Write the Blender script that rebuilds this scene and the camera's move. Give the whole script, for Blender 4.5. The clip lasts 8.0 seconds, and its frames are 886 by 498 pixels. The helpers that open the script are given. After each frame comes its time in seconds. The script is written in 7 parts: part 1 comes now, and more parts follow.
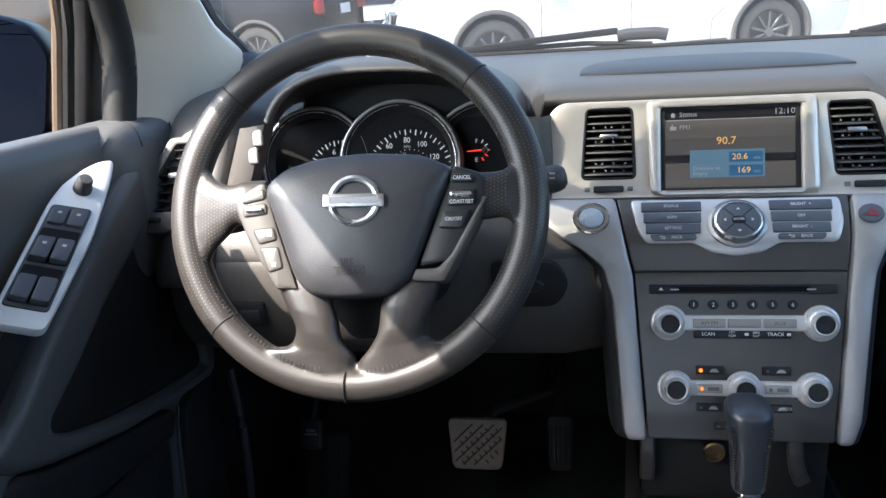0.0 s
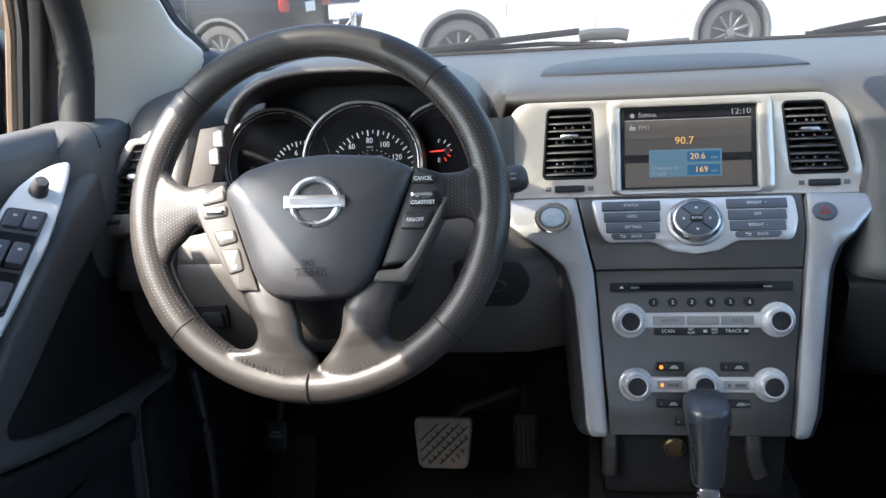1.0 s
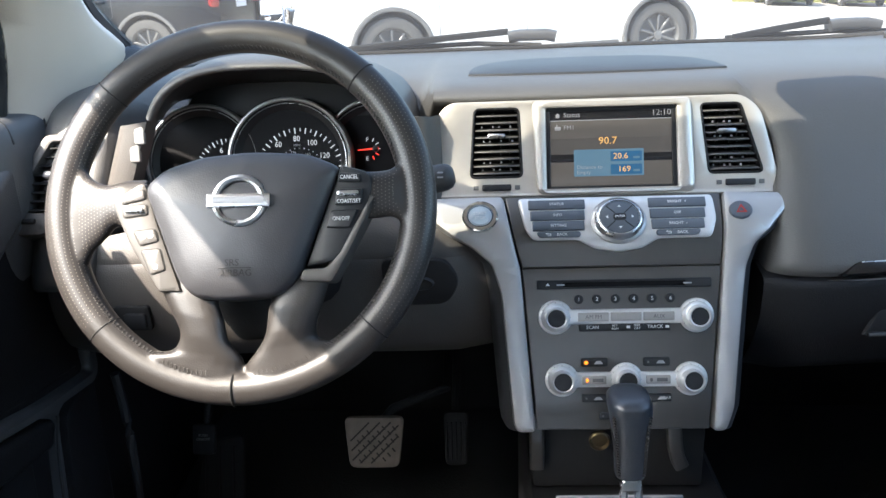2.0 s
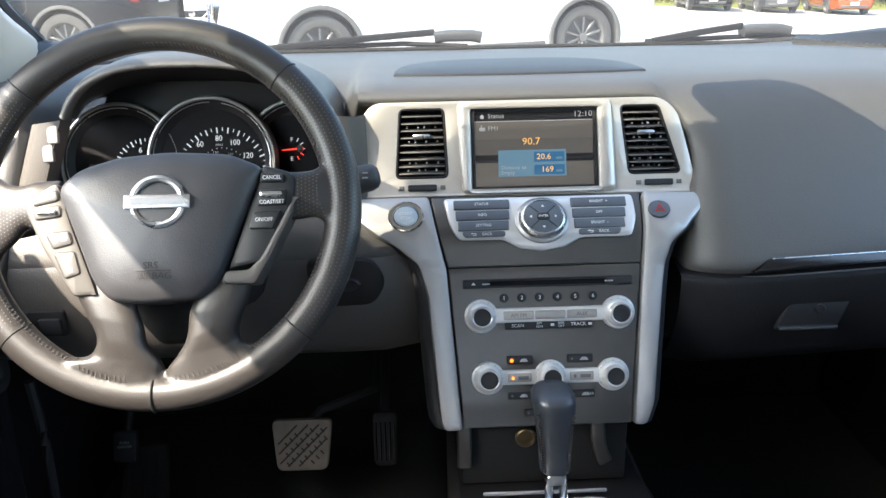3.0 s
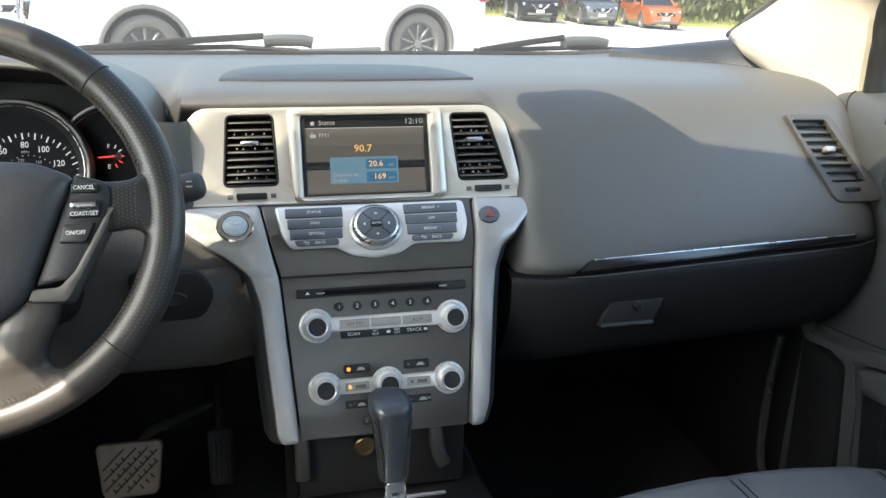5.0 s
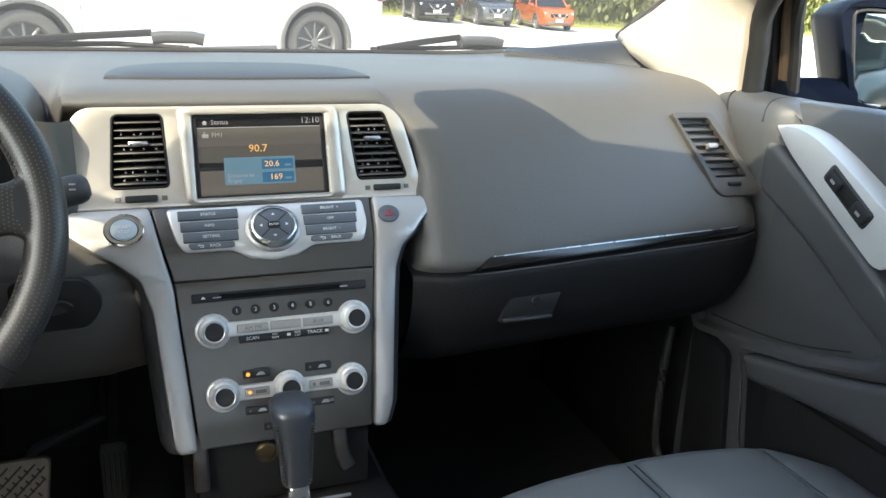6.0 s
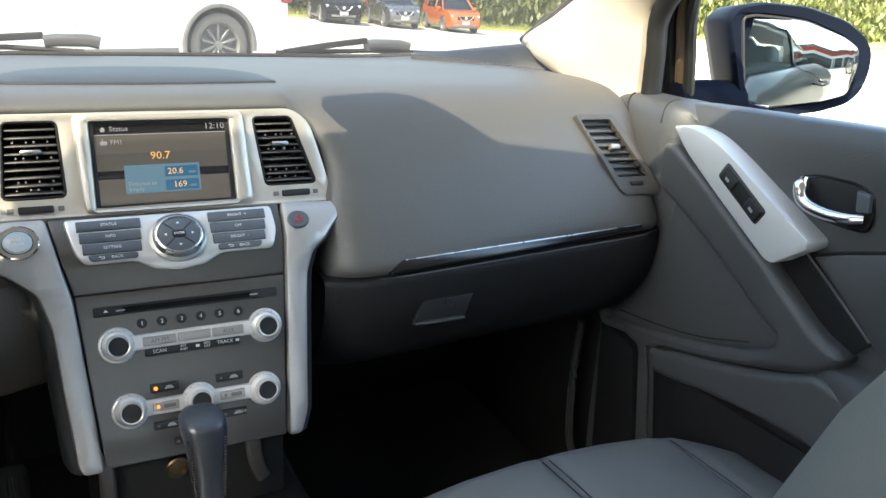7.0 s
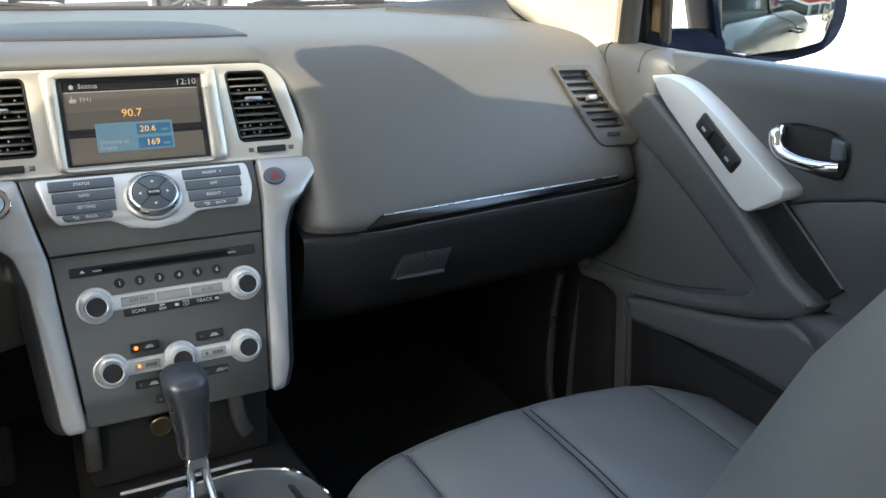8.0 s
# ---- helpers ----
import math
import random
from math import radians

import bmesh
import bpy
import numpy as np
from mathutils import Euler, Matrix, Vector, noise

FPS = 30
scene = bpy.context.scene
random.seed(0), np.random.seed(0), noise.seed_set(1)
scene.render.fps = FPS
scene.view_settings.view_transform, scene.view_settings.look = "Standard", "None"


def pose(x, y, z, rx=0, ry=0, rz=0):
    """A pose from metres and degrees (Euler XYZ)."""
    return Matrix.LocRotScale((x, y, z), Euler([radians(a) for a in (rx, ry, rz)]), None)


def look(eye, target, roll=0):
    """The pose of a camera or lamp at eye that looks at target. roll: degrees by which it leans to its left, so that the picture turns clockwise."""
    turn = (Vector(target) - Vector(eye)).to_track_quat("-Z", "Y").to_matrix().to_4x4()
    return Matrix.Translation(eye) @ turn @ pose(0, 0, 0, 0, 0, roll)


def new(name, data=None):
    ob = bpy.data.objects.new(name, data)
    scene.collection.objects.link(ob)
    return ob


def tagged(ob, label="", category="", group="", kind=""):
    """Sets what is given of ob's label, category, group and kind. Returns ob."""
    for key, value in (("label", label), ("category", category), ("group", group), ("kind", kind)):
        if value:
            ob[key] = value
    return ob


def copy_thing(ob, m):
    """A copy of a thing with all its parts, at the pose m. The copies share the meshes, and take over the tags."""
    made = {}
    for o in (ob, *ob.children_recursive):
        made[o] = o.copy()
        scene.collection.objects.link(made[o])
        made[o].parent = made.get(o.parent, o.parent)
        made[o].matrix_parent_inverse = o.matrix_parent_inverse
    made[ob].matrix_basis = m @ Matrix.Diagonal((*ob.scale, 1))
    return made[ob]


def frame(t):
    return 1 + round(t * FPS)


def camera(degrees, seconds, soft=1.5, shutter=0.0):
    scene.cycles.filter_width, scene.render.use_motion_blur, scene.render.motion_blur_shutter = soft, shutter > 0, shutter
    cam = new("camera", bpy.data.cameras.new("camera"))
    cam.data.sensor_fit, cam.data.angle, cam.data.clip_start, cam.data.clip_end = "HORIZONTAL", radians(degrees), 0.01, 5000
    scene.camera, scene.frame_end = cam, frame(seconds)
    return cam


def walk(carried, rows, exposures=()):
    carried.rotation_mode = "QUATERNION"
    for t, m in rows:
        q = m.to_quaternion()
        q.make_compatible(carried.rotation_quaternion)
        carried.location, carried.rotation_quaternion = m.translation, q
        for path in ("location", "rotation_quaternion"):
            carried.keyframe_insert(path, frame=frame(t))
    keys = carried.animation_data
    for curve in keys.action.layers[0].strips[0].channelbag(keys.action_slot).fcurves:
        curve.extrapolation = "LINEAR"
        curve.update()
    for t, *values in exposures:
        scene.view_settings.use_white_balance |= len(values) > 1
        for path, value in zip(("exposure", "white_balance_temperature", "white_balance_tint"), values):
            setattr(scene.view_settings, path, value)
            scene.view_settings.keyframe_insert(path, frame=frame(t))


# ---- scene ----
from mathutils.bvhtree import BVHTree

# ---- camera ----
# seconds, eye, yaw to the left, pitch up, roll
PATH = [
    (0, -0.1673, -0.9094, 1.2749, 10.49, -18.91, -4.03),
    (0.5, -0.1653, -0.9102, 1.275, 9.6, -19.01, -3.93),
    (1, -0.1614, -0.9103, 1.2768, 8.1, -19.14, -3.69),
    (1.5, -0.1566, -0.9104, 1.2768, 5.39, -19.35, -2.96),
    (3, -0.1477, -0.912, 1.278, -1.9, -19.66, -1.05),
    (3.5, -0.1438, -0.9128, 1.2796, -6.08, -19.64, -0.13),
    (4, -0.1421, -0.9113, 1.2829, -7.86, -19.63, 0.34),
    (5.5, -0.137, -0.9071, 1.2777, -17.58, -19.09, 2.12),
    (6, -0.1356, -0.907, 1.2782, -21, -19.05, 2.63),
    (6.5, -0.135, -0.9075, 1.2794, -23.74, -18.84, 2.99),
    (7, -0.1342, -0.9085, 1.2804, -27.44, -18.59, 3.2),
    (7.5, -0.1337, -0.9085, 1.2811, -29.35, -18.55, 2.97),
    (7.7, -0.1337, -0.9085, 1.2811, -29.35, -18.58, 2.97),
    (7.8, -0.1328, -0.9086, 1.2807, -29.3, -18.95, 2.9),
    (7.9, -0.1328, -0.9086, 1.2807, -29.22, -20.15, 2.85),
    (8, -0.1328, -0.9086, 1.2807, -29.14, -21.77, 2.77),
]


def aim(x, y, z, yaw, pitch, roll):
    return pose(x, y, z) @ pose(0, 0, 0, 0, 0, yaw) @ pose(0, 0, 0, 90 + pitch) @ pose(0, 0, 0, 0, 0, roll)


cam = camera(57.25, 8.0)
EV = 3.42
walk(cam, [(t, aim(*p)) for t, *p in PATH], exposures=[(0, EV - 0.24, 6150, 10), (1.5, EV + 0.06, 6250, 9), (3.5, EV + 0.24, 6600, 7), (5.5, EV + 0.20, 6850, 5), (8, EV + 0.22, 7000, 6)])

# ---- light ----
SUN = Vector((-0.56, -0.40, 0.725)).normalized()
world = bpy.data.worlds.new("sky")
scene.world = world
world.use_nodes = True
sky = world.node_tree.nodes.new("ShaderNodeTexSky")
sky.sky_type = "NISHITA"
sky.sun_disc = False
sky.dust_density, sky.ozone_density = 2.2, 0.8
sky.sun_elevation = math.asin(SUN.z)
sky.sun_rotation = math.atan2(SUN.x, SUN.y)
back = world.node_tree.nodes["Background"]
back.inputs["Strength"].default_value = 0.190
world.node_tree.links.new(sky.outputs[0], back.inputs["Color"])
sun = new("sun", bpy.data.lights.new("sun", "SUN"))
sun.data.energy, sun.data.angle, sun.data.color = 2.95, radians(0.6), (1.0, 0.87, 0.73)
sun.matrix_world = look(SUN * 30, (0, 0, 0))


# ---- materials ----
def surface(name, color, rough=0.5, metal=0.0, grain=0.0, grain_size=0.001, vary=0.12, patch=0.05, coat=0.0, voronoi=False, sheen=0.0, spec=0.5):
    """Colour with two scales of variation, a roughness that wanders, and a fine relief."""
    mat = bpy.data.materials.new(name)
    mat.use_nodes = True
    n, link = mat.node_tree.nodes, mat.node_tree.links.new
    p = n["Principled BSDF"]
    p.inputs["Metallic"].default_value = metal
    p.inputs["Coat Weight"].default_value = coat
    p.inputs["Specular IOR Level"].default_value = spec
    p.inputs["Coat Roughness"].default_value = 0.08 if rough < 0.42 else rough - 0.12
    p.inputs["Sheen Weight"].default_value = sheen
    co = n.new("ShaderNodeTexCoord")
    big = n.new("ShaderNodeTexNoise")
    big.inputs["Scale"].default_value = 1.0 / patch
    big.inputs["Detail"].default_value = 5
    link(co.outputs["Object"], big.inputs["Vector"])
    ramp = n.new("ShaderNodeMix")
    ramp.data_type = "RGBA"
    ramp.inputs["A"].default_value = (*[c * (1 - vary) for c in color], 1)
    ramp.inputs["B"].default_value = (*[min(1, c * (1 + vary)) for c in color], 1)
    link(big.outputs["Fac"], ramp.inputs["Factor"])
    link(ramp.outputs["Result"], p.inputs["Base Color"])
    rr = n.new("ShaderNodeMapRange")
    rr.inputs["To Min"].default_value, rr.inputs["To Max"].default_value = max(0.02, rough - 0.07), min(1, rough + 0.07)
    link(big.outputs["Fac"], rr.inputs["Value"])
    link(rr.outputs["Result"], p.inputs["Roughness"])
    if grain:
        if voronoi:
            fine = n.new("ShaderNodeTexVoronoi")
            out = fine.outputs["Distance"]
        else:
            fine = n.new("ShaderNodeTexNoise")
            fine.inputs["Detail"].default_value = 3
            out = fine.outputs["Fac"]
        fine.inputs["Scale"].default_value = 1.0 / grain_size
        link(co.outputs["Object"], fine.inputs["Vector"])
        bump = n.new("ShaderNodeBump")
        bump.inputs["Strength"].default_value = grain
        bump.inputs["Distance"].default_value = grain_size * 0.5
        link(out, bump.inputs["Height"])
        link(bump.outputs["Normal"], p.inputs["Normal"])
    return mat


def glowing(name, color, strength):
    mat = bpy.data.materials.new(name)
    mat.use_nodes = True
    p = mat.node_tree.nodes["Principled BSDF"]
    p.inputs["Base Color"].default_value = (*[c * 0.3 for c in color], 1)
    p.inputs["Roughness"].default_value = 0.25
    p.inputs["Emission Color"].default_value = (*color, 1)
    p.inputs["Emission Strength"].default_value = strength
    return mat


def pane_glass(name, tint, gloss=1.0, least=0.03, dust=0.0):
    """Thin sheet glass: clear with a Fresnel gloss."""
    mat = bpy.data.materials.new(name)
    mat.use_nodes = True
    n, link = mat.node_tree.nodes, mat.node_tree.links.new
    n.remove(n["Principled BSDF"])
    clear, shine, mix, fres, power, part_of = (n.new("ShaderNode" + k) for k in ("BsdfTransparent", "BsdfGlossy", "MixShader", "LayerWeight", "Math", "MapRange"))
    clear.inputs["Color"].default_value = (*tint, 1)
    shine.inputs["Roughness"].default_value = 0.02
    fres.inputs["Blend"].default_value = 0.5
    shine.inputs["Color"].default_value = (gloss, gloss, gloss, 1)
    power.operation = "POWER"
    power.inputs[1].default_value = 4.0
    part_of.inputs["To Min"].default_value, part_of.inputs["To Max"].default_value = least, 0.6
    link(fres.outputs["Facing"], power.inputs[0])
    link(power.outputs[0], part_of.inputs["Value"])
    link(part_of.outputs[0], mix.inputs[0])
    link(clear.outputs[0], mix.inputs[1])
    link(shine.outputs[0], mix.inputs[2])
    last = mix
    if dust:
        # a thin film of dust that scatters the sun
        film, over, spots, part_film = (n.new("ShaderNode" + k) for k in ("BsdfTranslucent", "MixShader", "TexNoise", "MapRange"))
        film.inputs["Color"].default_value = (0.8, 0.8, 0.78, 1)
        co = n.new("ShaderNodeTexCoord")
        link(co.outputs["Object"], spots.inputs["Vector"])
        spots.inputs["Scale"].default_value, spots.inputs["Detail"].default_value = 9.0, 8
        part_film.inputs["To Min"].default_value, part_film.inputs["To Max"].default_value = dust * 0.6, dust * 1.4
        link(spots.outputs["Fac"], part_film.inputs["Value"])
        link(part_film.outputs[0], over.inputs[0])
        link(mix.outputs[0], over.inputs[1])
        link(film.outputs[0], over.inputs[2])
        last = over
    link(last.outputs[0], n["Material Output"].inputs["Surface"])
    return mat


M = dict(
    vinyl=surface("dash_vinyl", (0.076, 0.073, 0.070), 0.48, grain=0.25, grain_size=0.0016, vary=0.1, patch=0.2, voronoi=True),
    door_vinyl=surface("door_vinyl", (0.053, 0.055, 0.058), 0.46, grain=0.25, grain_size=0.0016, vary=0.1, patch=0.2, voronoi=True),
    # near-black; on the lower doors it puts their shade into the colour
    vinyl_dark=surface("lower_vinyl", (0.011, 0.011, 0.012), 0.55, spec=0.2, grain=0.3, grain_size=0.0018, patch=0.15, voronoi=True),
    pocket=surface("pocket_plastic", (0.027, 0.028, 0.030), 0.5, grain=0.25, grain_size=0.0016, patch=0.12, voronoi=True),
    plastic=surface("black_plastic", (0.014, 0.014, 0.015), 0.45, spec=0.25, grain=0.15, grain_size=0.0012, patch=0.1),
    gloss_black=surface("gloss_black", (0.006, 0.006, 0.007), 0.2, vary=0.2, patch=0.05, coat=0.0),
    silver=surface("silver_trim_paint", (0.385, 0.378, 0.366), 0.38, metal=0.6, grain=0.04, grain_size=0.0008, vary=0.05, patch=0.08),
    warm_silver=surface("champagne_bezel_paint", (0.47, 0.44, 0.395), 0.38, metal=0.55, grain=0.05, grain_size=0.0008, vary=0.08, patch=0.05),
    graphite=surface("graphite_faceplate", (0.097, 0.092, 0.086), 0.33, metal=0.65, grain=0.08, grain_size=0.0009, vary=0.12, patch=0.04),
    key=surface("button_rubber", (0.016, 0.017, 0.019), 0.5, spec=0.3, grain=0.1, grain_size=0.0008, patch=0.02),
    key_grey=surface("silver_button_paint", (0.33, 0.32, 0.305), 0.38, metal=0.6, vary=0.06, patch=0.02),
    door_silver=surface("door_plate_silver", (0.62, 0.62, 0.615), 0.33, metal=0.5, grain=0.04, grain_size=0.0008, vary=0.05, patch=0.08),
    door_plate=surface("satin_door_plate", (0.50, 0.51, 0.515), 0.42, metal=0.15, grain=0.04, grain_size=0.0008, vary=0.05, patch=0.08),
    spoke_trim=surface("dull_silver_spoke_paint", (0.058, 0.054, 0.050), 0.5, metal=0.15, vary=0.06, patch=0.02),
    chrome=surface("chrome", (0.72, 0.72, 0.73), 0.1, metal=1.0, vary=0.04, patch=0.03),
    satin=surface("satin_chrome", (0.55, 0.55, 0.55), 0.28, metal=1.0, vary=0.05, patch=0.03),
    leather=surface("black_leather", (0.0195, 0.0175, 0.0165), 0.46, spec=0.28, coat=0.35, grain=0.16, grain_size=0.0013, vary=0.18, patch=0.06, voronoi=True),
    # its slight blue paints the sky sheen on the shaded cover
    cover_grain=surface("airbag_cover_grain", (0.031, 0.0315, 0.035), 0.40, spec=0.5, grain=0.17, grain_size=0.0013, vary=0.12, patch=0.05, voronoi=True),
    wing_key=surface("blue_grey_button", (0.070, 0.082, 0.099), 0.36, grain=0.08, grain_size=0.0008, patch=0.02),
    window_key=surface("dark_window_switch", (0.036, 0.039, 0.047), 0.42, grain=0.08, grain_size=0.0008, patch=0.02),
    pale_cap=surface("pale_start_cap", (0.36, 0.42, 0.46), 0.3, metal=0.0, vary=0.06, patch=0.01),
    # pale dots: sun on the hole edges is put into the colour
    punched=surface("pale_punch_holes", (0.15, 0.135, 0.125), 0.7, spec=0.1, vary=0.3, patch=0.004),
    wiper_grey=surface("weathered_wiper_plastic", (0.055, 0.055, 0.055), 0.5, grain=0.2, grain_size=0.002, vary=0.2, patch=0.02),
    seat_leather=surface("charcoal_seat_leather", (0.125, 0.135, 0.142), 0.42, grain=0.1, grain_size=0.0014, vary=0.1, patch=0.08, voronoi=True),
    dark_thread=surface("dark_thread", (0.024, 0.022, 0.021), 0.8, vary=0.2, patch=0.01),
    lit_ink=glowing("backlit_white", (0.60, 0.62, 0.64), 0.075),
    # bluish copy of the black leather: sky reflection put into its colour
    knob_leather=surface("knob_leather", (0.027, 0.032, 0.041), 0.33, spec=0.7, grain=0.2, grain_size=0.0014, vary=0.18, patch=0.03, voronoi=True),
    thread=surface("grey_thread", (0.12, 0.115, 0.11), 0.8, vary=0.2, patch=0.01),
    rubber=surface("black_rubber", (0.014, 0.014, 0.014), 0.65, spec=0.25, grain=0.2, grain_size=0.002, patch=0.05),
    # pale brown: the sun on the brake pedal is put into its colour
    pedal_rubber=surface("sunlit_brown_pedal_rubber", (0.21, 0.175, 0.14), 0.75, grain=0.3, grain_size=0.002, vary=0.3, patch=0.02),
    # dash vinyl darkened: footwell shade is put into its colour
    knee_vinyl=surface("knee_panel_vinyl", (0.058, 0.053, 0.049), 0.5, grain=0.25, grain_size=0.0016, vary=0.1, patch=0.2, voronoi=True),
    pedal_base=surface("dark_pedal_rubber", (0.045, 0.038, 0.032), 0.8, grain=0.3, grain_size=0.002, vary=0.3, patch=0.02),
    carpet=surface("black_carpet", (0.016, 0.0155, 0.015), 0.95, grain=0.8, grain_size=0.003, vary=0.3, patch=0.05),
    cloth=surface("beige_pillar_cloth", (0.50, 0.44, 0.355), 0.85, grain=0.35, grain_size=0.0015, vary=0.06, patch=0.1),
    headliner=surface("beige_headliner", (0.66, 0.63, 0.58), 0.9, grain=0.3, grain_size=0.002, vary=0.05, patch=0.2),
    tan=surface("tan_window_channel", (0.085, 0.058, 0.038), 0.45, vary=0.15, patch=0.05),
    brass=surface("dull_brass", (0.17, 0.125, 0.07), 0.4, metal=0.9, vary=0.2, patch=0.01),
    white_ink=surface("white_print", (0.62, 0.62, 0.62), 0.6, vary=0.05, patch=0.01),
    dim_ink=surface("grey_print", (0.30, 0.30, 0.31), 0.6, vary=0.05, patch=0.01),
    dark_ink=surface("dark_print", (0.10, 0.10, 0.10), 0.6, vary=0.05, patch=0.01),
    red=surface("red_plastic", (0.35, 0.02, 0.015), 0.35, vary=0.1, patch=0.02),
    screen=glowing("screen_glass", (0.062, 0.057, 0.053), 0.118),
    screen_dark=glowing("screen_top_bar", (0.012, 0.012, 0.014), 0.085),
    screen_band=glowing("screen_brown_band", (0.074, 0.067, 0.060), 0.118),
    screen_blue=glowing("screen_blue_box", (0.06, 0.11, 0.15), 0.153),
    screen_deep=glowing("screen_deep_blue", (0.018, 0.065, 0.125), 0.153),
    screen_amber=glowing("screen_amber", (0.85, 0.47, 0.14), 0.080),
    screen_white=glowing("screen_white", (0.34, 0.34, 0.35), 0.055),
    lamp_amber=glowing("amber_lamp", (1.0, 0.22, 0.02), 0.24),
    needle=glowing("red_needle", (0.9, 0.05, 0.03), 0.13),
    # grey stands for the sky mirrored in the gear panel
    console_sky_sheen=surface("sky_sheen_console", (0.085, 0.095, 0.10), 0.22, vary=0.08, patch=0.06, coat=0.4),
    dial_face=surface("black_dial_face", (0.006, 0.006, 0.007), 0.6, spec=0.1, patch=0.03),
    glass=pane_glass("windscreen_glass", (0.275, 0.288, 0.28), 0.6, 0.08, 0.012),
    privacy=pane_glass("dark_privacy_glass", (0.60, 0.61, 0.61), 0.9),
    side_glass=pane_glass("side_window_glass", (0.84, 0.88, 0.85), 0.15),
)
mirror = bpy.data.materials.new("mirror_glass")
mirror.use_nodes = True
mirror.node_tree.nodes["Principled BSDF"].inputs["Metallic"].default_value = 1.0
mirror.node_tree.nodes["Principled BSDF"].inputs["Roughness"].default_value = 0.01
mirror.node_tree.nodes["Principled BSDF"].inputs["Base Color"].default_value = (0.31, 0.33, 0.315, 1)


# ---- mesh helpers ----
def thing(name, place, label, category, group="", kind=""):
    ob = new(name)
    ob.location = place
    ob.empty_display_size = 0.05
    return tagged(ob, label, category, group, kind)


def finish(bm, name, material, sharp=38):
    bmesh.ops.remove_doubles(bm, verts=bm.verts, dist=1e-5)
    bmesh.ops.recalc_face_normals(bm, faces=bm.faces)
    me = bpy.data.meshes.new(name)
    bm.to_mesh(me)
    bm.free()
    me.materials.append(material)
    me.polygons.foreach_set("use_smooth", [True] * len(me.polygons))
    me.set_sharp_from_angle(angle=radians(sharp))
    return me


def hang(ob, parent):
    ob.parent = parent
    if parent.type == "EMPTY":
        ob.matrix_parent_inverse = Matrix.Translation(-parent.location)
    return ob


def part(name, bm, material, parent, label="", sharp=38):
    """One bmesh, in world coordinates, as one mesh under a thing or a part."""
    return tagged(hang(new(name, finish(bm, name, material, sharp)), parent), label)


def alone(name, bm, material, label, category, group="", kind="", sharp=38):
    return tagged(new(name, finish(bm, name, material, sharp)), label, category, group, kind)


def ccw(poly):
    area = sum(a[0] * b[1] - b[0] * a[1] for a, b in zip(poly, poly[1:] + poly[:1]))
    return list(poly) if area > 0 else list(poly)[::-1]


def inset(poly, d):
    out = []
    for i, p in enumerate(poly):
        a, b = Vector(poly[i - 1][:2]), Vector(poly[(i + 1) % len(poly)][:2])
        p = Vector(p[:2])
        e, f = (p - a).normalized(), (b - p).normalized()
        n1, n2 = Vector((-e.y, e.x)), Vector((-f.y, f.x))
        m = n1 + n2
        m = m / max(0.4, m.dot(n1) if m.length > 1e-6 else 1)
        out.append(tuple(p + m * d))
    return out


def rounded(poly, r, n=4):
    """A polygon with its corners rounded; r is one radius or one for each corner."""
    out = []
    poly = ccw(poly) if not isinstance(r, (list, tuple)) else list(poly)
    for i, p in enumerate(poly):
        a, b, p = Vector(poly[i - 1]), Vector(poly[(i + 1) % len(poly)]), Vector(p)
        rad = r[i] if isinstance(r, (list, tuple)) else r
        d = min(rad, 0.48 * (a - p).length, 0.48 * (b - p).length)
        s, e = p + (a - p).normalized() * d, p + (b - p).normalized() * d
        for k in range(n + 1):
            t = k / n
            out.append(tuple((1 - t) ** 2 * s + 2 * t * (1 - t) * p + t * t * e))
    return ccw(out)


def rect(cx, cy, w, h, r=0.0, n=3):
    poly = [(cx - w / 2, cy - h / 2), (cx + w / 2, cy - h / 2), (cx + w / 2, cy + h / 2), (cx - w / 2, cy + h / 2)]
    return rounded(poly, r, n) if r else poly


def ellipse(cx, cy, rx, ry, n=28):
    return [(cx + rx * math.cos(2 * math.pi * k / n), cy + ry * math.sin(2 * math.pi * k / n)) for k in range(n)]


def plate(outer, holes=(), depth=0.01, bevel=0.002, m=None, floor=0.0):
    """A flat piece with rounded rim and holes through it, in the xy plane, from z = floor to z = depth."""
    bm = bmesh.new()
    top = []
    bevel = min(bevel, (depth - floor) * 0.9)
    for i, loop in enumerate((outer, *holes)):
        loop = ccw(loop)
        sign = 1 if i == 0 else -1
        turns = 6 if bevel > 0.009 else 2
        steps = [(floor, 0.0)] + [(depth - bevel * (1 - math.sin(math.pi / 2 * k / turns)), bevel * (1 - math.cos(math.pi / 2 * k / turns))) for k in range(turns + 1)]
        rings = [[bm.verts.new((*q, z)) for q in inset(loop, sign * d)] for z, d in steps]
        for a, b in zip(rings, rings[1:]):
            for k in range(len(a)):
                bm.faces.new((a[k], a[(k + 1) % len(a)], b[(k + 1) % len(a)], b[k]))
        top.append(rings[-1])
    edges = [bm.edges.get((r[k], r[(k + 1) % len(r)])) for r in top for k in range(len(r))]
    bmesh.ops.triangle_fill(bm, use_beauty=True, use_dissolve=False, edges=edges)
    if m:
        bm.transform(m)
    return bm


def block(size, m=None, bevel=0.003, segs=2):
    bm = bmesh.new()
    bmesh.ops.create_cube(bm, size=1.0)
    bm.transform(Matrix.Diagonal((*size, 1)))
    if bevel:
        bmesh.ops.bevel(bm, geom=bm.edges[:], offset=min(bevel, min(size) * 0.45), segments=segs, profile=0.5, affect="EDGES")
    if m:
        bm.transform(m)
    return bm


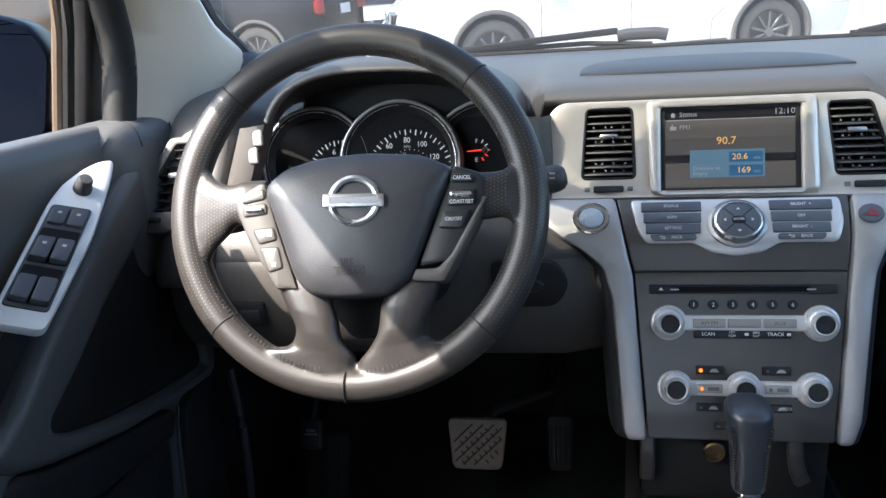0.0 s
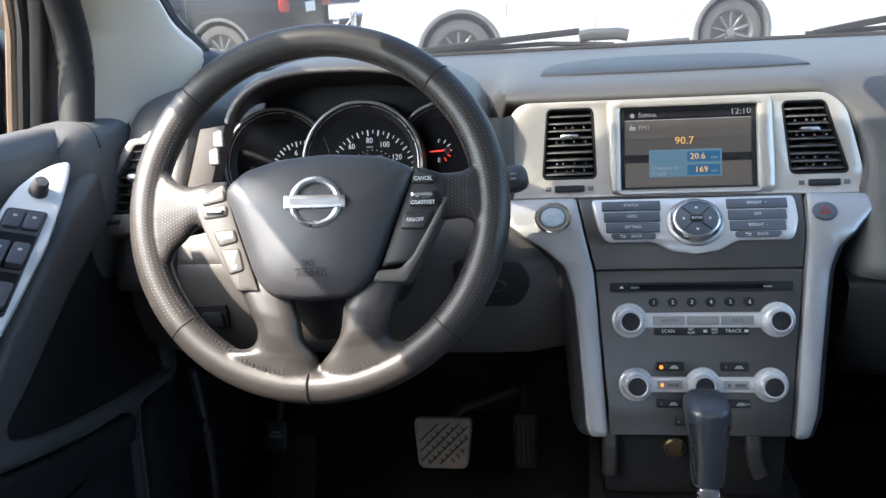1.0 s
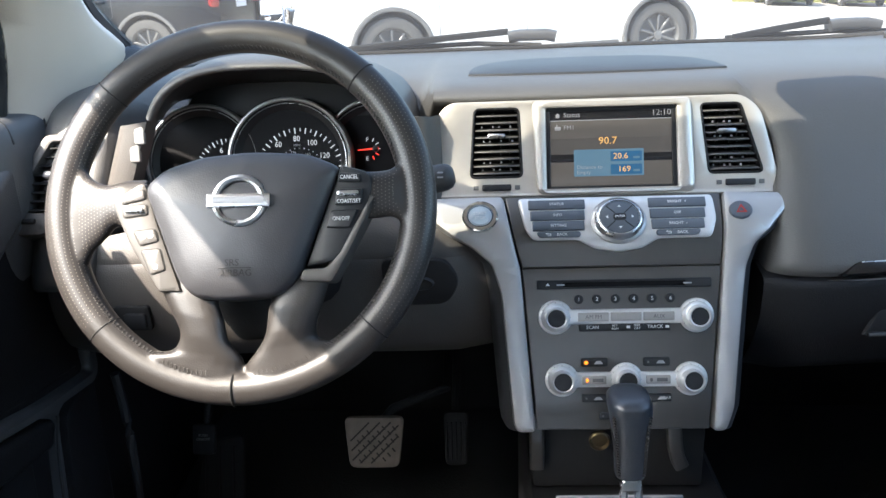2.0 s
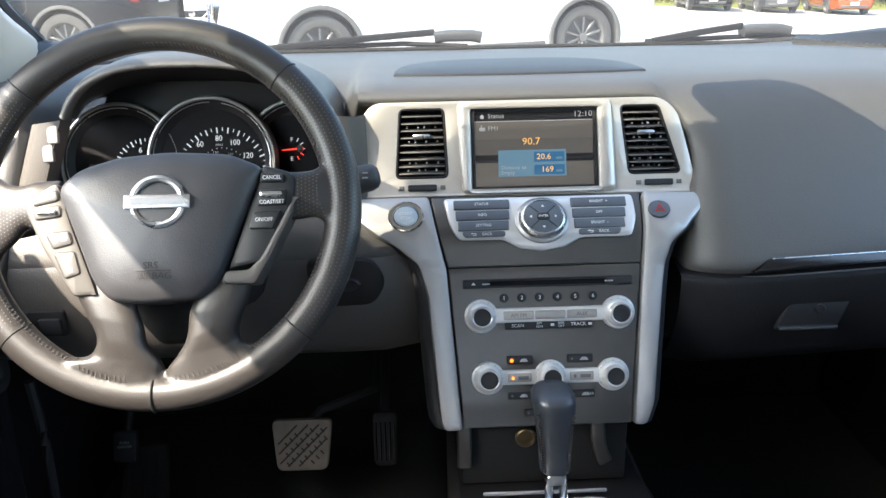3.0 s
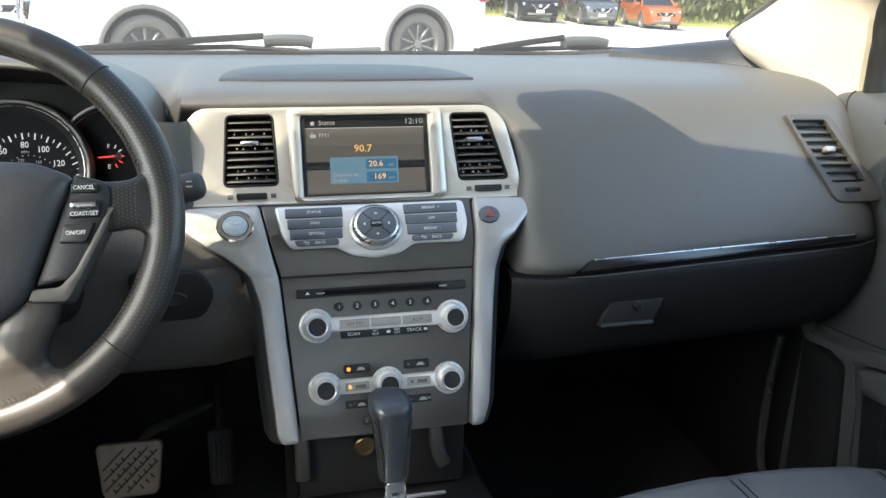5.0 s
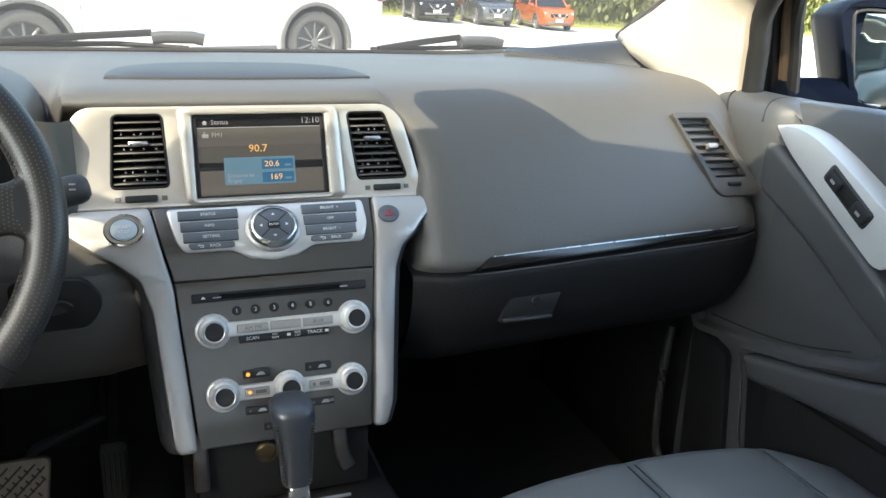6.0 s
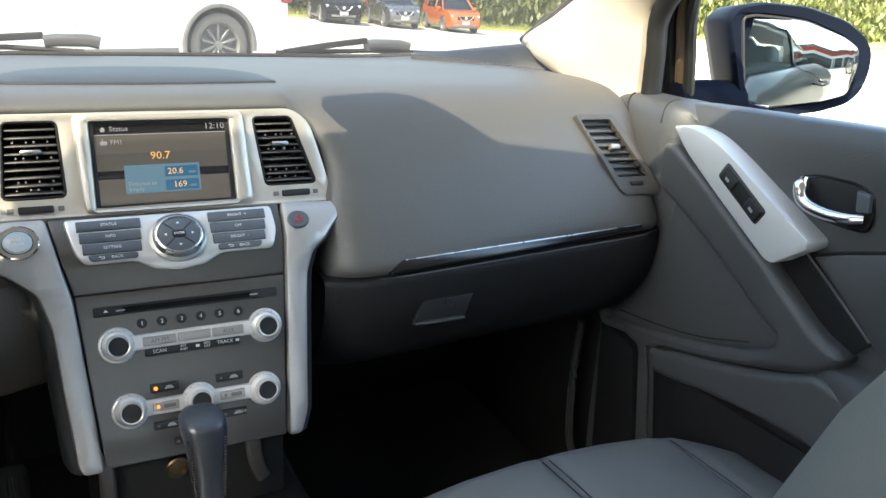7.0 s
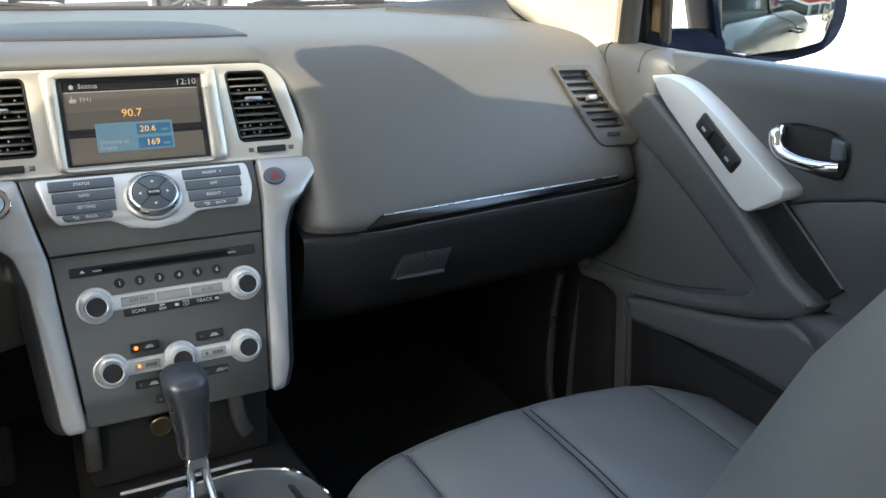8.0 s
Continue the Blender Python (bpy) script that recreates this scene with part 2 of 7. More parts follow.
def loft(rings, closed=False, caps=False):
    """Skin over rows of points, each row of the same count."""
    bm = bmesh.new()
    grid = [[bm.verts.new(p) for p in ring] for ring in rings]
    n = len(rings[0])
    for a, b in zip(grid, grid[1:]):
        for k in range(n if closed else n - 1):
            bm.faces.new((a[k], a[(k + 1) % n], b[(k + 1) % n], b[k]))
    if caps:
        bm.faces.new(grid[0])
        bm.faces.new(grid[-1][::-1])
    return bm


def lathe(profile, n=32, m=None):
    """Rows of (radius, height) turned round the z axis."""
    rings = [[(max(r, 1e-5) * math.cos(2 * math.pi * k / n), max(r, 1e-5) * math.sin(2 * math.pi * k / n), z) for k in range(n)] for r, z in profile]
    bm = loft(rings, closed=True)
    if m:
        bm.transform(m)
    return bm


def sweep(path, section, closed=False, up=(0, 0, 1), scale=None):
    """A section (in right, up) carried along a path of points."""
    pts = [Vector(p) for p in path]
    rings = []
    for i, p in enumerate(pts):
        a = pts[i - 1] if (i or closed) else p
        b = pts[(i + 1) % len(pts)] if (i < len(pts) - 1 or closed) else p
        t = (b - a).normalized()
        r = t.cross(Vector(up))
        r = r.normalized() if r.length > 1e-4 else Vector((1, 0, 0))
        u = r.cross(t).normalized()
        k = scale[i] if scale else 1.0
        rings.append([tuple(p + r * x * k + u * y * k) for x, y in section])
    if closed:
        rings.append(rings[0])
    return loft(rings, closed=True, caps=not closed)


def tube(path, radius, n=8, closed=False, up=(0, 0, 1), scale=None):
    return sweep(path, ellipse(0, 0, radius, radius, n), closed, up, scale)


def curve3(points, n=6):
    """A smooth run of points through the given ones."""
    p = [Vector(q) for q in points]
    p = [2 * p[0] - p[1], *p, 2 * p[-1] - p[-2]]
    out = []
    for i in range(1, len(p) - 2):
        for k in range(n):
            t = k / n
            out.append(tuple(0.5 * (2 * p[i] + (p[i + 1] - p[i - 1]) * t + (2 * p[i - 1] - 5 * p[i] + 4 * p[i + 1] - p[i + 2]) * t * t
                                    + (3 * p[i] - p[i - 1] - 3 * p[i + 1] + p[i + 2]) * t ** 3)))
    out.append(tuple(p[-2]))
    return out


def mixed(a, b, t):
    return tuple(x + (y - x) * t for x, y in zip(a, b))


def interp(x, xs, ys):
    return float(np.interp(x, xs, ys))


def letters(name, words, size, m, material, parent, align="CENTER", squeeze=1.0):
    """Writing as a mesh, lying in the xy plane of m."""
    cu = bpy.data.curves.new(name, "FONT")
    cu.body, cu.size, cu.align_x, cu.align_y, cu.extrude, cu.resolution_u = words, size, align, "CENTER", 0.0002, 2
    ob = bpy.data.objects.new(name, cu)
    me = bpy.data.meshes.new_from_object(ob)
    bpy.data.objects.remove(ob)
    me.transform(m @ Matrix.Diagonal((squeeze, 1, 1, 1)))
    me.name = name
    me.materials.clear()
    me.materials.append(material)
    return hang(new(name, me), parent)


def axes(origin, x, y, z):
    m = Matrix((x, y, z)).transposed().to_4x4()
    m.translation = origin
    return m

# ---- cabin shell ----
XC = -0.013  # middle of the car


def far_edge(x):
    t = max(0.0, abs(x - XC) - 0.3)
    return 0.60 - 0.6 * t * t - 6 * t ** 4


def slab(name, lo, hi, material, label, category, bevel=0.01):
    size = [b - a for a, b in zip(lo, hi)]
    mid = [(a + b) / 2 for a, b in zip(lo, hi)]
    return alone(name, block(size, pose(*mid), bevel), material, label, category, kind="structure")


slab("floor", (-0.79, -2.45, 0.34), (0.77, 0.66, 0.38), M["carpet"], "black carpeted car floor", "floor")
slab("wall_front", (-0.79, 0.60, 0.36), (0.77, 0.63, 1.114), M["carpet"], "black carpeted bulkhead behind the dashboard", "wall")
slab("wall_rear", (-0.74, -2.49, 0.34), (0.72, -2.45, 1.10), M["vinyl_dark"], "dark panel closing the rear of the cabin", "wall")
for side, x in (("left", -0.765), ("right", 0.725)):
    slab("wall_" + side, (x, -2.45, 0.34), (x + 0.03, -1.12, 1.12), M["vinyl_dark"], "dark rear side panel of the cabin", "wall")
for side, x in (("front_left", -0.755), ("front_right", 0.700)):
    slab("wall_" + side, (x, -0.01, 0.36), (x + 0.03, 0.61, 1.115), M["vinyl_dark"], "black panel beside the footwell", "wall")
for side, x in (("sill_left", -0.80), ("sill_right", 0.70)):
    slab("wall_" + side, (x, -1.12, 0.33), (x + 0.08, 0.05, 0.46), M["plastic"], "black door sill", "wall")
def header(x):
    """Front edge of the roof, which bows forward in the middle and, unseen, on the driver's side."""
    bow = -0.245 - 0.17 * (abs(x) / 0.6) ** 2
    # unseen bulge on the driver's side, added to keep sun off the stack
    return bow + 0.17 * interp(x, [-0.58, -0.48, -0.30, -0.20, -0.08, 0.0], [0, 0.82, 0.44, 0.29, 0.12, 0])


# headliner with a curved front edge
roof_rows = []
for i in range(13):
    x = XC - 0.60 + 0.1 * i
    front = header(x - XC)
    drop = 0.045 * ((x - XC) / 0.6) ** 2
    top = [(x, front, 1.492 - drop), (x, front - 0.05, 1.515 - drop), (x, -0.9, 1.55 - drop), (x, -2.45, 1.50 - drop)]
    roof_rows.append(top + [(a, b - 0.02 if k == 3 else b + 0.01, c + 0.03) for k, (a, b, c) in reversed(list(enumerate(top)))])
alone("ceiling", loft(roof_rows, closed=True, caps=True), M["headliner"], "beige cloth headliner of the car roof", "ceiling", kind="structure")
for side, s in (("left", -1), ("right", 1)):
    rail = curve3([(XC + s * 0.60, -0.40, 1.455), (XC + s * 0.62, -1.0, 1.475), (XC + s * 0.61, -2.45, 1.43)], 6)
    alone("trim_rail_" + side, tube(rail, 0.035, 8), M["headliner"], "beige padded roof rail above the side windows", "trim", kind="structure")
    post = [(XC + s * 0.74, -1.07, 0.36), (XC + s * 0.735, -1.07, 1.1), (XC + s * 0.66, -1.09, 1.44)]
    alone("trim_post_" + side, sweep(post, rect(0, 0, 0.11, 0.05, 0.015), up=(0, 1, 0)), M["cloth"], "beige cloth door pillar between the doors", "trim", kind="structure")

# windscreen
glass_rows = []
for i in range(15):
    x = -0.69 + i * 1.38 / 14
    bottom = Vector((XC + x, far_edge(x + XC) + 0.015, 1.118 + 0.05 * max(0, abs(x) - 0.4) ** 2 * 9))
    top = Vector((XC + x * 0.86, header(x * 0.86) + 0.005, 1.51 - 0.05 * (x / 0.6) ** 2))
    row = []
    for k in range(9):
        t = k / 8
        p = bottom.lerp(top, t) + Vector((0, 0.03, 0.06)) * math.sin(math.pi * t) * 0.6
        row.append(tuple(p))
    glass_rows.append(row)
alone("windscreen", loft(glass_rows), M["glass"], "clear curved windscreen of the car", "windscreen", kind="structure")
seal = [(XC + x, far_edge(x + XC) + 0.012, 1.122 + 0.45 * max(0, abs(x) - 0.4) ** 2) for x in np.linspace(-0.69, 0.69, 31)]
alone("trim_seal", tube(seal, 0.006, 6), M["rubber"], "black rubber seal along the foot of the windscreen", "trim", kind="structure")


def a_pillar(s):
    """Cloth-covered windscreen pillar; s is -1 for the left one."""
    t = thing("windscreen_pillar", (XC + s * 0.69, 0.2, 1.13), "beige cloth-covered windscreen pillar beside the dashboard", "pillar", "windscreen pillars")
    stations = [  # front edge y z, rear edge y z, half width x
        (0.25, 1.13, 0.075, 1.10, 0.700), (0.40, 1.172, 0.075, 1.138, 0.700), (0.30, 1.222, 0.070, 1.19, 0.695), (0.21, 1.265, 0.060, 1.25, 0.688),
        (0.08, 1.325, -0.02, 1.315, 0.672), (-0.09, 1.40, -0.16, 1.385, 0.645), (-0.28, 1.475, -0.34, 1.455, 0.615), (-0.40, 1.51, -0.46, 1.48, 0.60)]
    if s < 0:
        # the driver's pillar reaches further back at its foot
        stations[:4] = [(y_far, z_far, y_near, zr, hx) for (_, _, _, zr, hx), y_near, y_far, z_far in zip(stations, (0.020, 0.030, 0.040, 0.030), (0.25, 0.372, 0.266, 0.205), (1.13, 1.165, 1.222, 1.265))]
    rings = []
    for yf, zf, yr, zr, hx in stations:
        w = 0.02 + 0.02 * min(1, (yf - yr) / 0.3)
        pts = [(hx + 0.03, yf + 0.01, zf + 0.012), (hx - 0.004, yf, zf), (hx - w * 0.8, yf * 0.75 + yr * 0.25, zf * 0.75 + zr * 0.25),
               (hx - w, yf * 0.45 + yr * 0.55, zf * 0.45 + zr * 0.55), (hx - w * 0.7, yf * 0.15 + yr * 0.85, zf * 0.15 + zr * 0.85),
               (hx - 0.004, yr - 0.012, zr), (hx + 0.035, yr - 0.015, zr)]
        rings.append([(XC + s * x, y, z) for x, y, z in pts])
    cols = [curve3([r[k] for r in rings], 4) for k in range(7)]
    fine = [[c[i] for c in cols] for i in range(len(cols[0]))]
    part("cover", loft(fine, closed=True, caps=True), M["cloth"], t, sharp=60)
    edge = [(XC + s * (hx + 0.012), yr - 0.026, zr) for yf, zf, yr, zr, hx in stations]
    front = [(XC + s * (hx + 0.001), yf + 0.004, zf + 0.004) for yf, zf, yr, zr, hx in stations[1:]]
    part("glass_border", tube(curve3(front, 4), 0.013 if s < 0 else 0.007, 8), M["rubber"], t, "black windscreen border")
    part("door_seal", tube(curve3(edge, 4), 0.020 if s < 0 else 0.015, 14), M["rubber"], t, "black rubber door seal")
    return t


a_pillar(-1)
a_pillar(1)

# ---- dashboard ----
dash = thing("dashboard", (XC, 0.2, 0.75), "dark grey soft-touch car dashboard with a padded passenger side", "dashboard")
PASS = [(0.45, 1.132), (0.30, 1.138), (0.18, 1.141), (0.11, 1.139), (0.07, 1.131), (0.042, 1.116), (0.020, 1.09), (-0.007, 1.047), (-0.033, 1.000), (-0.050, 0.961), (-0.057, 0.939), (-0.049, 0.928)]
MID = [(0.45, 1.132), (0.30, 1.138), (0.18, 1.141), (0.11, 1.140), (0.075, 1.138), (0.055, 1.134), (0.044, 1.128), (0.042, 1.122), (0.05, 1.117), (0.06, 1.112), (0.07, 1.10), (0.08, 1.08)]
DRV = [(0.45, 1.13), (0.30, 1.132), (0.20, 1.13), (0.16, 1.12), (0.14, 1.11), (0.13, 1.10), (0.125, 1.09), (0.12, 1.07), (0.11, 1.05), (0.10, 1.03), (0.09, 1.01), (0.08, 0.99)]


# depth of the centre stack's face by height
PZ = [0.60, 0.755, 0.94, 0.955, 0.980, 1.005, 1.018, 1.125, 1.2]
PY = [-0.155, -0.105, -0.041, -0.037, -0.030, -0.009, 0.006, 0.040, 0.06]


def face_y(z):
    return interp(z, PZ, PY)


def lid_lift(x, z):
    """The pad's lower edge climbs towards the door."""
    return 0.050 * max(0.0, x - 0.2) * min(1.0, max(0.0, (1.03 - z) / 0.06))


def dash_row(x):
    w_pass = 1.0 if x > 0.2 else (interp(x, [-0.615, -0.585], [1, 0]) if x < 0 else 0.0)
    w_drv = interp(x, [-0.60, -0.58, -0.235, -0.212], [0, 1, 1, 0])
    rows = [(far_edge(x), 1.122 + 0.45 * max(0, abs(x - XC) - 0.4) ** 2)]
    for p, m, d in zip(PASS, MID, DRV):
        q = mixed(mixed(m, p, w_pass), d, w_drv)
        rows.append((min(q[0], far_edge(x) - 0.05 if q[0] > 0.4 else 9), q[1]))
    # the pad's outer end rounds off
    end = max(0, (abs(x - XC) - 0.645) / 0.035)
    return [(x, y + 0.02 * end * end, z + lid_lift(x, z) - 0.008 * end * end) for y, z in rows]


def pad_end_row(s):
    """The rounded inner end of the passenger pad; s runs from its side wall, 0, to its front, 1."""
    rows = []
    for k, (x, y, z) in enumerate(dash_row(0.206)):
        wt = [0, 0, 0, 0, 0.1, 0.4, 1, 1, 1, 1, 1, 1, 1][k]
        edge = interp(z, [0.92, 1.00, 1.014, 1.06, 1.105, 1.121, 1.135], [0.164, 0.172, 0.184, 0.178, 0.166, 0.152, 0.146])
        width = interp(z, [0.92, 1.00, 1.02, 1.10, 1.135], [0.066, 0.058, 0.044, 0.042, 0.056])
        base = face_y(z) + interp(z, [0.97, 1.0], [0.03, 0.005])
        back = (base - y) * (1 - math.sqrt(max(0.0, 1 - (1 - s) ** 2.4))) * wt
        rows.append((edge + width * s, y + back, z))
    return rows


side_wall = [(x - 0.003 * min(1, k / 6), y + (0.06 if z < 1.02 else 0.0), z) for k, (x, y, z) in enumerate(pad_end_row(0.0))]
xs = [-0.70, -0.685, -0.67, -0.65, -0.63, -0.615, -0.60, -0.59, -0.58, -0.50, -0.42, -0.34, -0.27, -0.235, -0.22, -0.212, -0.19, -0.14, -0.07, 0.0, 0.07, 0.12, 0.138]
pad_xs = [0.26, 0.30, 0.35, 0.40, 0.47, 0.54, 0.60, 0.63, 0.65, 0.665, 0.675]
cols = [dash_row(x) for x in xs] + [side_wall] + [pad_end_row(s) for s in (0.0, 0.04, 0.1, 0.18, 0.28, 0.42, 0.6, 0.8, 1.0)] + [dash_row(x) for x in pad_xs]
smooth_cols = [curve3(c, 3) for c in cols]
# unseen slab added inside the dashboard to stop sun leaking through
part("light_stop", block((1.36, 0.50, 0.02), pose(-0.013, 0.335, 1.01), 0.002), M["rubber"], dash)
part("top_pad", loft(smooth_cols), M["vinyl"], dash, "grey grained dashboard pad", sharp=70)
# raised speaker cover in the middle of the top
cover = [(-0.012 + 0.160 * math.copysign(abs(math.cos(a)) ** 0.7, math.cos(a)), 0.122 + 0.150 * math.sin(a) ** 0.75) for a in np.linspace(0, math.pi, 33)] + [(-0.12, 0.116), (-0.012, 0.112), (0.10, 0.116)]
part("speaker_cover", plate(cover, depth=0.0035, bevel=0.003, m=pose(0, 0, 1.1395)), M["pocket"], dash, "dark mesh speaker cover")
# stitched corner pads beside the windscreen
for s in (-1, 1):
    rows = []
    for k in range(9):
        t = k / 8
        a = Vector((XC + s * (0.55 + 0.145 * t), far_edge(XC + s * (0.55 + 0.145 * t)) - 0.002, 1.126 + 0.45 * (0.15 + 0.145 * t) ** 2 + 0.010 * t))
        b = Vector((XC + s * (0.52 + 0.185 * t), 0.50 - 0.25 * t, 1.139 - 0.004 * t))
        rows.append([tuple(a), tuple(a.lerp(b, 0.5) + Vector((0, 0, 0.004 + 0.01 * t))), tuple(b), tuple(b - Vector((0, 0.004, 0.01)))])
    pad = part("corner_pad", loft(rows), M["pocket"], dash)
    line = [Vector(r[2]) + Vector((0, -0.002, 0.0015)) for r in rows]
    bm = bmesh.new()
    for i in range(32):
        t = i / 32 * 8
        p, q = line[int(t)], line[min(8, int(t) + 1)]
        at = p.lerp(q, t - int(t))
        one = block((0.0045, 0.0012, 0.0012), Matrix.Translation(at) @ Matrix.Rotation(math.atan2(q.y - p.y, q.x - p.x), 4, "Z"), 0.0004, 1)
        me = bpy.data.meshes.new("tmp")
        one.to_mesh(me)
        one.free()
        bm.from_mesh(me)
        bpy.data.meshes.remove(me)
    part("stitching", bm, M["thread"], pad, "light stitching")


def lower_rows(xa, xb, profile, n=9):
    rows = []
    for i in range(n):
        x = xa + (xb - xa) * i / (n - 1)
        e = max(0, abs((i / (n - 1)) * 2 - 1) - 0.75) / 0.25
        rows.append(curve3([(x, y + 0.02 * e * e, z) for y, z in profile], 3))
    return rows


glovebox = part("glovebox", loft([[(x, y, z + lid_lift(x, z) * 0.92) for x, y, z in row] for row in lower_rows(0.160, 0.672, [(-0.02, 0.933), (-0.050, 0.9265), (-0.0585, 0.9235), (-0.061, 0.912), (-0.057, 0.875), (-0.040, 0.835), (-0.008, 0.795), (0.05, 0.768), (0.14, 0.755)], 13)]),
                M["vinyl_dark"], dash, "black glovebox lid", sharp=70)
gm = axes((0.3130, -0.0560, 0.8790), Vector((1, 0, 0.0)), Vector((0, 0.20, 0.98)), Vector((0, -0.98, 0.20)))
latch = part("latch_recess", plate(rounded([(-0.047, -0.018), (0.028, -0.016), (0.046, 0.019), (-0.026, 0.018)], 0.004), depth=0.006, bevel=0.002, m=gm), M["plastic"], glovebox)
part("latch_lip", block((0.07, 0.005, 0.010), gm @ pose(-0.008, -0.0155, 0.006), 0.002), M["pocket"], latch, "satin black pull lip")
part("latch_lock", lathe([(0.006, 0.004), (0.006, 0.009), (0.005, 0.010), (0, 0.010)], 16, gm @ pose(0.006, 0.006, 0)), M["plastic"], latch)
strip = rounded([(-0.1835, -0.0072), (0.200, -0.0030), (0.201, 0.0035), (-0.166, 0.0080)], [0.001, 0.002, 0.003, 0.008])
tm = axes((0.4190, -0.0575, 0.9495), Vector((0.9987, 0.0, 0.050)), Vector((0.0, 0.31, 0.951)), Vector((0, -0.951, 0.31)))
part("trim_strip", plate(strip, depth=0.004, bevel=0.002, floor=-0.01, m=tm), M["gloss_black"], dash, "glossy dark trim strip")
# added satin line stands for the highlight along the strip's upper edge
part("strip_glint", tube([tuple(tm @ Vector(p)) for p in ((-0.162, 0.0072, 0.0035), (0.0, 0.0054, 0.0035), (0.198, 0.0030, 0.0035))], 0.0007, 6), M["satin"], dash, "thin bright line for the highlight on the strip")
# lighter vinyl line added to paint the light on the lid's crease
part("lid_crease_light", tube([(x, -0.0572 + 0.018 * max(0, (abs(x - 0.431) - 0.18) / 0.06) ** 2, 0.9245 + lid_lift(x, 0.9245)) for x in np.linspace(0.198, 0.664, 16)], 0.0011, 6), M["vinyl"], glovebox, "pale line for the light along the lid's crease")
# driver's knee panel and the panel beside the console
knee = part("knee_panel", loft(lower_rows(-0.685, -0.146, [(0.07, 1.022), (0.030, 1.018), (0.000, 1.008), (-0.026, 0.985), (-0.038, 0.958), (-0.034, 0.956), (-0.040, 0.953), (-0.045, 0.91), (-0.034, 0.86), (0.00, 0.82), (0.10, 0.79)], 13)),
            M["knee_vinyl"], dash, "grey grained knee panel under the column", sharp=70)
for x, z, w, h in ((-0.574, 0.892, 0.043, 0.032),):
    km = axes((x, -0.043, z), Vector((1, 0, 0)), Vector((0, -0.05, 1)), Vector((0, -1, -0.05)))
    sw = part("switch_bank", plate(rect(0, 0, w, h, 0.004), depth=0.006, bevel=0.002, m=km), M["plastic"], knee)
    part("switch", plate(rect(0.004, -0.002, w * 0.6, h * 0.6, 0.003), depth=0.010, bevel=0.002, m=km), M["key"], sw)
km = axes((-0.229, -0.044, 0.932), Vector((1, 0, 0)), Vector((0, -0.05, 1)), Vector((0, -1, -0.05)))
slot = part("key_slot_panel", plate(rounded([(-0.045, 0.03), (0.03, 0.028), (0.045, 0.0), (0.03, -0.028), (-0.045, -0.03)], 0.012), depth=0.007, bevel=0.003, m=km), M["plastic"], knee)
part("key_slot", lathe([(0.015, 0.004), (0.015, 0.010), (0.013, 0.0115), (0.010, 0.0105), (0.0, 0.0105)], 24, km @ pose(-0.002, 0, 0) @ Matrix.Diagonal((1.15, 0.55, 1, 1))), M["key"], slot)

# outer air vents of the dashboard
def side_vent(m, outline, opening, n, label):
    v = part("side_vent", plate(outline, [opening], depth=0.006, bevel=0.002, floor=-0.03, m=m), M["knee_vinyl"], dash, label)
    part("recess", plate(inset(ccw(opening), -0.001), depth=-0.018, bevel=0.001, floor=-0.03, m=m), M["plastic"], v)
    lo, hi = min(p[1] for p in opening), max(p[1] for p in opening)
    for i in range(n):
        b = lo + (hi - lo) * (i + 0.5) / n
        cut = [p for p in span_at(opening, b)]
        if len(cut) == 2:
            part("slat", block((cut[1] - cut[0], 0.002, 0.014), m @ pose((cut[0] + cut[1]) / 2, b, -0.003, 22), 0.0008, 1), M["vinyl_dark"], v)
    mid = span_at(opening, (lo + hi) / 2)
    part("tab", block((0.016, 0.008, 0.012), m @ pose(sum(mid) / 2, (lo + hi) / 2 + 0.002, 0.004), 0.003), M["key_grey"], v, "silver vent tab")
    return v


def span_at(poly, b):
    cut = []
    for p, q in zip(poly, poly[1:] + poly[:1]):
        if (p[1] - b) * (q[1] - b) < 0:
            cut.append(p[0] + (q[0] - p[0]) * (b - p[1]) / (q[1] - p[1]))
    return [min(cut), max(cut)] if len(cut) >= 2 else []


vx, vy = Vector((0.998, -0.06, 0)), Vector((0.02, 0.50, 0.866)).normalized()
vm = axes((0.593, -0.0065, 1.0525), vx, vy, vx.cross(vy).normalized()) @ Matrix.Diagonal((0.981, 1.016, 1, 1))
RIM = [(-0.051, 0.059), (0.0146, 0.0585), (0.0736, -0.0511), (0.0668, -0.0598), (0.0097, -0.0597), (0.0004, -0.0516)]
HOLE = [(-0.0424, 0.0500), (0.0063, 0.0500), (0.0535, -0.0334), (0.0037, -0.0339)]
rim = rounded(RIM[::-1], 0.007)
hole = rounded(HOLE[::-1], 0.004)
v = side_vent(vm, rim, hole, 8, "dark passenger side air vent with horizontal slats")
part("thumb_wheel", block((0.022, 0.006, 0.006), vm @ pose(0.030, -0.0435, 0.006), 0.002), M["key"], v)
vx, vy = Vector((0.998, 0.06, 0)), Vector((-0.02, 0.50, 0.866)).normalized()
vm = axes((-0.655, -0.0095, 1.048), vx, vy, vx.cross(vy).normalized()) @ Matrix.Diagonal((0.99, 1.02, 1, 1))
rim = rounded([(-x, y) for x, y in RIM], 0.007)
hole = rounded([(-x, y) for x, y in HOLE], 0.004)
v = side_vent(vm, rim, hole, 8, "dark driver side air vent with horizontal slats")
part("thumb_wheel", block((0.022, 0.006, 0.006), vm @ pose(-0.030, -0.0435, 0.006), 0.002), M["key"], v)

# ---- centre stack ----
stack = thing("centre_stack", (0, 0.0, 0.76), "silver and graphite centre stack with screen, radio and climate controls", "centre stack")
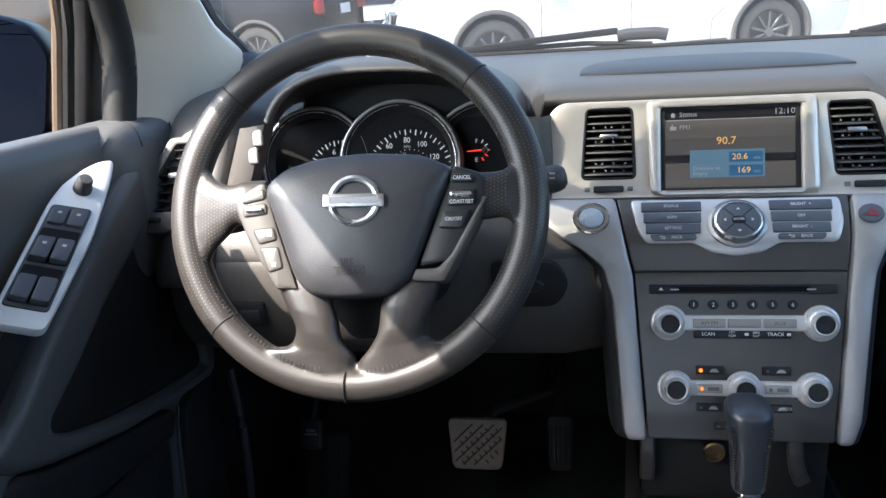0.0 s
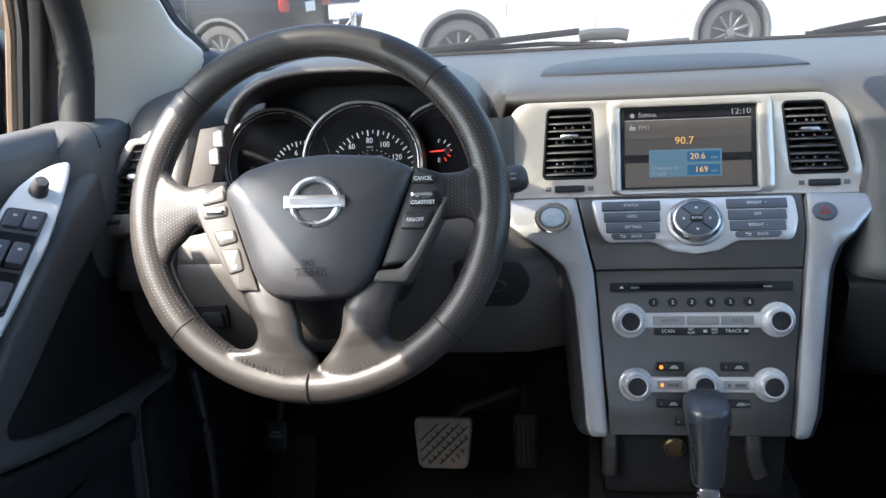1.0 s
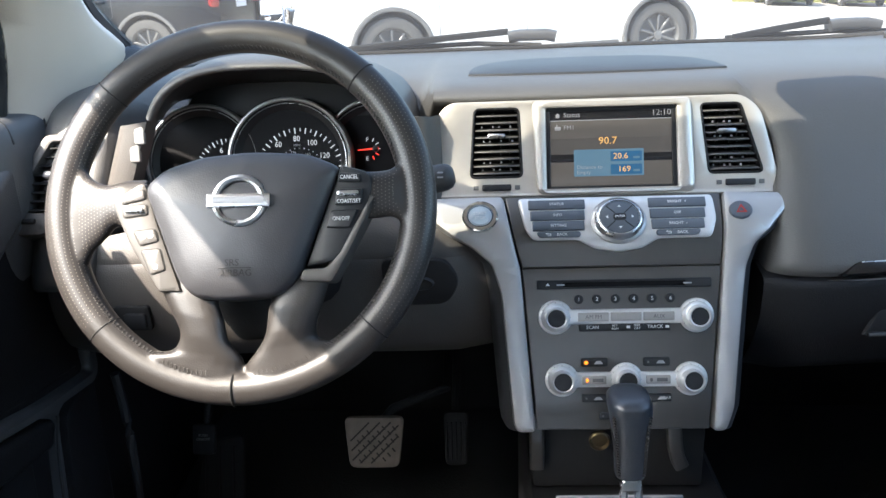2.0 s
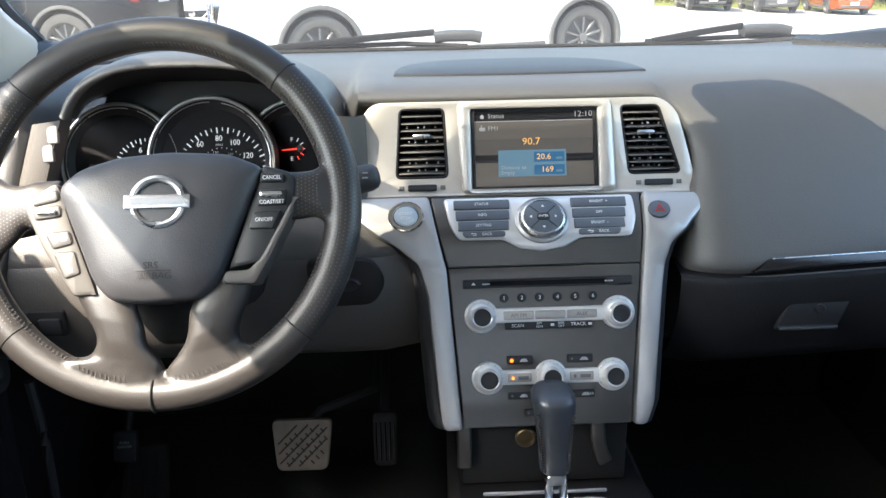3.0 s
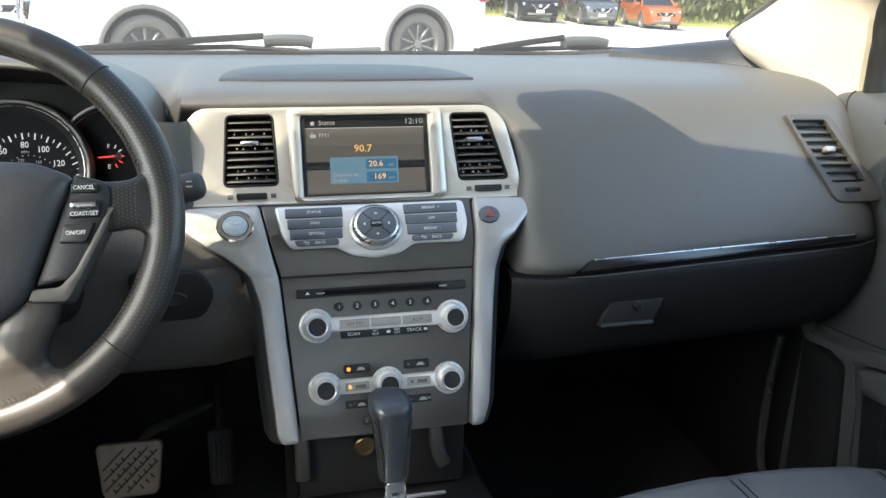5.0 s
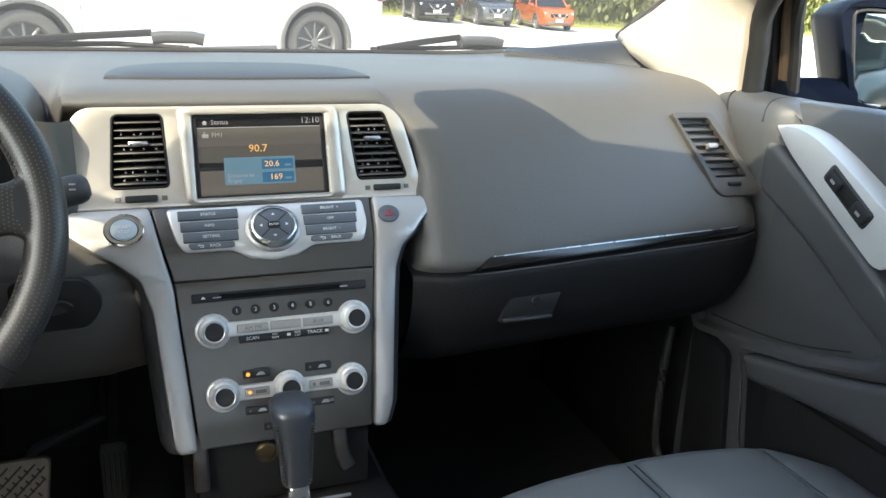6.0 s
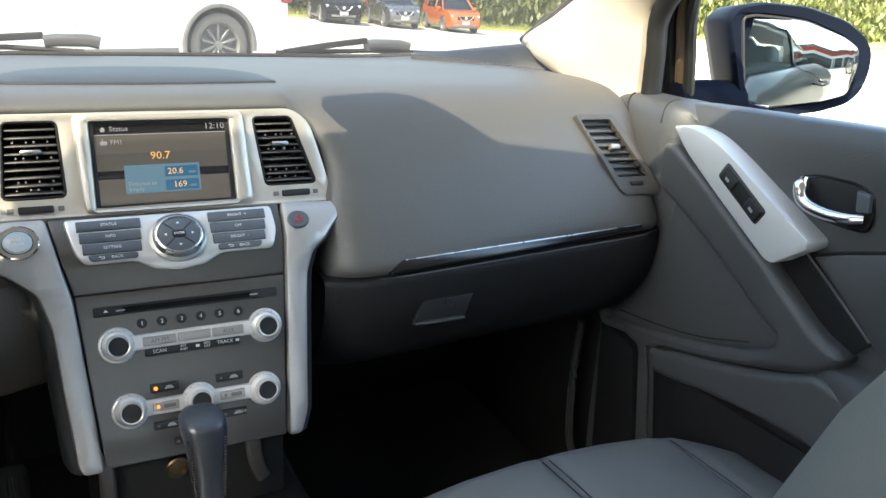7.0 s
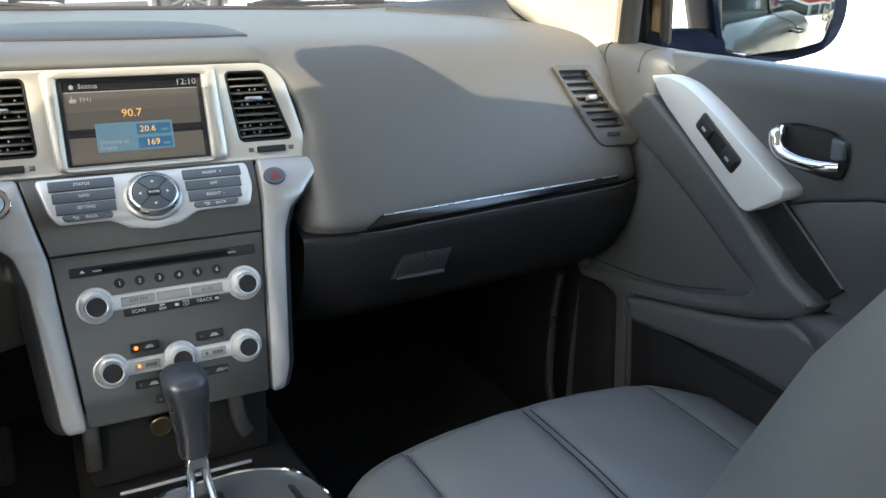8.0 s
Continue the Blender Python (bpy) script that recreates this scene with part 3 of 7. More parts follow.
def normal(z):
    d = (face_y(z + 0.004) - face_y(z - 0.004)) / 0.008
    return Vector((0, -1, d)).normalized()


def on_face(x, z, w=0.0):
    """The frame at a place of the stack's face: x right, y up the face, z out of it."""
    n = normal(z)
    up = n.cross(Vector((1, 0, 0))).normalized()
    return axes(Vector((x, face_y(z), z)) + n * w, Vector((1, 0, 0)), up, n)


def bent(outer, holes=(), depth=0.006, bevel=0.002, floor=-0.01):
    """A plate laid over the curved face, outlines in x and world z."""
    bm = plate(outer, holes, depth, bevel, floor=floor)
    for z in (0.80, 0.86, 0.90, 0.935, 0.945, 0.955, 0.967, 0.98, 0.99, 0.998, 1.005, 1.011, 1.018, 1.04, 1.08):
        bmesh.ops.bisect_plane(bm, geom=bm.verts[:] + bm.edges[:] + bm.faces[:], plane_co=(0, z, 0), plane_no=(0, 1, 0))
    for v in bm.verts:
        x, z, w = v.co
        n = normal(z)
        v.co = Vector((x, face_y(z), z)) + n * w
    return bm


vent_l = rounded([(-0.164, 1.1125), (-0.113, 1.1125), (-0.110, 1.037), (-0.170, 1.037)], 0.006)
vent_r = rounded([(0.095, 1.1115), (0.140, 1.1115), (0.165, 1.036), (0.104, 1.036)], 0.006)
glass_r = rounded([(-0.081, 1.111), (0.066, 1.111), (0.067, 1.021), (-0.081, 1.021)], 0.003)
bezel_out = rounded([(-0.196, 1.121), (0.143, 1.121), (0.163, 1.105), (0.187, 1.014), (-0.216, 1.016), (-0.212, 1.10)], [0.02, 0.012, 0.012, 0.003, 0.003, 0.012])
part("upper_bezel", bent(bezel_out, [vent_l, vent_r, inset(ccw(glass_r), -0.004)], depth=0.002, bevel=0.0015), M["warm_silver"], stack, "champagne silver bezel round screen and vents")
frame_out = rounded([(-0.098, 1.1195), (0.084, 1.1195), (0.088, 1.0165), (-0.093, 1.0165)], 0.008)
sf = part("screen_frame", bent(frame_out, [glass_r], depth=0.008, bevel=0.006, floor=0.0), M["warm_silver"], stack, "raised silver screen surround")
part("screen_gasket", bent(inset(ccw(glass_r), -0.0015), [inset(ccw(glass_r), 0.004)], depth=0.0035, bevel=0.001, floor=-0.004), M["plastic"], sf)
part("screen", bent(inset(ccw(glass_r), 0.002), depth=-0.001, bevel=0.0003, floor=-0.004), M["screen"], sf, "lit navigation screen")
SC = on_face(-0.0075, 1.066, 0.0)
def panel(name, cx, cy, w, h, mat, lift=0.0, parent=sf, r=0.001):
    return part(name, plate(rect(cx, cy, w, h, r), depth=lift + 0.0004, bevel=0.0001, floor=lift - 0.0004, m=SC), M[mat], parent)
panel("screen_bar", 0, 0.039, 0.140, 0.011, "screen_dark")
panel("screen_rule", 0, 0.0330, 0.140, 0.0009, "screen_white", 0.0002)
panel("screen_panel", 0, -0.0105, 0.140, 0.009, "screen_dark")
panel("screen_panel", 0, -0.030, 0.140, 0.029, "screen_band")
panel("screen_panel", 0, 0.022, 0.140, 0.020, "screen_band")
panel("screen_box", -0.0025, -0.0165, 0.080, 0.031, "screen_blue", 0.0008)
panel("screen_box", 0.0175, -0.0095, 0.036, 0.0115, "screen_deep", 0.0014)
panel("screen_box", 0.0175, -0.0245, 0.036, 0.0115, "screen_deep", 0.0014)
def shown(words, x, y, size, mat, align="CENTER"):
    letters("screen_writing", words, size, SC @ pose(x, y, 0.0019), M[mat], sf, align, 1.05)
shown("Status", -0.054, 0.039, 0.0076, "screen_white", "LEFT")
shown("12:10", 0.058, 0.0395, 0.0098, "screen_white")
shown("FM1", -0.054, 0.0245, 0.0070, "screen_white", "LEFT")
shown("90.7", -0.0035, 0.0085, 0.0118, "screen_amber")
shown("20.6", 0.011, -0.0095, 0.0095, "screen_amber")
shown("169", 0.0150, -0.0245, 0.0095, "screen_amber")
for y in (-0.0112, -0.0262):
    panel("screen_unit", 0.0290, y, 0.0075, 0.0028, "screen_blue", 0.0018)
shown("Distance to", -0.0395, -0.0215, 0.0060, "screen_white", "LEFT")
shown("Empty", -0.0395, -0.0275, 0.0060, "screen_white", "LEFT")
part("screen_icon", plate([(-0.0635, 0.0387), (-0.0605, 0.0418), (-0.0575, 0.0387), (-0.0585, 0.0387), (-0.0585, 0.0363), (-0.0625, 0.0363), (-0.0625, 0.0387)], depth=0.001, bevel=0.0001, floor=0.0002, m=SC), M["screen_white"], sf)
panel("screen_icon", -0.0605, 0.0240, 0.007, 0.0042, "screen_white", 0.0006)
panel("screen_icon", -0.0615, 0.0272, 0.0009, 0.003, "screen_white", 0.0006, r=0.0002)


def centre_vent(opening, label):
    v = part("air_vent", bent(inset(opening, -0.0016), [inset(opening, 0.0012)], depth=0.003, bevel=0.0015, floor=-0.03), M["vinyl_dark"], stack, label)
    part("recess", bent(inset(opening, -0.003), depth=-0.034, bevel=0.001, floor=-0.045), M["plastic"], v)
    lo, hi = min(p[1] for p in opening) + 0.002, max(p[1] for p in opening) - 0.002
    for i in range(9):
        z = lo + (hi - lo) * (i + 0.5) / 9
        a, b = span_at(opening, z)
        part("slat", block((b - a - 0.003, 0.0017, 0.016), on_face((a + b) / 2, z, -0.007) @ pose(0, 0, 0, 15), 0.0009, 1), M["vinyl"], v)
    for i in range(4):
        z = (lo + hi) / 2
        a, b = span_at(opening, z)
        x = a + (b - a) * (i + 1) / 5
        part("vane", block((0.0016, hi - lo - 0.006, 0.012), on_face(x, z, -0.024), 0.0005, 1), M["plastic"], v)
        for j in (1, 2, 5, 7):
            zz = lo + (hi - lo) * j / 9
            part("pivot", block((0.0022, 0.0026, 0.003), on_face(x + 0.002 * ((i + j) % 3 - 1), zz - 0.0012, -0.0045), 0.0006, 1), M["dim_ink"], v)
    z = lo + (hi - lo) * 0.61
    a, b = span_at(opening, z)
    part("tab", block((0.021, 0.0055, 0.010), on_face((a + b) / 2, z, 0.001), 0.0025), M["satin"], v, "silver vent tab")
    return v


centre_vent(vent_l, "black left air vent with horizontal slats")
centre_vent(vent_r, "black right air vent with horizontal slats")
for x, z in ((-0.140, 1.0255), (0.139, 1.0255)):
    w = part("vent_slider", plate(rect(0, 0, 0.034, 0.0075, 0.002), depth=0.005, bevel=0.0015, m=on_face(x, z)), M["key"], stack)
    for dx in (-0.024, 0.024):
        part("vent_mark", plate(rect(dx, 0, 0.006, 0.005), depth=0.0028, bevel=0.0002, m=on_face(x, z)), M["dark_ink"], w)

# graphite faces
part("upper_face", bent(rounded([(-0.131, 1.014), (0.114, 1.014), (0.1095, 0.943), (-0.1135, 0.943)], 0.002), depth=0.003, bevel=0.0015), M["graphite"], stack, "graphite faceplate under the screen")
part("lower_face", bent(rounded([(-0.1135, 0.9422), (0.1095, 0.9422), (0.094, 0.768), (-0.100, 0.768)], 0.002), depth=0.003, bevel=0.0015), M["graphite"], stack, "graphite radio and climate faceplate")
# silver pillars
left_out = [(-0.133, 1.014), (-0.214, 1.0135), (-0.222, 0.998), (-0.205, 0.985), (-0.172, 0.968), (-0.148, 0.948), (-0.138, 0.915), (-0.127, 0.775), (-0.122, 0.766), (-0.102, 0.766), (-0.115, 0.940)]
right_out = [(0.116, 1.014), (0.184, 1.012), (0.185, 0.998), (0.165, 0.981), (0.146, 0.966), (0.137, 0.942), (0.133, 0.91), (0.121, 0.79), (0.112, 0.766), (0.096, 0.766), (0.111, 0.940)]
part("pillar", bent(rounded(left_out, 0.006), depth=0.009, bevel=0.005), M["silver"], stack, "silver painted side pillar")
part("pillar", bent(rounded(right_out, 0.006), depth=0.009, bevel=0.005), M["silver"], stack, "silver painted side pillar")
# dark flanks beside the pillars
for outline, y0 in ((left_out[1:9], 1), (right_out[1:9], 1)):
    rows = []
    for x, z in outline:
        s = -1 if x < 0 else 1
        p = Vector((x, face_y(z), z))
        rows.append([tuple(p + Vector((s * a, b, c))) for a, b, c in ((-0.004, 0.0, 0.0), (0.004, 0.003, -0.001), (0.010, 0.011, -0.003), (0.0135, 0.024, -0.006), (0.0150, 0.05, -0.008), (0.0155, 0.10, -0.010), (0.0155, 0.25, -0.010))])
    part("flank", loft(rows), M["pocket"], stack, sharp=70)
# start button and hazard switch
sm = on_face(-0.160, 0.9945, 0.009) @ Matrix.Diagonal((1, 0.9, 1, 1))
st = part("start_button", lathe([(0.0205, -0.004), (0.0205, 0.003), (0.019, 0.0045), (0.0152, 0.0045), (0.0142, 0.003)], 40, sm), M["chrome"], stack, "chrome ring start button")
part("button_gap", lathe([(0.0150, 0.001), (0.0150, 0.0032), (0.0128, 0.0032)], 32, sm), M["rubber"], st)
part("button_cap", lathe([(0.0136, 0.0), (0.0136, 0.0035), (0.0118, 0.005), (0, 0.0055)], 32, sm), M["pale_cap"], st)
letters("button_writing", "START", 0.0052, sm @ pose(0, 0.0028, 0.0056), M["white_ink"], st)
letters("button_writing", "STOP", 0.0052, sm @ pose(0, -0.0032, 0.0056), M["white_ink"], st)
sm = on_face(0.132, 0.9955, 0.009)
hz = part("hazard_switch", lathe([(0.0128, -0.004), (0.0128, 0.002), (0.0115, 0.0035), (0, 0.0042)], 32, sm @ Matrix.Diagonal((1, 0.85, 1, 1))), M["wing_key"], stack, "black hazard switch with red triangle")
part("triangle", plate([(-0.006, -0.004), (0.006, -0.004), (0, 0.006)], [[(-0.0035, -0.0026), (0.0035, -0.0026), (0, 0.0032)]], depth=0.0048, bevel=0.0002, m=sm), M["red"], hz)

# silver control wing under the screen
wing = rounded([(-0.117, 1.0115), (0.104, 1.0115), (0.106, 0.990), (0.098, 0.973), (0.040, 0.973), (0.022, 0.963), (-0.005, 0.959), (-0.032, 0.963), (-0.050, 0.973), (-0.100, 0.973), (-0.109, 0.983)], 0.005)
wg = part("control_wing", bent(wing, depth=0.0075, bevel=0.003), M["door_silver"], stack, "silver button panel with round controller")
for side, names in ((-1, ("STATUS", "INFO", "SETTING")), (1, ("BRIGHT  +", "OFF", "BRIGHT  -"))):
    for i, word in enumerate(names):
        z = 1.0045 - 0.0098 * i
        inner, outer_ = 0.0355 + 0.001 * i, 0.100 - 0.002 * i
        xm = -0.005 + side * (inner + outer_) / 2
        k = part("key", plate(rounded([(-(outer_ - inner) / 2, -0.0059), ((outer_ - inner) / 2, -0.0059), ((outer_ - inner) / 2, 0.0059), (-(outer_ - inner) / 2, 0.0059)], 0.0012, 2), depth=0.0095, bevel=0.0012, m=on_face(xm, z)), M["wing_key"], wg)
        letters("key_writing", word, 0.0046, on_face(xm, z, 0.0098), M["white_ink"], k)
    xm = -0.005 + side * 0.067
    k = part("key", plate(rounded([(-0.025, -0.0035), (0.022, -0.0035), (0.025, 0.0035), (-0.025, 0.0035)] if side > 0 else [(-0.022, -0.0035), (0.025, -0.0035), (0.025, 0.0035), (-0.025, 0.0035)], 0.003, 2), depth=0.0095, bevel=0.0012, m=on_face(xm, 0.9785)), M["wing_key"], wg)
    letters("key_writing", "BACK", 0.0046, on_face(xm + 0.004, 0.9785, 0.0098), M["white_ink"], k)
    part("key_mark", plate([(-0.015, 0.0006), (-0.0125, 0.0022), (-0.0125, 0.0011), (-0.0085, 0.0011), (-0.0085, -0.0016), (-0.0125, -0.0016), (-0.0125, -0.0010), (-0.0092, -0.0010), (-0.0092, 0.0003), (-0.0125, 0.0003), (-0.0125, -0.0008)][:10], depth=0.0099, bevel=0.0001, floor=0.009, m=on_face(xm, 0.9785)), M["white_ink"], k)
dm = on_face(-0.004, 0.9890, 0.006) @ Matrix.Diagonal((0.91, 0.82, 0.8, 1))
dial = part("controller", lathe([(0.034, 0), (0.034, 0.004), (0.031, 0.007), (0.029, 0.0075)], 48, dm), M["silver"], wg)
part("ring", lathe([(0.0305, 0.004), (0.0305, 0.010), (0.0295, 0.0125), (0.0262, 0.0165), (0.0250, 0.0168), (0.0240, 0.0150)], 48, dm), M["satin"], dial, "ridged satin ring")
pad = part("pad", lathe([(0.0238, 0.008), (0.0238, 0.0150), (0.022, 0.0160), (0.0, 0.0162)], 40, dm), M["wing_key"], dial)
for a in range(4):
    am = dm @ pose(0, 0, 0.0164, 0, 0, 90 * a) @ pose(0, 0.0155, 0)
    part("arrow", plate([(-0.0022, -0.0012), (0.0022, -0.0012), (0, 0.0018)], depth=0.0004, bevel=0.0001, m=am), M["white_ink"], pad)
for a in range(4):
    part("groove", block((0.0012, 0.015, 0.0006), dm @ pose(0, 0, 0.0162, 0, 0, 45 + 90 * a) @ pose(0, 0.0155, 0), 0), M["rubber"], pad)
part("enter_key", plate(rect(0, 0, 0.016, 0.0105, 0.004), depth=0.0178, bevel=0.0012, floor=0.013, m=dm), M["key"], pad)
letters("key_writing", "ENTER", 0.0042, dm @ pose(0, 0, 0.0180), M["white_ink"], pad)

# radio
cd = part("disc_slot", plate(rect(0.0, 0, 0.196, 0.0105, 0.002), [rect(0.0, -0.0003, 0.138, 0.0058, 0.001)], depth=0.006, bevel=0.0015, m=on_face(0.0005, 0.9245)), M["key"], stack, "black disc slot")
part("slot_dark", plate(rect(0.0, -0.0003, 0.1385, 0.0062, 0.001), depth=0.0034, bevel=0.0002, floor=-0.002, m=on_face(0.0005, 0.9245)), M["dial_face"], cd)
part("eject_mark", plate([(-0.088, -0.001), (-0.083, -0.001), (-0.0855, 0.002)], depth=0.0064, bevel=0.0001, floor=0.005, m=on_face(0.0005, 0.9245)), M["white_ink"], cd)
for dx in (-0.071, 0.071):
    part("slot_mark", plate(rect(dx, -0.0003, 0.009, 0.0016), depth=0.0064, bevel=0.0001, floor=0.005, m=on_face(0.0005, 0.9245)), M["dim_ink"], cd)
for i in range(6):
    x = -0.0505 + i * 0.0205
    b = part("preset", lathe([(0.0052, 0.002), (0.0052, 0.0065), (0.0042, 0.0075), (0, 0.0075)], 20, on_face(x, 0.9085)), M["key"], stack)
    letters("preset_writing", str(i + 1), 0.0062, on_face(x, 0.9085, 0.0077), M["white_ink"], b)


def dogbone(knobs, z, r, label):
    """A silver bar with a round boss for each knob."""
    outline = []
    left, right = min(knobs), max(knobs)
    h = 0.0085
    def arc(x, a0, a1, n=14):
        return [(x + r * math.cos(a0 + (a1 - a0) * k / n), r * math.sin(a0 + (a1 - a0) * k / n)) for k in range(n + 1)]
    a = math.asin(h / r)
    outline += arc(right, -(math.pi - a), math.pi - a, 24)
    for x in knobs[1:-1]:
        outline += arc(x, a, math.pi - a)
    outline += arc(left, a, 2 * math.pi - a, 24)
    for x in knobs[1:-1]:
        outline += arc(x, math.pi + a, 2 * math.pi - a)
    xm = (left + right) / 2
    m = on_face(xm, z)
    bar = part("control_bar", plate([(x - xm, y) for x, y in outline], depth=0.0075, bevel=0.0025, m=m), M["door_silver"], stack, label)
    for x in knobs:
        km = on_face(x, z)
        kn = part("knob", lathe([(0.0168, 0.006), (0.0163, 0.0092), (0.0138, 0.0120), (0.0126, 0.0130), (0.0121, 0.0212), (0.0112, 0.0232), (0.0102, 0.0228), (0.0099, 0.0200)], 36, km), M["door_silver"], bar, "knob with satin ring")
        part("cap", lathe([(0.0100, 0.0200), (0.0098, 0.0218), (0.0085, 0.0222), (0.0050, 0.0214), (0, 0.0212)], 32, km), M["key"], kn, "black dished cap")
        for k in range(9):
            ang = radians(-120 + 30 * k)
            part("tick", plate(rect(0.0165 * math.sin(ang), 0.0165 * math.cos(ang), 0.0008, 0.0016), depth=0.0078, bevel=0.0001, floor=0.006, m=km), M["dark_ink"], bar)
    return bar


bar = dogbone([-0.077, 0.081], 0.8895, 0.0195, "silver radio control bar with two knobs")
for i, word in enumerate(("AM FM", "", "AUX")):
    x = -0.0345 + i * 0.0365
    k = part("key", plate(rect(0, 0, 0.0345, 0.0098, 0.001), depth=0.0098, bevel=0.001, floor=0.004, m=on_face(x, 0.8895)), M["key_grey"], bar)
    if word:
        letters("key_writing", word, 0.0062, on_face(x, 0.8895, 0.0100), M["dark_ink"], k)
kb = part("key_strip", plate(rect(0, 0, 0.102, 0.0095, 0.002), depth=0.0065, bevel=0.0015, m=on_face(0.0005, 0.8782)), M["key"], stack)
for x, word, size in ((-0.036, "SCAN", 0.0055), (-0.011, "RPT\nRDM", 0.0036), (0.014, "SEEK\nCAT", 0.0036), (0.034, "TRACK", 0.0055)):
    letters("key_writing", word, size, on_face(0.0005 + x, 0.8782, 0.0067), M["white_ink"], kb)
for x in (0.004, 0.0475):
    part("key_mark", plate(rect(x, 0, 0.004, 0.0028), depth=0.0068, bevel=0.0001, floor=0.006, m=on_face(0.0005, 0.8782)), M["white_ink"], kb)


def small_key(x, z, w, h, lit=False):
    k = part("key", plate(rect(0, 0, w, h, 0.002), depth=0.0065, bevel=0.0015, m=on_face(x, z)), M["key"], stack)
    part("key_lamp", plate(ellipse(-w * 0.32, 0, 0.0022 if lit else 0.0013, 0.0022 if lit else 0.0013, 12), depth=0.0069, bevel=0.0001, floor=0.006, m=on_face(x, z)), M["lamp_amber"] if lit else M["dark_ink"], k)
    part("key_mark", plate(rounded([(-0.001, -0.0018), (0.0095, -0.0018), (0.007, 0.0018), (0.002, 0.0018)], 0.0008, 2), depth=0.0068, bevel=0.0001, floor=0.006, m=on_face(x, z)), M["dim_ink"], k)
    return k


small_key(-0.034, 0.8405, 0.030, 0.0098, True)
small_key(0.0355, 0.8405, 0.030, 0.0098)
bar = dogbone([-0.071, 0.001, 0.073], 0.8220, 0.0190, "silver climate control bar with three knobs")
for x, lit in ((-0.035, True), (0.0365, False)):
    k = part("key", plate(rect(0, 0, 0.027, 0.0095, 0.001), depth=0.0098, bevel=0.001, floor=0.004, m=on_face(x, 0.8220)), M["key_grey"], bar)
    part("key_lamp", plate(ellipse(-0.008, 0, 0.0017, 0.0022, 12), depth=0.0102, bevel=0.0001, floor=0.009, m=on_face(x, 0.8220)), M["lamp_amber"] if lit else M["dark_ink"], k)
    part("key_mark", plate(rect(0.004, 0, 0.012, 0.004), depth=0.0100, bevel=0.0001, floor=0.009, m=on_face(x, 0.8220)), M["dark_ink"], k)
small_key(-0.035, 0.8020, 0.028, 0.0090)
k = small_key(0.0365, 0.8020, 0.030, 0.0090)
letters("key_writing", "REAR", 0.0048, on_face(0.045, 0.8020, 0.0068), M["dim_ink"], k)
small_key(-0.018, 0.7830, 0.024, 0.0085)
# lower recess, power socket and silver legs
# solid block; the darkness of the recess is painted by its colour
part("lower_recess", block((0.20, 0.02, 0.10), pose(-0.003, -0.070, 0.725), 0.004), M["rubber"], stack, "near-black block for the shaded recess under the faceplate")
part("power_socket", lathe([(0.0122, 0), (0.0122, 0.004), (0.0108, 0.0055), (0.010, 0.004), (0.009, 0.001), (0, 0.0015)], 28, axes((-0.027, -0.087, 0.745), Vector((1, 0, 0)), Vector((0, 0, 1)), Vector((0, -1, 0)))), M["brass"], stack, "dull brass power socket")
for x0, lean_out in ((-0.0995, 0.0), (0.0575, 1.0)):
    leg = curve3([(x0, -0.080, 0.775), (x0 + 0.0012 * lean_out, -0.087, 0.752), (x0 + 0.0025 * lean_out, -0.088, 0.738), (x0 + 0.006 * lean_out, -0.088, 0.722), (x0 + 0.012 * lean_out, -0.086, 0.708)], 5)
    part("leg", sweep(leg, rect(0, 0, 0.017, 0.012, 0.004), up=(0, -1, 0.3)), M["graphite"], stack, "dull silver console leg")

# ---- instrument cluster ----
cluster = thing("instrument_cluster", (-0.41, 0.07, 1.03), "hooded instrument cluster with three chrome-ringed dials", "instrument cluster")
CX = -0.412


def arch(k, y, grow, drop=0.0):
    """Points of the hood's arch at depth y, larger by grow."""
    pts = []
    for i in range(25):
        a = radians(24) + (math.pi - radians(24)) * i / 24
        c, s = math.cos(a), math.sin(a)
        x = CX - ((0.132 if c > 0 else 0.172) + grow) * math.copysign(abs(c) ** 0.75, c)
        if c > 0 and grow < -0.005:
            x -= (0.36 * max(0.0, y - 0.005) - grow - 0.006) * c ** 0.75  # the inside widens towards the rev counter
        z = 1.045 + (0.131 + grow) * abs(s) ** 0.62 - drop * abs(s) ** 0.6
        pts.append((x, y, z))
    return pts


rows = [arch(0, 0.34, 0.004, 0.055), arch(0, 0.24, 0.006, 0.028), arch(0, 0.14, 0.008, 0.009), arch(0, 0.06, 0.008, 0.001), arch(0, 0.015, 0.006), arch(0, -0.003, 0.0035), arch(0, -0.0075, 0.0010), arch(0, -0.0085, -0.0015), arch(0, -0.006, -0.0038),
        arch(0, 0.004, -0.0055, 0.0), arch(0, 0.012, -0.0062, 0.0)]
part("hood", loft(rows), M["vinyl"], cluster, "grey grained hood over the dials", sharp=70)
part("liner", loft([arch(0, 0.002, -0.0062), arch(0, 0.02, -0.0095), arch(0, 0.06, -0.0175, 0.004), arch(0, 0.10, -0.025, 0.008)]), M["plastic"], cluster)
back_shape = [(CX - 0.185, 1.0), (CX - 0.185, 1.09)] + [(x, z) for x, y, z in arch(0, 0, -0.02)] + [(CX + 0.15, 1.0)]
cm = axes((0, 0.098, 0), Vector((1, 0, 0)), Vector((0, 0, 1)), Vector((0, -1, 0)))
part("back", plate(back_shape, depth=0.004, bevel=0.001, m=cm), M["plastic"], cluster)


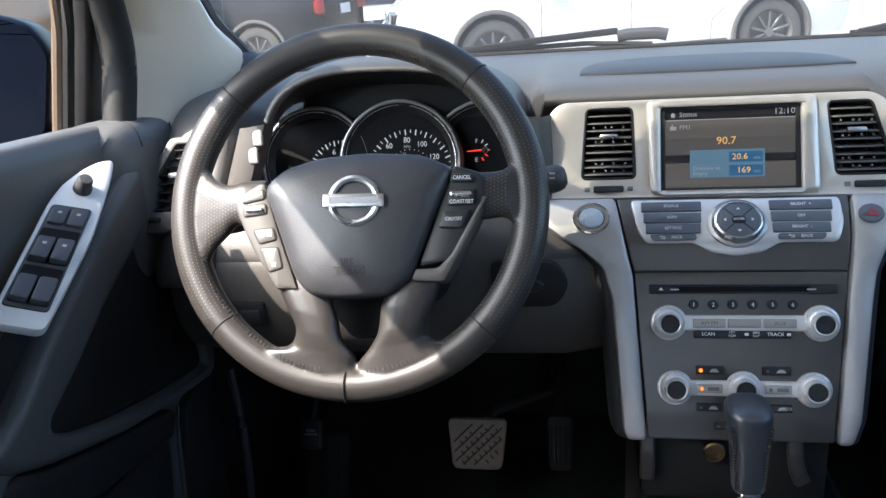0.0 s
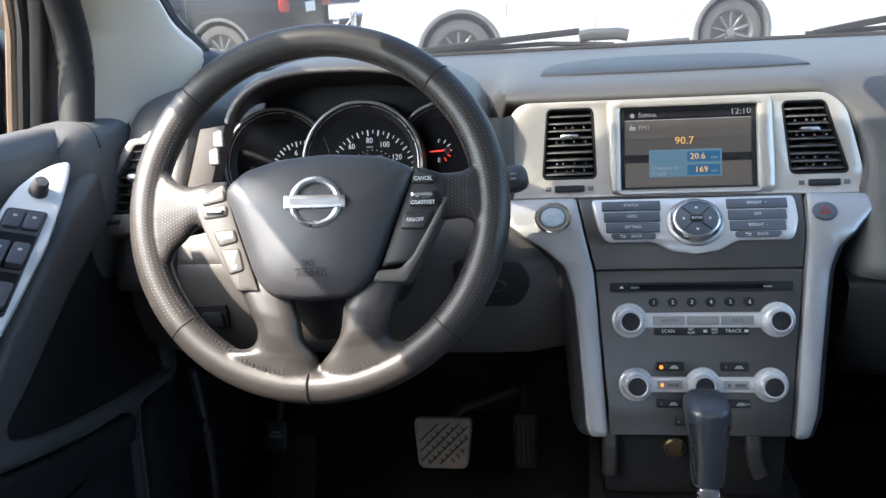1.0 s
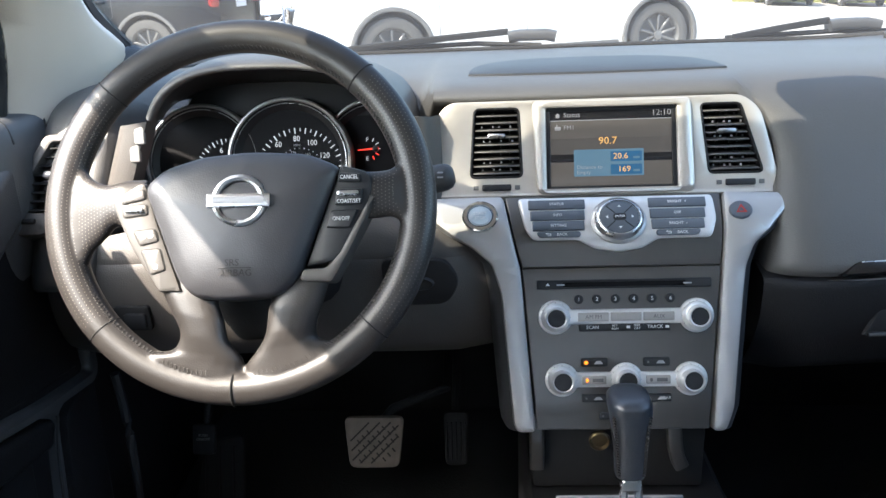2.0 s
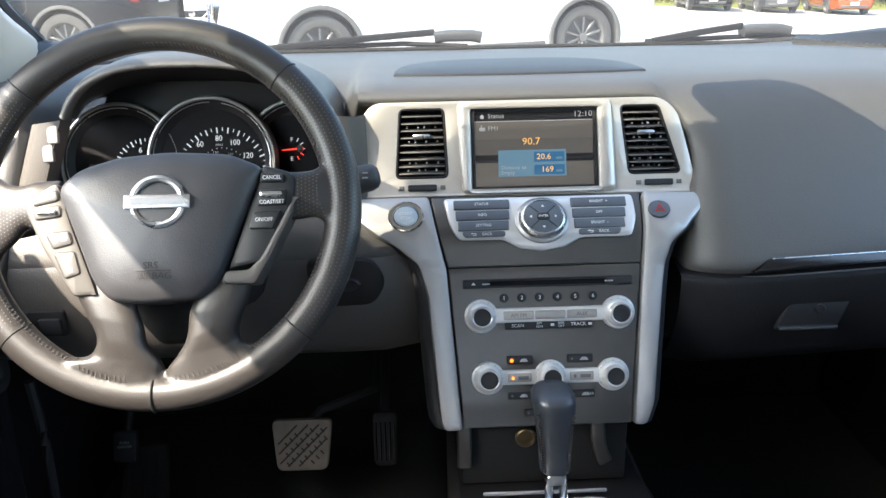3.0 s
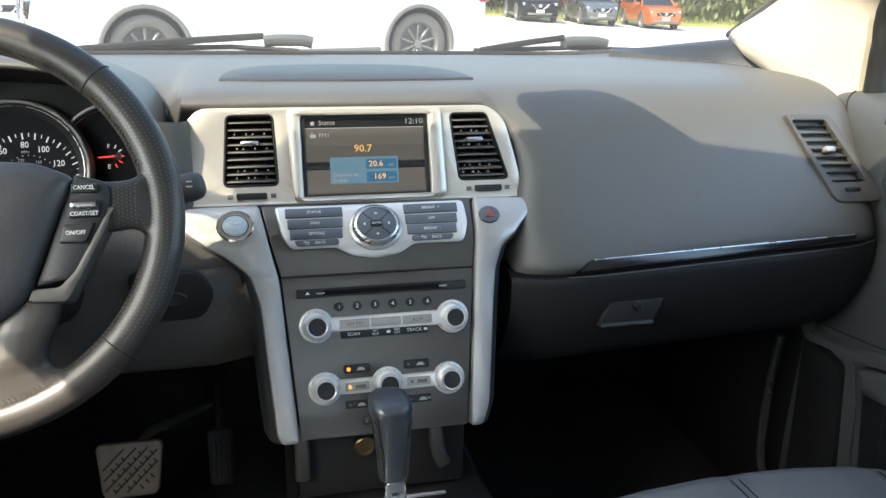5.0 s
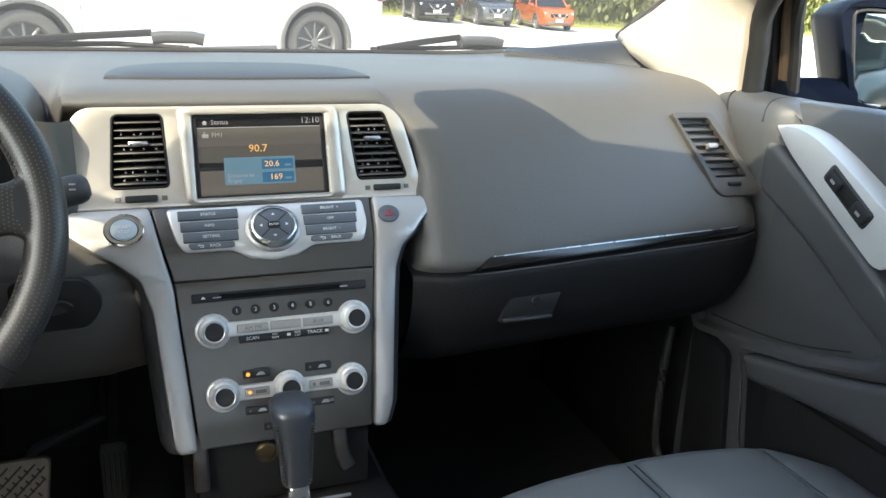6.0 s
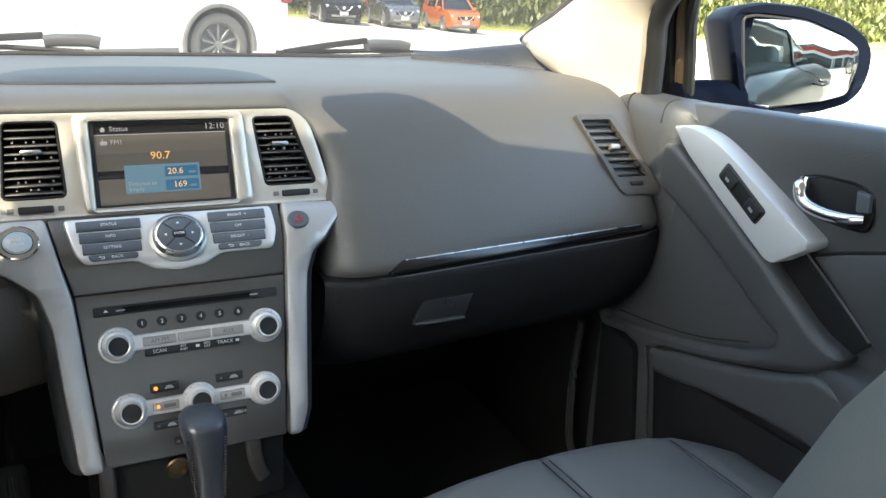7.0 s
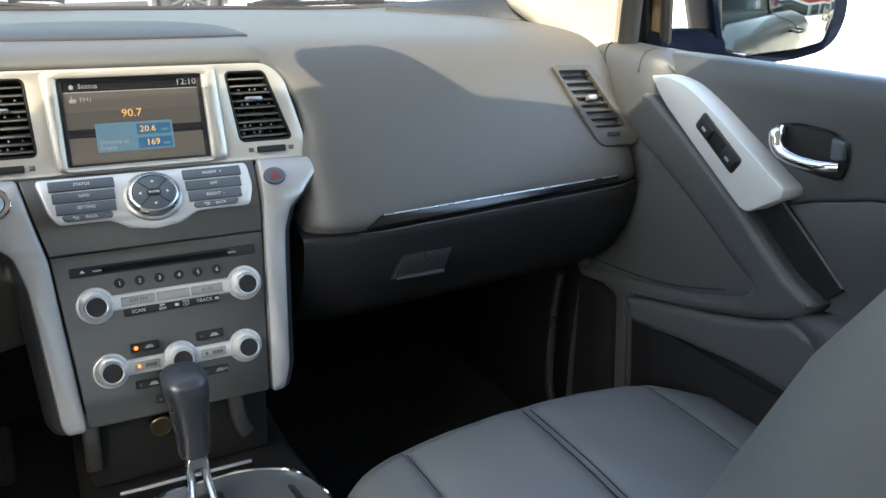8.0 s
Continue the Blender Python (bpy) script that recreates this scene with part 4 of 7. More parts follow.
def gauge(x, z, r, y, label):
    tilt = Vector((0, -0.97, 0.24)).normalized()
    up = tilt.cross(Vector((1, 0, 0))).normalized()
    m = axes((x, y, z), Vector((1, 0, 0)), up, tilt)
    g = part("dial", lathe([(r + 0.001, -0.03), (r + 0.001, 0.003), (r - 0.0003, 0.0058), (r - 0.0022, 0.0062), (r - 0.0034, 0.0040), (r - 0.0036, 0.001)], 64, m), M["silver"], cluster, label)
    part("face", lathe([(r - 0.0035, -0.006), (0, -0.006)], 48, m), M["dial_face"], g)
    part("wall", lathe([(r - 0.0034, 0.003), (r - 0.0060, 0.0015), (r - 0.014, -0.0055)], 48, m), M["plastic"], g)
    part("inner_ring", tube([tuple(m @ Vector(((r - 0.0062) * math.cos(a), (r - 0.0062) * math.sin(a), 0.0016))) for a in np.linspace(0, 2 * math.pi, 56, endpoint=False)], 0.0006, 5, closed=True, up=tuple(tilt)), M["satin"], g)
    return g, m


def ticks(g, m, cx, cy, r, a0, a1, n, skip=()):
    """Lit marks on a ring round (cx, cy), every second one long."""
    for i in range(n + 1):
        a = a0 + (a1 - a0) * i / n
        long = i % 2 == 0
        part("tick", block((0.0015 if long else 0.0009, 0.0070 if long else 0.0042, 0.0006), m @ pose(cx, cy, -0.0054, 0, 0, -a) @ pose(0, r + (0 if long else 0.0012), 0), 0), M["lit_ink"], g)


g, gm = gauge(-0.393, 1.0525, 0.0765, 0.060, "speedometer dial with chrome ring")
gm = gm @ pose(-0.005, -0.0025, 0)
ticks(g, gm, 0.016, -0.013, 0.0525, -106, 110, 30)
for word, x, y in (("60", -0.010, 0.023), ("80", 0.013, 0.0295), ("100", 0.032, 0.024), ("120", 0.047, 0.008), ("40", -0.024, 0.006)):
    letters("dial_writing", word, 0.0098, gm @ pose(x, y, -0.0055), M["lit_ink"], g, squeeze=0.9)
letters("dial_writing", "MPH", 0.0042, gm @ pose(0.013, 0.0215, -0.0055), M["dim_ink"], g)
for word, x, y in (("120", 0.008, 0.0125), ("160", 0.026, 0.010)):
    letters("dial_writing", word, 0.0046, gm @ pose(x, y, -0.0055), M["dim_ink"], g)
for i in range(12):
    a = radians(-55 + 11 * i)
    part("dot", block((0.0012, 0.0012, 0.0005), gm @ pose(0.016 + 0.031 * math.sin(a), -0.013 + 0.031 * math.cos(a), -0.0055), 0), M["dim_ink"], g)
part("screen", plate(rect(0.012, -0.022, 0.045, 0.026, 0.003), depth=-0.0048, bevel=0.0002, floor=-0.006, m=gm), M["gloss_black"], g)
part("needle", plate([(-0.0015, -0.006), (0.0015, -0.006), (0.0006, 0.032), (-0.0006, 0.032)], depth=0.001, bevel=0.0003, floor=-0.003, m=gm @ pose(0.014, -0.013, 0, 0, 0, 118)), M["needle"], g)
g, gm = gauge(-0.506, 1.0505, 0.072, 0.072, "rev counter dial with chrome ring")
gm = gm @ pose(-0.006, 0, 0)
ticks(g, gm, 0.036, -0.012, 0.038, -112, 6, 14)
letters("dial_writing", "6", 0.0095, gm @ pose(0.028, 0.0145, -0.0055), M["lit_ink"], g)
part("red_zone", plate([(0.0395, 0.0275), (0.046, 0.0275), (0.045, 0.0235), (0.0395, 0.0245)], depth=-0.0052, bevel=0.0001, floor=-0.006, m=gm), M["red"], g)
part("needle", plate([(-0.0015, -0.006), (0.0015, -0.006), (0.0006, 0.034), (-0.0006, 0.034)], depth=0.001, bevel=0.0003, floor=-0.003, m=gm @ pose(0.034, -0.012, 0, 0, 0, 118)), M["needle"], g)
g, gm = gauge(-0.288, 1.052, 0.070, 0.076, "fuel and temperature dial with chrome ring")
letters("dial_writing", "F", 0.0072, gm @ pose(-0.0115, 0.0205, -0.0055), M["lit_ink"], g)
letters("dial_writing", "E", 0.0072, gm @ pose(-0.0120, -0.0030, -0.0055), M["lit_ink"], g)
for i in range(5):
    a = radians(62 - 31 * i)
    part("tick", block((0.0048, 0.0012, 0.0006), gm @ pose(-0.010 + 0.0125 * math.cos(a), 0.009 + 0.0125 * math.sin(a), -0.0054, 0, 0, math.degrees(a)), 0), M["lit_ink"] if i < 3 else M["needle"], g)
part("needle", plate([(-0.017, -0.0008), (0.009, -0.0014), (0.009, 0.0014), (-0.017, 0.0002)], depth=0.001, bevel=0.0003, floor=-0.003, m=gm @ pose(-0.006, 0.009, 0, 0, 0, 3)), M["needle"], g)
part("needle_hub", lathe([(0.0042, -0.004), (0.0038, 0.002), (0, 0.0025)], 16, gm @ pose(-0.001, 0.009, 0)), M["plastic"], g)
part("warning_lamp", plate(rect(0.032, -0.006, 0.004, 0.005, 0.001), depth=-0.005, bevel=0.0001, floor=-0.006, m=gm), M["needle"], g)
# grey cheeks with buttons either side
for s in (-1, 1):
    rows = []
    for k in range(9):
        t = k / 8
        z = 1.118 - 0.10 * t
        x0 = CX + s * (0.121 + 0.040 * t if s < 0 else 0.158 + 0.010 * math.sin(t * 1.5))
        rows.append([(x0, 0.02, z), (x0 + s * 0.004, -0.006, z), (x0 + s * 0.026, -0.008, z - 0.003), (x0 + s * 0.040, 0.004, z - 0.006), (x0 + s * 0.052, 0.04, z - 0.01)])
    ch = part("cheek", loft(rows), M["knee_vinyl"], cluster, sharp=70)
    for j in range(2):
        z = 1.102 - 0.021 * j
        bx = CX + s * (0.121 + 0.40 * (1.118 - z) + 0.0065 if s < 0 else 0.158 + 0.010 * math.sin((1.118 - z) / 0.10 * 1.5) + 0.013)
        part("button", plate(rect(-0.002, 0, 0.012, 0.0205, 0.002), depth=0.0055, bevel=0.002, m=axes((bx, -0.003, z), Vector((1, 0, 0)), Vector((0, 0.2, 0.98)), Vector((0, -0.98, 0.2)))), M["key_grey"], ch)

# ---- steering column ----
WC = Vector((-0.390, -0.170, 1.062))
WU, WV, WN = Vector((1, 0, 0)), Vector((0, 0.4226, 0.9063)), Vector((0, -0.9063, 0.4226))
WM = axes(WC, WU, WV, WN)
column = thing("steering_column", (-0.39, -0.02, 0.98), "black plastic steering column cover with two stalks", "steering column")
rows = []
for k in range(8):
    t = k / 7
    c = WM @ Vector((0, -0.018 - 0.01 * t, -0.045 - 0.15 * t))
    w, h = 0.055 + 0.022 * t, 0.052 + 0.015 * t
    rows.append([tuple(c + WU * (w * math.copysign(abs(math.cos(a)) ** 0.6, math.cos(a))) + WV * (h * math.copysign(abs(math.sin(a)) ** 0.6, math.sin(a)))) for a in [2 * math.pi * j / 20 for j in range(20)]])
part("cover", loft(rows, closed=True, caps=True), M["plastic"], column, sharp=60)
for s in (-1, 1):
    base = WM @ Vector((s * 0.06, 0.010, -0.085))
    tip = WM @ Vector((s * (0.205 if s > 0 else 0.19), 0.040 if s > 0 else -0.004, -0.075))
    path = [tuple(base.lerp(tip, f)) for f in (0, 0.17, 0.33, 0.5, 0.62, 0.72, 0.85, 0.93, 0.97, 0.995, 1.0)]
    part("stalk", tube(path, 0.010, 16, scale=[0.9, 0.8, 0.75, 0.8, 1.1, 1.35, 1.5, 1.45, 1.25, 0.8, 0.3]), M["pocket"], column, "black control stalk")
    for k in range(2):
        part("stalk_mark", block((0.006, 0.0012, 0.0016), Matrix.Translation(base.lerp(tip, 0.90) + WN * 0.0145 + WV * (0.003 - 0.005 * k)), 0.0004, 1), M["dim_ink"], column)
    part("stalk_ring", tube([tuple(base.lerp(tip, 0.62)), tuple(base.lerp(tip, 0.7))], 0.0118, 12), M["dim_ink"], column)

# ---- steering wheel ----
wheel = thing("steering_wheel", tuple(WC), "black leather steering wheel with silver spoke trim", "steering wheel")
RR, RT = 0.1735, 0.0155
ring = []
for i in range(96):
    a = 2 * math.pi * i / 96
    c = Vector((RR * math.cos(a), RR * math.sin(a) * 0.985 - 0.002, 0))
    side = abs(math.cos(a))
    ring.append([tuple(c + Vector((math.cos(a), math.sin(a), 0)) * (RT * (1.05 + 0.08 * side)) * math.cos(b) + Vector((0, 0, 1)) * RT * (0.95 + 0.1 * side) * math.sin(b)) for b in [2 * math.pi * j / 18 for j in range(18)]])
ring.append(ring[0])
bm = loft(ring, closed=True)
bm.transform(WM)
skins = [bm]
SEAMS = (47, 137, 222, 269.2, 318)
def wheel_plate(outline, depth, bevel, floor, holes=()):
    bm = plate(outline, holes, depth, bevel, floor=floor)
    bm.transform(WM)
    return bm


hub_line = rounded([(-0.083, 0.016), (-0.064, 0.033), (-0.027, 0.044), (0.017, 0.048), (0.071, 0.045), (0.104, 0.031), (0.082, -0.024), (0.064, -0.072), (0.045, -0.088), (-0.002, -0.092), (-0.035, -0.088), (-0.050, -0.071), (-0.066, -0.028)], 0.010)
# airbag cover, domed by shrinking rings
mid = Vector((0.010, -0.020))
rings = []
for shrink, w in ((1.0, 0.002), (1.0, 0.022), (0.975, 0.0295), (0.93, 0.0335), (0.75, 0.0385), (0.5, 0.0415), (0.25, 0.043), (0.02, 0.0435)):
    rings.append([tuple(WM @ Vector((mid.x + (x - mid.x) * shrink, mid.y + (y - mid.y) * shrink, w))) for x, y in ccw(hub_line)])
hub = part("airbag_cover", loft(rings, closed=True), M["cover_grain"], wheel, "black grained airbag cover", sharp=60)


# spokes
def flare(rows):
    """A leather spoke between two edges, each row: edge, edge, height, thickness; it flows into the rim."""
    n = 20
    ends = [curve3([(*r[0], 0) for r in rows], 4), curve3([(*r[1], 0) for r in rows], 4)]
    t = np.linspace(0, len(rows) - 1, len(ends[0]))
    out = []
    for k in range(len(t)):
        p, q = Vector(ends[0][k]), Vector(ends[1][k])
        w, th = interp(t[k], range(len(rows)), [r[2] for r in rows]), interp(t[k], range(len(rows)), [r[3] for r in rows])
        ring = []
        for j in range(n):
            g = 2 * math.pi * j / n
            c = math.copysign(abs(math.cos(g)) ** 0.75, math.cos(g))
            ring.append(tuple(WM @ (p.lerp(q, 0.5 + 0.5 * c) + Vector((0, 0, w + th * math.copysign(abs(math.sin(g)) ** 0.95, math.sin(g)))))))
        out.append(ring)
    skins.append(loft(out, closed=True, caps=True))


flare([((-0.085, 0.027), (-0.080, -0.040), 0.010, 0.012), ((-0.106, 0.0257), (-0.104, -0.022), 0.012, 0.012), ((-0.120, 0.0226), (-0.116, -0.0183), 0.011, 0.012), ((-0.134, 0.025), (-0.1275, -0.0294), 0.008, 0.012),
       ((-0.147, 0.034), (-0.142, -0.042), 0.004, 0.012), ((-0.159, 0.052), (-0.153, -0.062), 0.001, 0.012), ((-0.172, 0.050), (-0.170, -0.055), 0.0, 0.010)])
flare([((0.095, 0.030), (0.085, -0.030), 0.010, 0.012), ((0.1263, 0.0287), (0.122, -0.018), 0.012, 0.012), ((0.138, 0.029), (0.1344, -0.016), 0.011, 0.012), ((0.148, 0.0315), (0.1485, -0.0145), 0.008, 0.012),
       ((0.156, 0.039), (0.158, -0.022), 0.004, 0.012), ((0.163, 0.058), (0.165, -0.045), 0.001, 0.012), ((0.174, 0.050), (0.174, -0.045), 0.0, 0.010)])
flare([((-0.075, -0.062), (-0.010, -0.070), 0.012, 0.009), ((-0.0689, -0.0815), (-0.0156, -0.0908), 0.012, 0.011), ((-0.0609, -0.0991), (-0.0100, -0.1097), 0.011, 0.013), ((-0.0525, -0.120), (-0.0070, -0.1285), 0.008, 0.014),
       ((-0.0620, -0.1355), (0.0045, -0.1440), 0.0025, 0.0148), ((-0.090, -0.1365), (0.0065, -0.155), 0.0, 0.0158), ((-0.106, -0.1360), (0.0070, -0.1715), 0.0, 0.0143)])
flare([((0.095, -0.062), (0.035, -0.070), 0.012, 0.009), ((0.0890, -0.0760), (0.035, -0.090), 0.012, 0.011), ((0.0830, -0.0961), (0.0319, -0.0989), 0.011, 0.013), ((0.0765, -0.114), (0.0284, -0.1229), 0.008, 0.014),
       ((0.0790, -0.1275), (0.0170, -0.1400), 0.0025, 0.0148), ((0.098, -0.1300), (0.0070, -0.153), 0.0, 0.0158), ((0.114, -0.1295), (0.0062, -0.1715), 0.0, 0.0143)])


def leather_skin():
    """Rim and spokes melted into one skin, then cut into its pieces; returns the rim and a tree of the skin."""
    whole = bmesh.new()
    for bm in skins:
        bmesh.ops.recalc_face_normals(bm, faces=bm.faces)
        me = bpy.data.meshes.new("skin")
        bm.to_mesh(me)
        bm.free()
        whole.from_mesh(me)
        bpy.data.meshes.remove(me)
    me = bpy.data.meshes.new("skin")
    whole.to_mesh(me)
    whole.free()
    ob = new("skin", me)
    melt = ob.modifiers.new("melt", "REMESH")
    melt.mode, melt.voxel_size = "VOXEL", 0.0017
    soft = ob.modifiers.new("soft", "SMOOTH")
    soft.factor, soft.iterations = 0.5, 9
    done = bpy.data.meshes.new_from_object(ob.evaluated_get(bpy.context.evaluated_depsgraph_get()))
    bpy.data.objects.remove(ob)
    place = [v.co.copy() for v in done.vertices]
    facing = [v.normal.copy() for v in done.vertices]
    faces = [tuple(p.vertices) for p in done.polygons]
    back = WM.inverted()
    groups = {"rim": [], "left": [], "right": [], "low_left": [], "low_right": []}
    for f in faces:
        q = back @ (sum((place[i] for i in f), Vector()) / len(f))
        if math.hypot(q.x, (q.y + 0.002) / 0.985) > 0.1535:
            groups["rim"].append(f)
        elif q.y > -0.06:
            groups["left" if q.x < 0 else "right"].append(f)
        else:
            groups["low_left" if q.x < 0.006 else "low_right"].append(f)
    made = {}
    for key, some in groups.items():
        used = sorted({i for f in some for i in f})
        at = {i: k for k, i in enumerate(used)}
        name = "rim" if key == "rim" else ("spoke" if "low" not in key else "lower_spoke")
        piece = bpy.data.meshes.new(name)
        piece.from_pydata([place[i] for i in used], [], [[at[i] for i in f] for f in some])
        piece.polygons.foreach_set("use_smooth", [True] * len(piece.polygons))
        piece.normals_split_custom_set_from_vertices([facing[i] for i in used])
        piece.materials.append(M["leather"])
        made[key] = tagged(hang(new(name, piece), wheel), {"rim": "black leather rim with perforated grips", "spoke": "leather side spoke", "lower_spoke": "leather lower spoke"}[name])
    return made["rim"], BVHTree.FromPolygons(place, faces)


rim, skin_tree = leather_skin()
for ang in SEAMS:
    a = radians(ang)
    c = Vector((RR * math.cos(a), RR * math.sin(a) * 0.985 - 0.002, 0))
    out = Vector((math.cos(a), math.sin(a), 0))
    bm = tube([tuple(c + out * RT * 1.09 * math.cos(b) + Vector((0, 0, 1)) * RT * 1.02 * math.sin(b)) for b in [2 * math.pi * j / 24 for j in range(24)]], 0.0008, 5, closed=True, up=tuple(out.cross(Vector((0, 0, 1)))))
    bm.transform(WM)
    part("seam", bm, M["rubber"], rim)
# stitches along the inside of the rim
for a0, a1 in ((50, 132), (140, 165), (197, 262), (277, 345), (12, 44)):
    bm = bmesh.new()
    n = int((a1 - a0) / 1.5)
    for i in range(n):
        a = radians(a0 + (a1 - a0) * i / n)
        c = Vector(((RR - RT * 0.90) * math.cos(a), (RR - RT * 0.90) * math.sin(a) * 0.985 - 0.002, RT * 0.55))
        at, nn, _, _ = skin_tree.find_nearest(WM @ c)
        along = (WU * math.cos(a + radians(12)) + WV * math.sin(a + radians(12)))
        side = nn.cross(along).normalized()
        mm = axes(at + nn * 0.0001, side.cross(nn), side, nn)
        r = bmesh.ops.create_cube(bm, size=1.0)
        bmesh.ops.transform(bm, matrix=mm @ Matrix.Diagonal((0.0046, 0.0014, 0.0009, 1)), verts=r["verts"])
    part("stitching", bm, M["dark_thread"], rim, "dark cross stitching")

# punched holes of the two grips and of the side spokes
bm = bmesh.new()


def punch(at, way):
    spot_on, nn, _, _ = skin_tree.ray_cast(at, way, 0.12)
    if spot_on is None or nn.dot(-way) < 0.3:
        return
    e1 = nn.cross(Vector((0.3, 0.5, 0.81))).normalized()
    e2 = nn.cross(e1)
    bm.faces.new([bm.verts.new(spot_on + nn * 0.00012 + (e1 * math.cos(k * math.pi / 3) + e2 * math.sin(k * math.pi / 3)) * 0.00055) for k in range(6)])


for s in (-1, 1):
    for i in range(13):
        for j in range(34):
            u, v = s * (0.110 + 0.0034 * i), 0.052 - 0.0034 * (j + 0.5 * (i % 2))
            if math.hypot(u, v) < 0.153:
                punch(WM @ Vector((u, v, 0.08)), -WN)
for a0, a1 in ((140, 219), (321, 404)):
    n = int(radians(a1 - a0) * RR / 0.0036)
    for i in range(n):
        for j in range(13):
            a = radians(a0 + (a1 - a0) * (i + 0.5 * (j % 2)) / n)
            b = radians(-15 + 15.5 * j)
            out = Vector((math.cos(a), math.sin(a), 0))
            way = out * math.cos(b) + Vector((0, 0, math.sin(b)))
            c = Vector((RR * math.cos(a), RR * math.sin(a) * 0.985 - 0.002, 0))
            punch(WM @ (c + way * 0.03), -(WM.to_3x3() @ way))
tagged(part("punched_dots", bm, M["punched"], rim, "rows of tiny punched dots"), kind="stuff")
part("hub_shell", wheel_plate(rounded([(-0.06, 0.0), (0.08, 0.0), (0.055, -0.10), (0.030, -0.125), (-0.010, -0.130), (-0.035, -0.10)], 0.01), -0.040, 0.004, -0.09), M["rubber"], wheel)
lt = part("control_panel", wheel_plate(rounded([(-0.1125, 0.006), (-0.083, 0.0235), (-0.070, -0.018), (-0.046, -0.082), (-0.068, -0.082), (-0.097, -0.037), (-0.1115, -0.005)], [0.005, 0.008, 0.01, 0.002, 0.003, 0.01, 0.01]), 0.026, 0.004, -0.005), M["spoke_trim"], wheel, "silver left control panel")
for pts in ([(-0.1035, 0.0058), (-0.083, 0.0145), (-0.0812, 0.0052), (-0.1035, 0.0003)], [(-0.103, -0.0018), (-0.080, 0.0003), (-0.0785, -0.0094), (-0.1015, -0.0123)],
            [(-0.0918, -0.0252), (-0.0719, -0.0232), (-0.0682, -0.0346), (-0.0853, -0.0387)], [(-0.0844, -0.0431), (-0.0663, -0.0418), (-0.0610, -0.0616), (-0.0746, -0.0659)]):
    part("key_gap", wheel_plate(inset(ccw(rounded(pts, 0.0025, 2)), -0.0009), 0.0264, 0.0003, 0.02), M["rubber"], lt)
    k = part("key", wheel_plate(rounded(pts, 0.0025, 2), 0.0278, 0.0015, 0.02), M["spoke_trim"], lt)
part("key_bar", wheel_plate(rect(-0.091, -0.0055, 0.018, 0.0045, 0.002), 0.031, 0.002, 0.026), M["satin"], lt)
for x, y, w, h in ((-0.083, -0.0305, 0.006, 0.003), (-0.0755, -0.0295, 0.005, 0.004), (-0.0755, -0.0485, 0.006, 0.005), (-0.070, -0.0585, 0.004, 0.004)):
    part("key_mark", wheel_plate(rect(x, y, w, h, 0.0008, 2), 0.0281, 0.0002, 0.027), M["white_ink"], lt)
rt = part("control_panel", wheel_plate(rounded([(0.1030, 0.034), (0.1313, 0.0255), (0.1325, 0.004), (0.104, -0.055), (0.070, -0.062)], [0.004, 0.008, 0.012, 0.01, 0.004]), 0.026, 0.004, -0.005), M["key"], wheel, "black right control panel")
part("trim", wheel_plate(rounded([(0.1335, 0.006), (0.130, -0.010), (0.108, -0.053), (0.095, -0.0755), (0.064, -0.0745), (0.0675, -0.063), (0.089, -0.0625), (0.101, -0.050), (0.124, -0.008)], 0.004), 0.0275, 0.003, -0.004), M["spoke_trim"], wheel, "silver spoke trim")
for pts, word in (([(0.1008, 0.0254), (0.1219, 0.0240), (0.1224, 0.0164), (0.1008, 0.0169)], "CANCEL"), ([(0.100, 0.010), (0.124, 0.010), (0.123, -0.004), (0.098, -0.005)], "COAST/SET"), ([(0.094, -0.010), (0.120, -0.009), (0.112, -0.026), (0.090, -0.026)], "ON/OFF")):
    k = part("key", wheel_plate(rounded(pts, 0.002, 2), 0.0300, 0.002, 0.02), M["key"], rt)
    cx, cy = sum(p[0] for p in pts) / 4, sum(p[1] for p in pts) / 4
    letters("key_writing", word, 0.0052, WM @ pose(cx, cy - (0.0045 if word[0:2] == "CO" else 0), 0.0303), M["white_ink"], k, squeeze=0.85)
part("rocker", wheel_plate(rect(0.111, 0.0055, 0.021, 0.0055, 0.0025), 0.034, 0.002, 0.028), M["satin"], rt)
# emblem: ring with a plain bar across it
em = WM @ pose(0.013, -0.001, 0.0425)
bm = tube([(0.0222 * math.cos(2 * math.pi * k / 40), 0.0210 * math.sin(2 * math.pi * k / 40), 0) for k in range(40)], 0.0036, 8, closed=True)
bm.transform(em)
emb = part("emblem_ring", bm, M["satin"], wheel, "chrome emblem ring with plain bar")
bm = plate(rect(0, 0, 0.0585, 0.0125, 0.0012), depth=0.0042, bevel=0.0012, floor=-0.003, m=em)
part("emblem_bar", bm, M["satin"], emb)
part("emblem_inlay", plate(rect(0, 0, 0.047, 0.0062, 0.0006), depth=0.0046, bevel=0.0002, floor=0.004, m=em), M["dim_ink"], emb)
letters("airbag_writing", "SRS", 0.0088, WM @ pose(0.006, -0.0575, 0.0418), M["rubber"], hub)
part("airbag_rule", wheel_plate(rect(0.008, -0.0620, 0.030, 0.0007), 0.0415, 0.0001, 0.037), M["rubber"], hub)
letters("airbag_writing", "AIRBAG", 0.0088, WM @ pose(0.009, -0.0668, 0.0410), M["rubber"], hub)

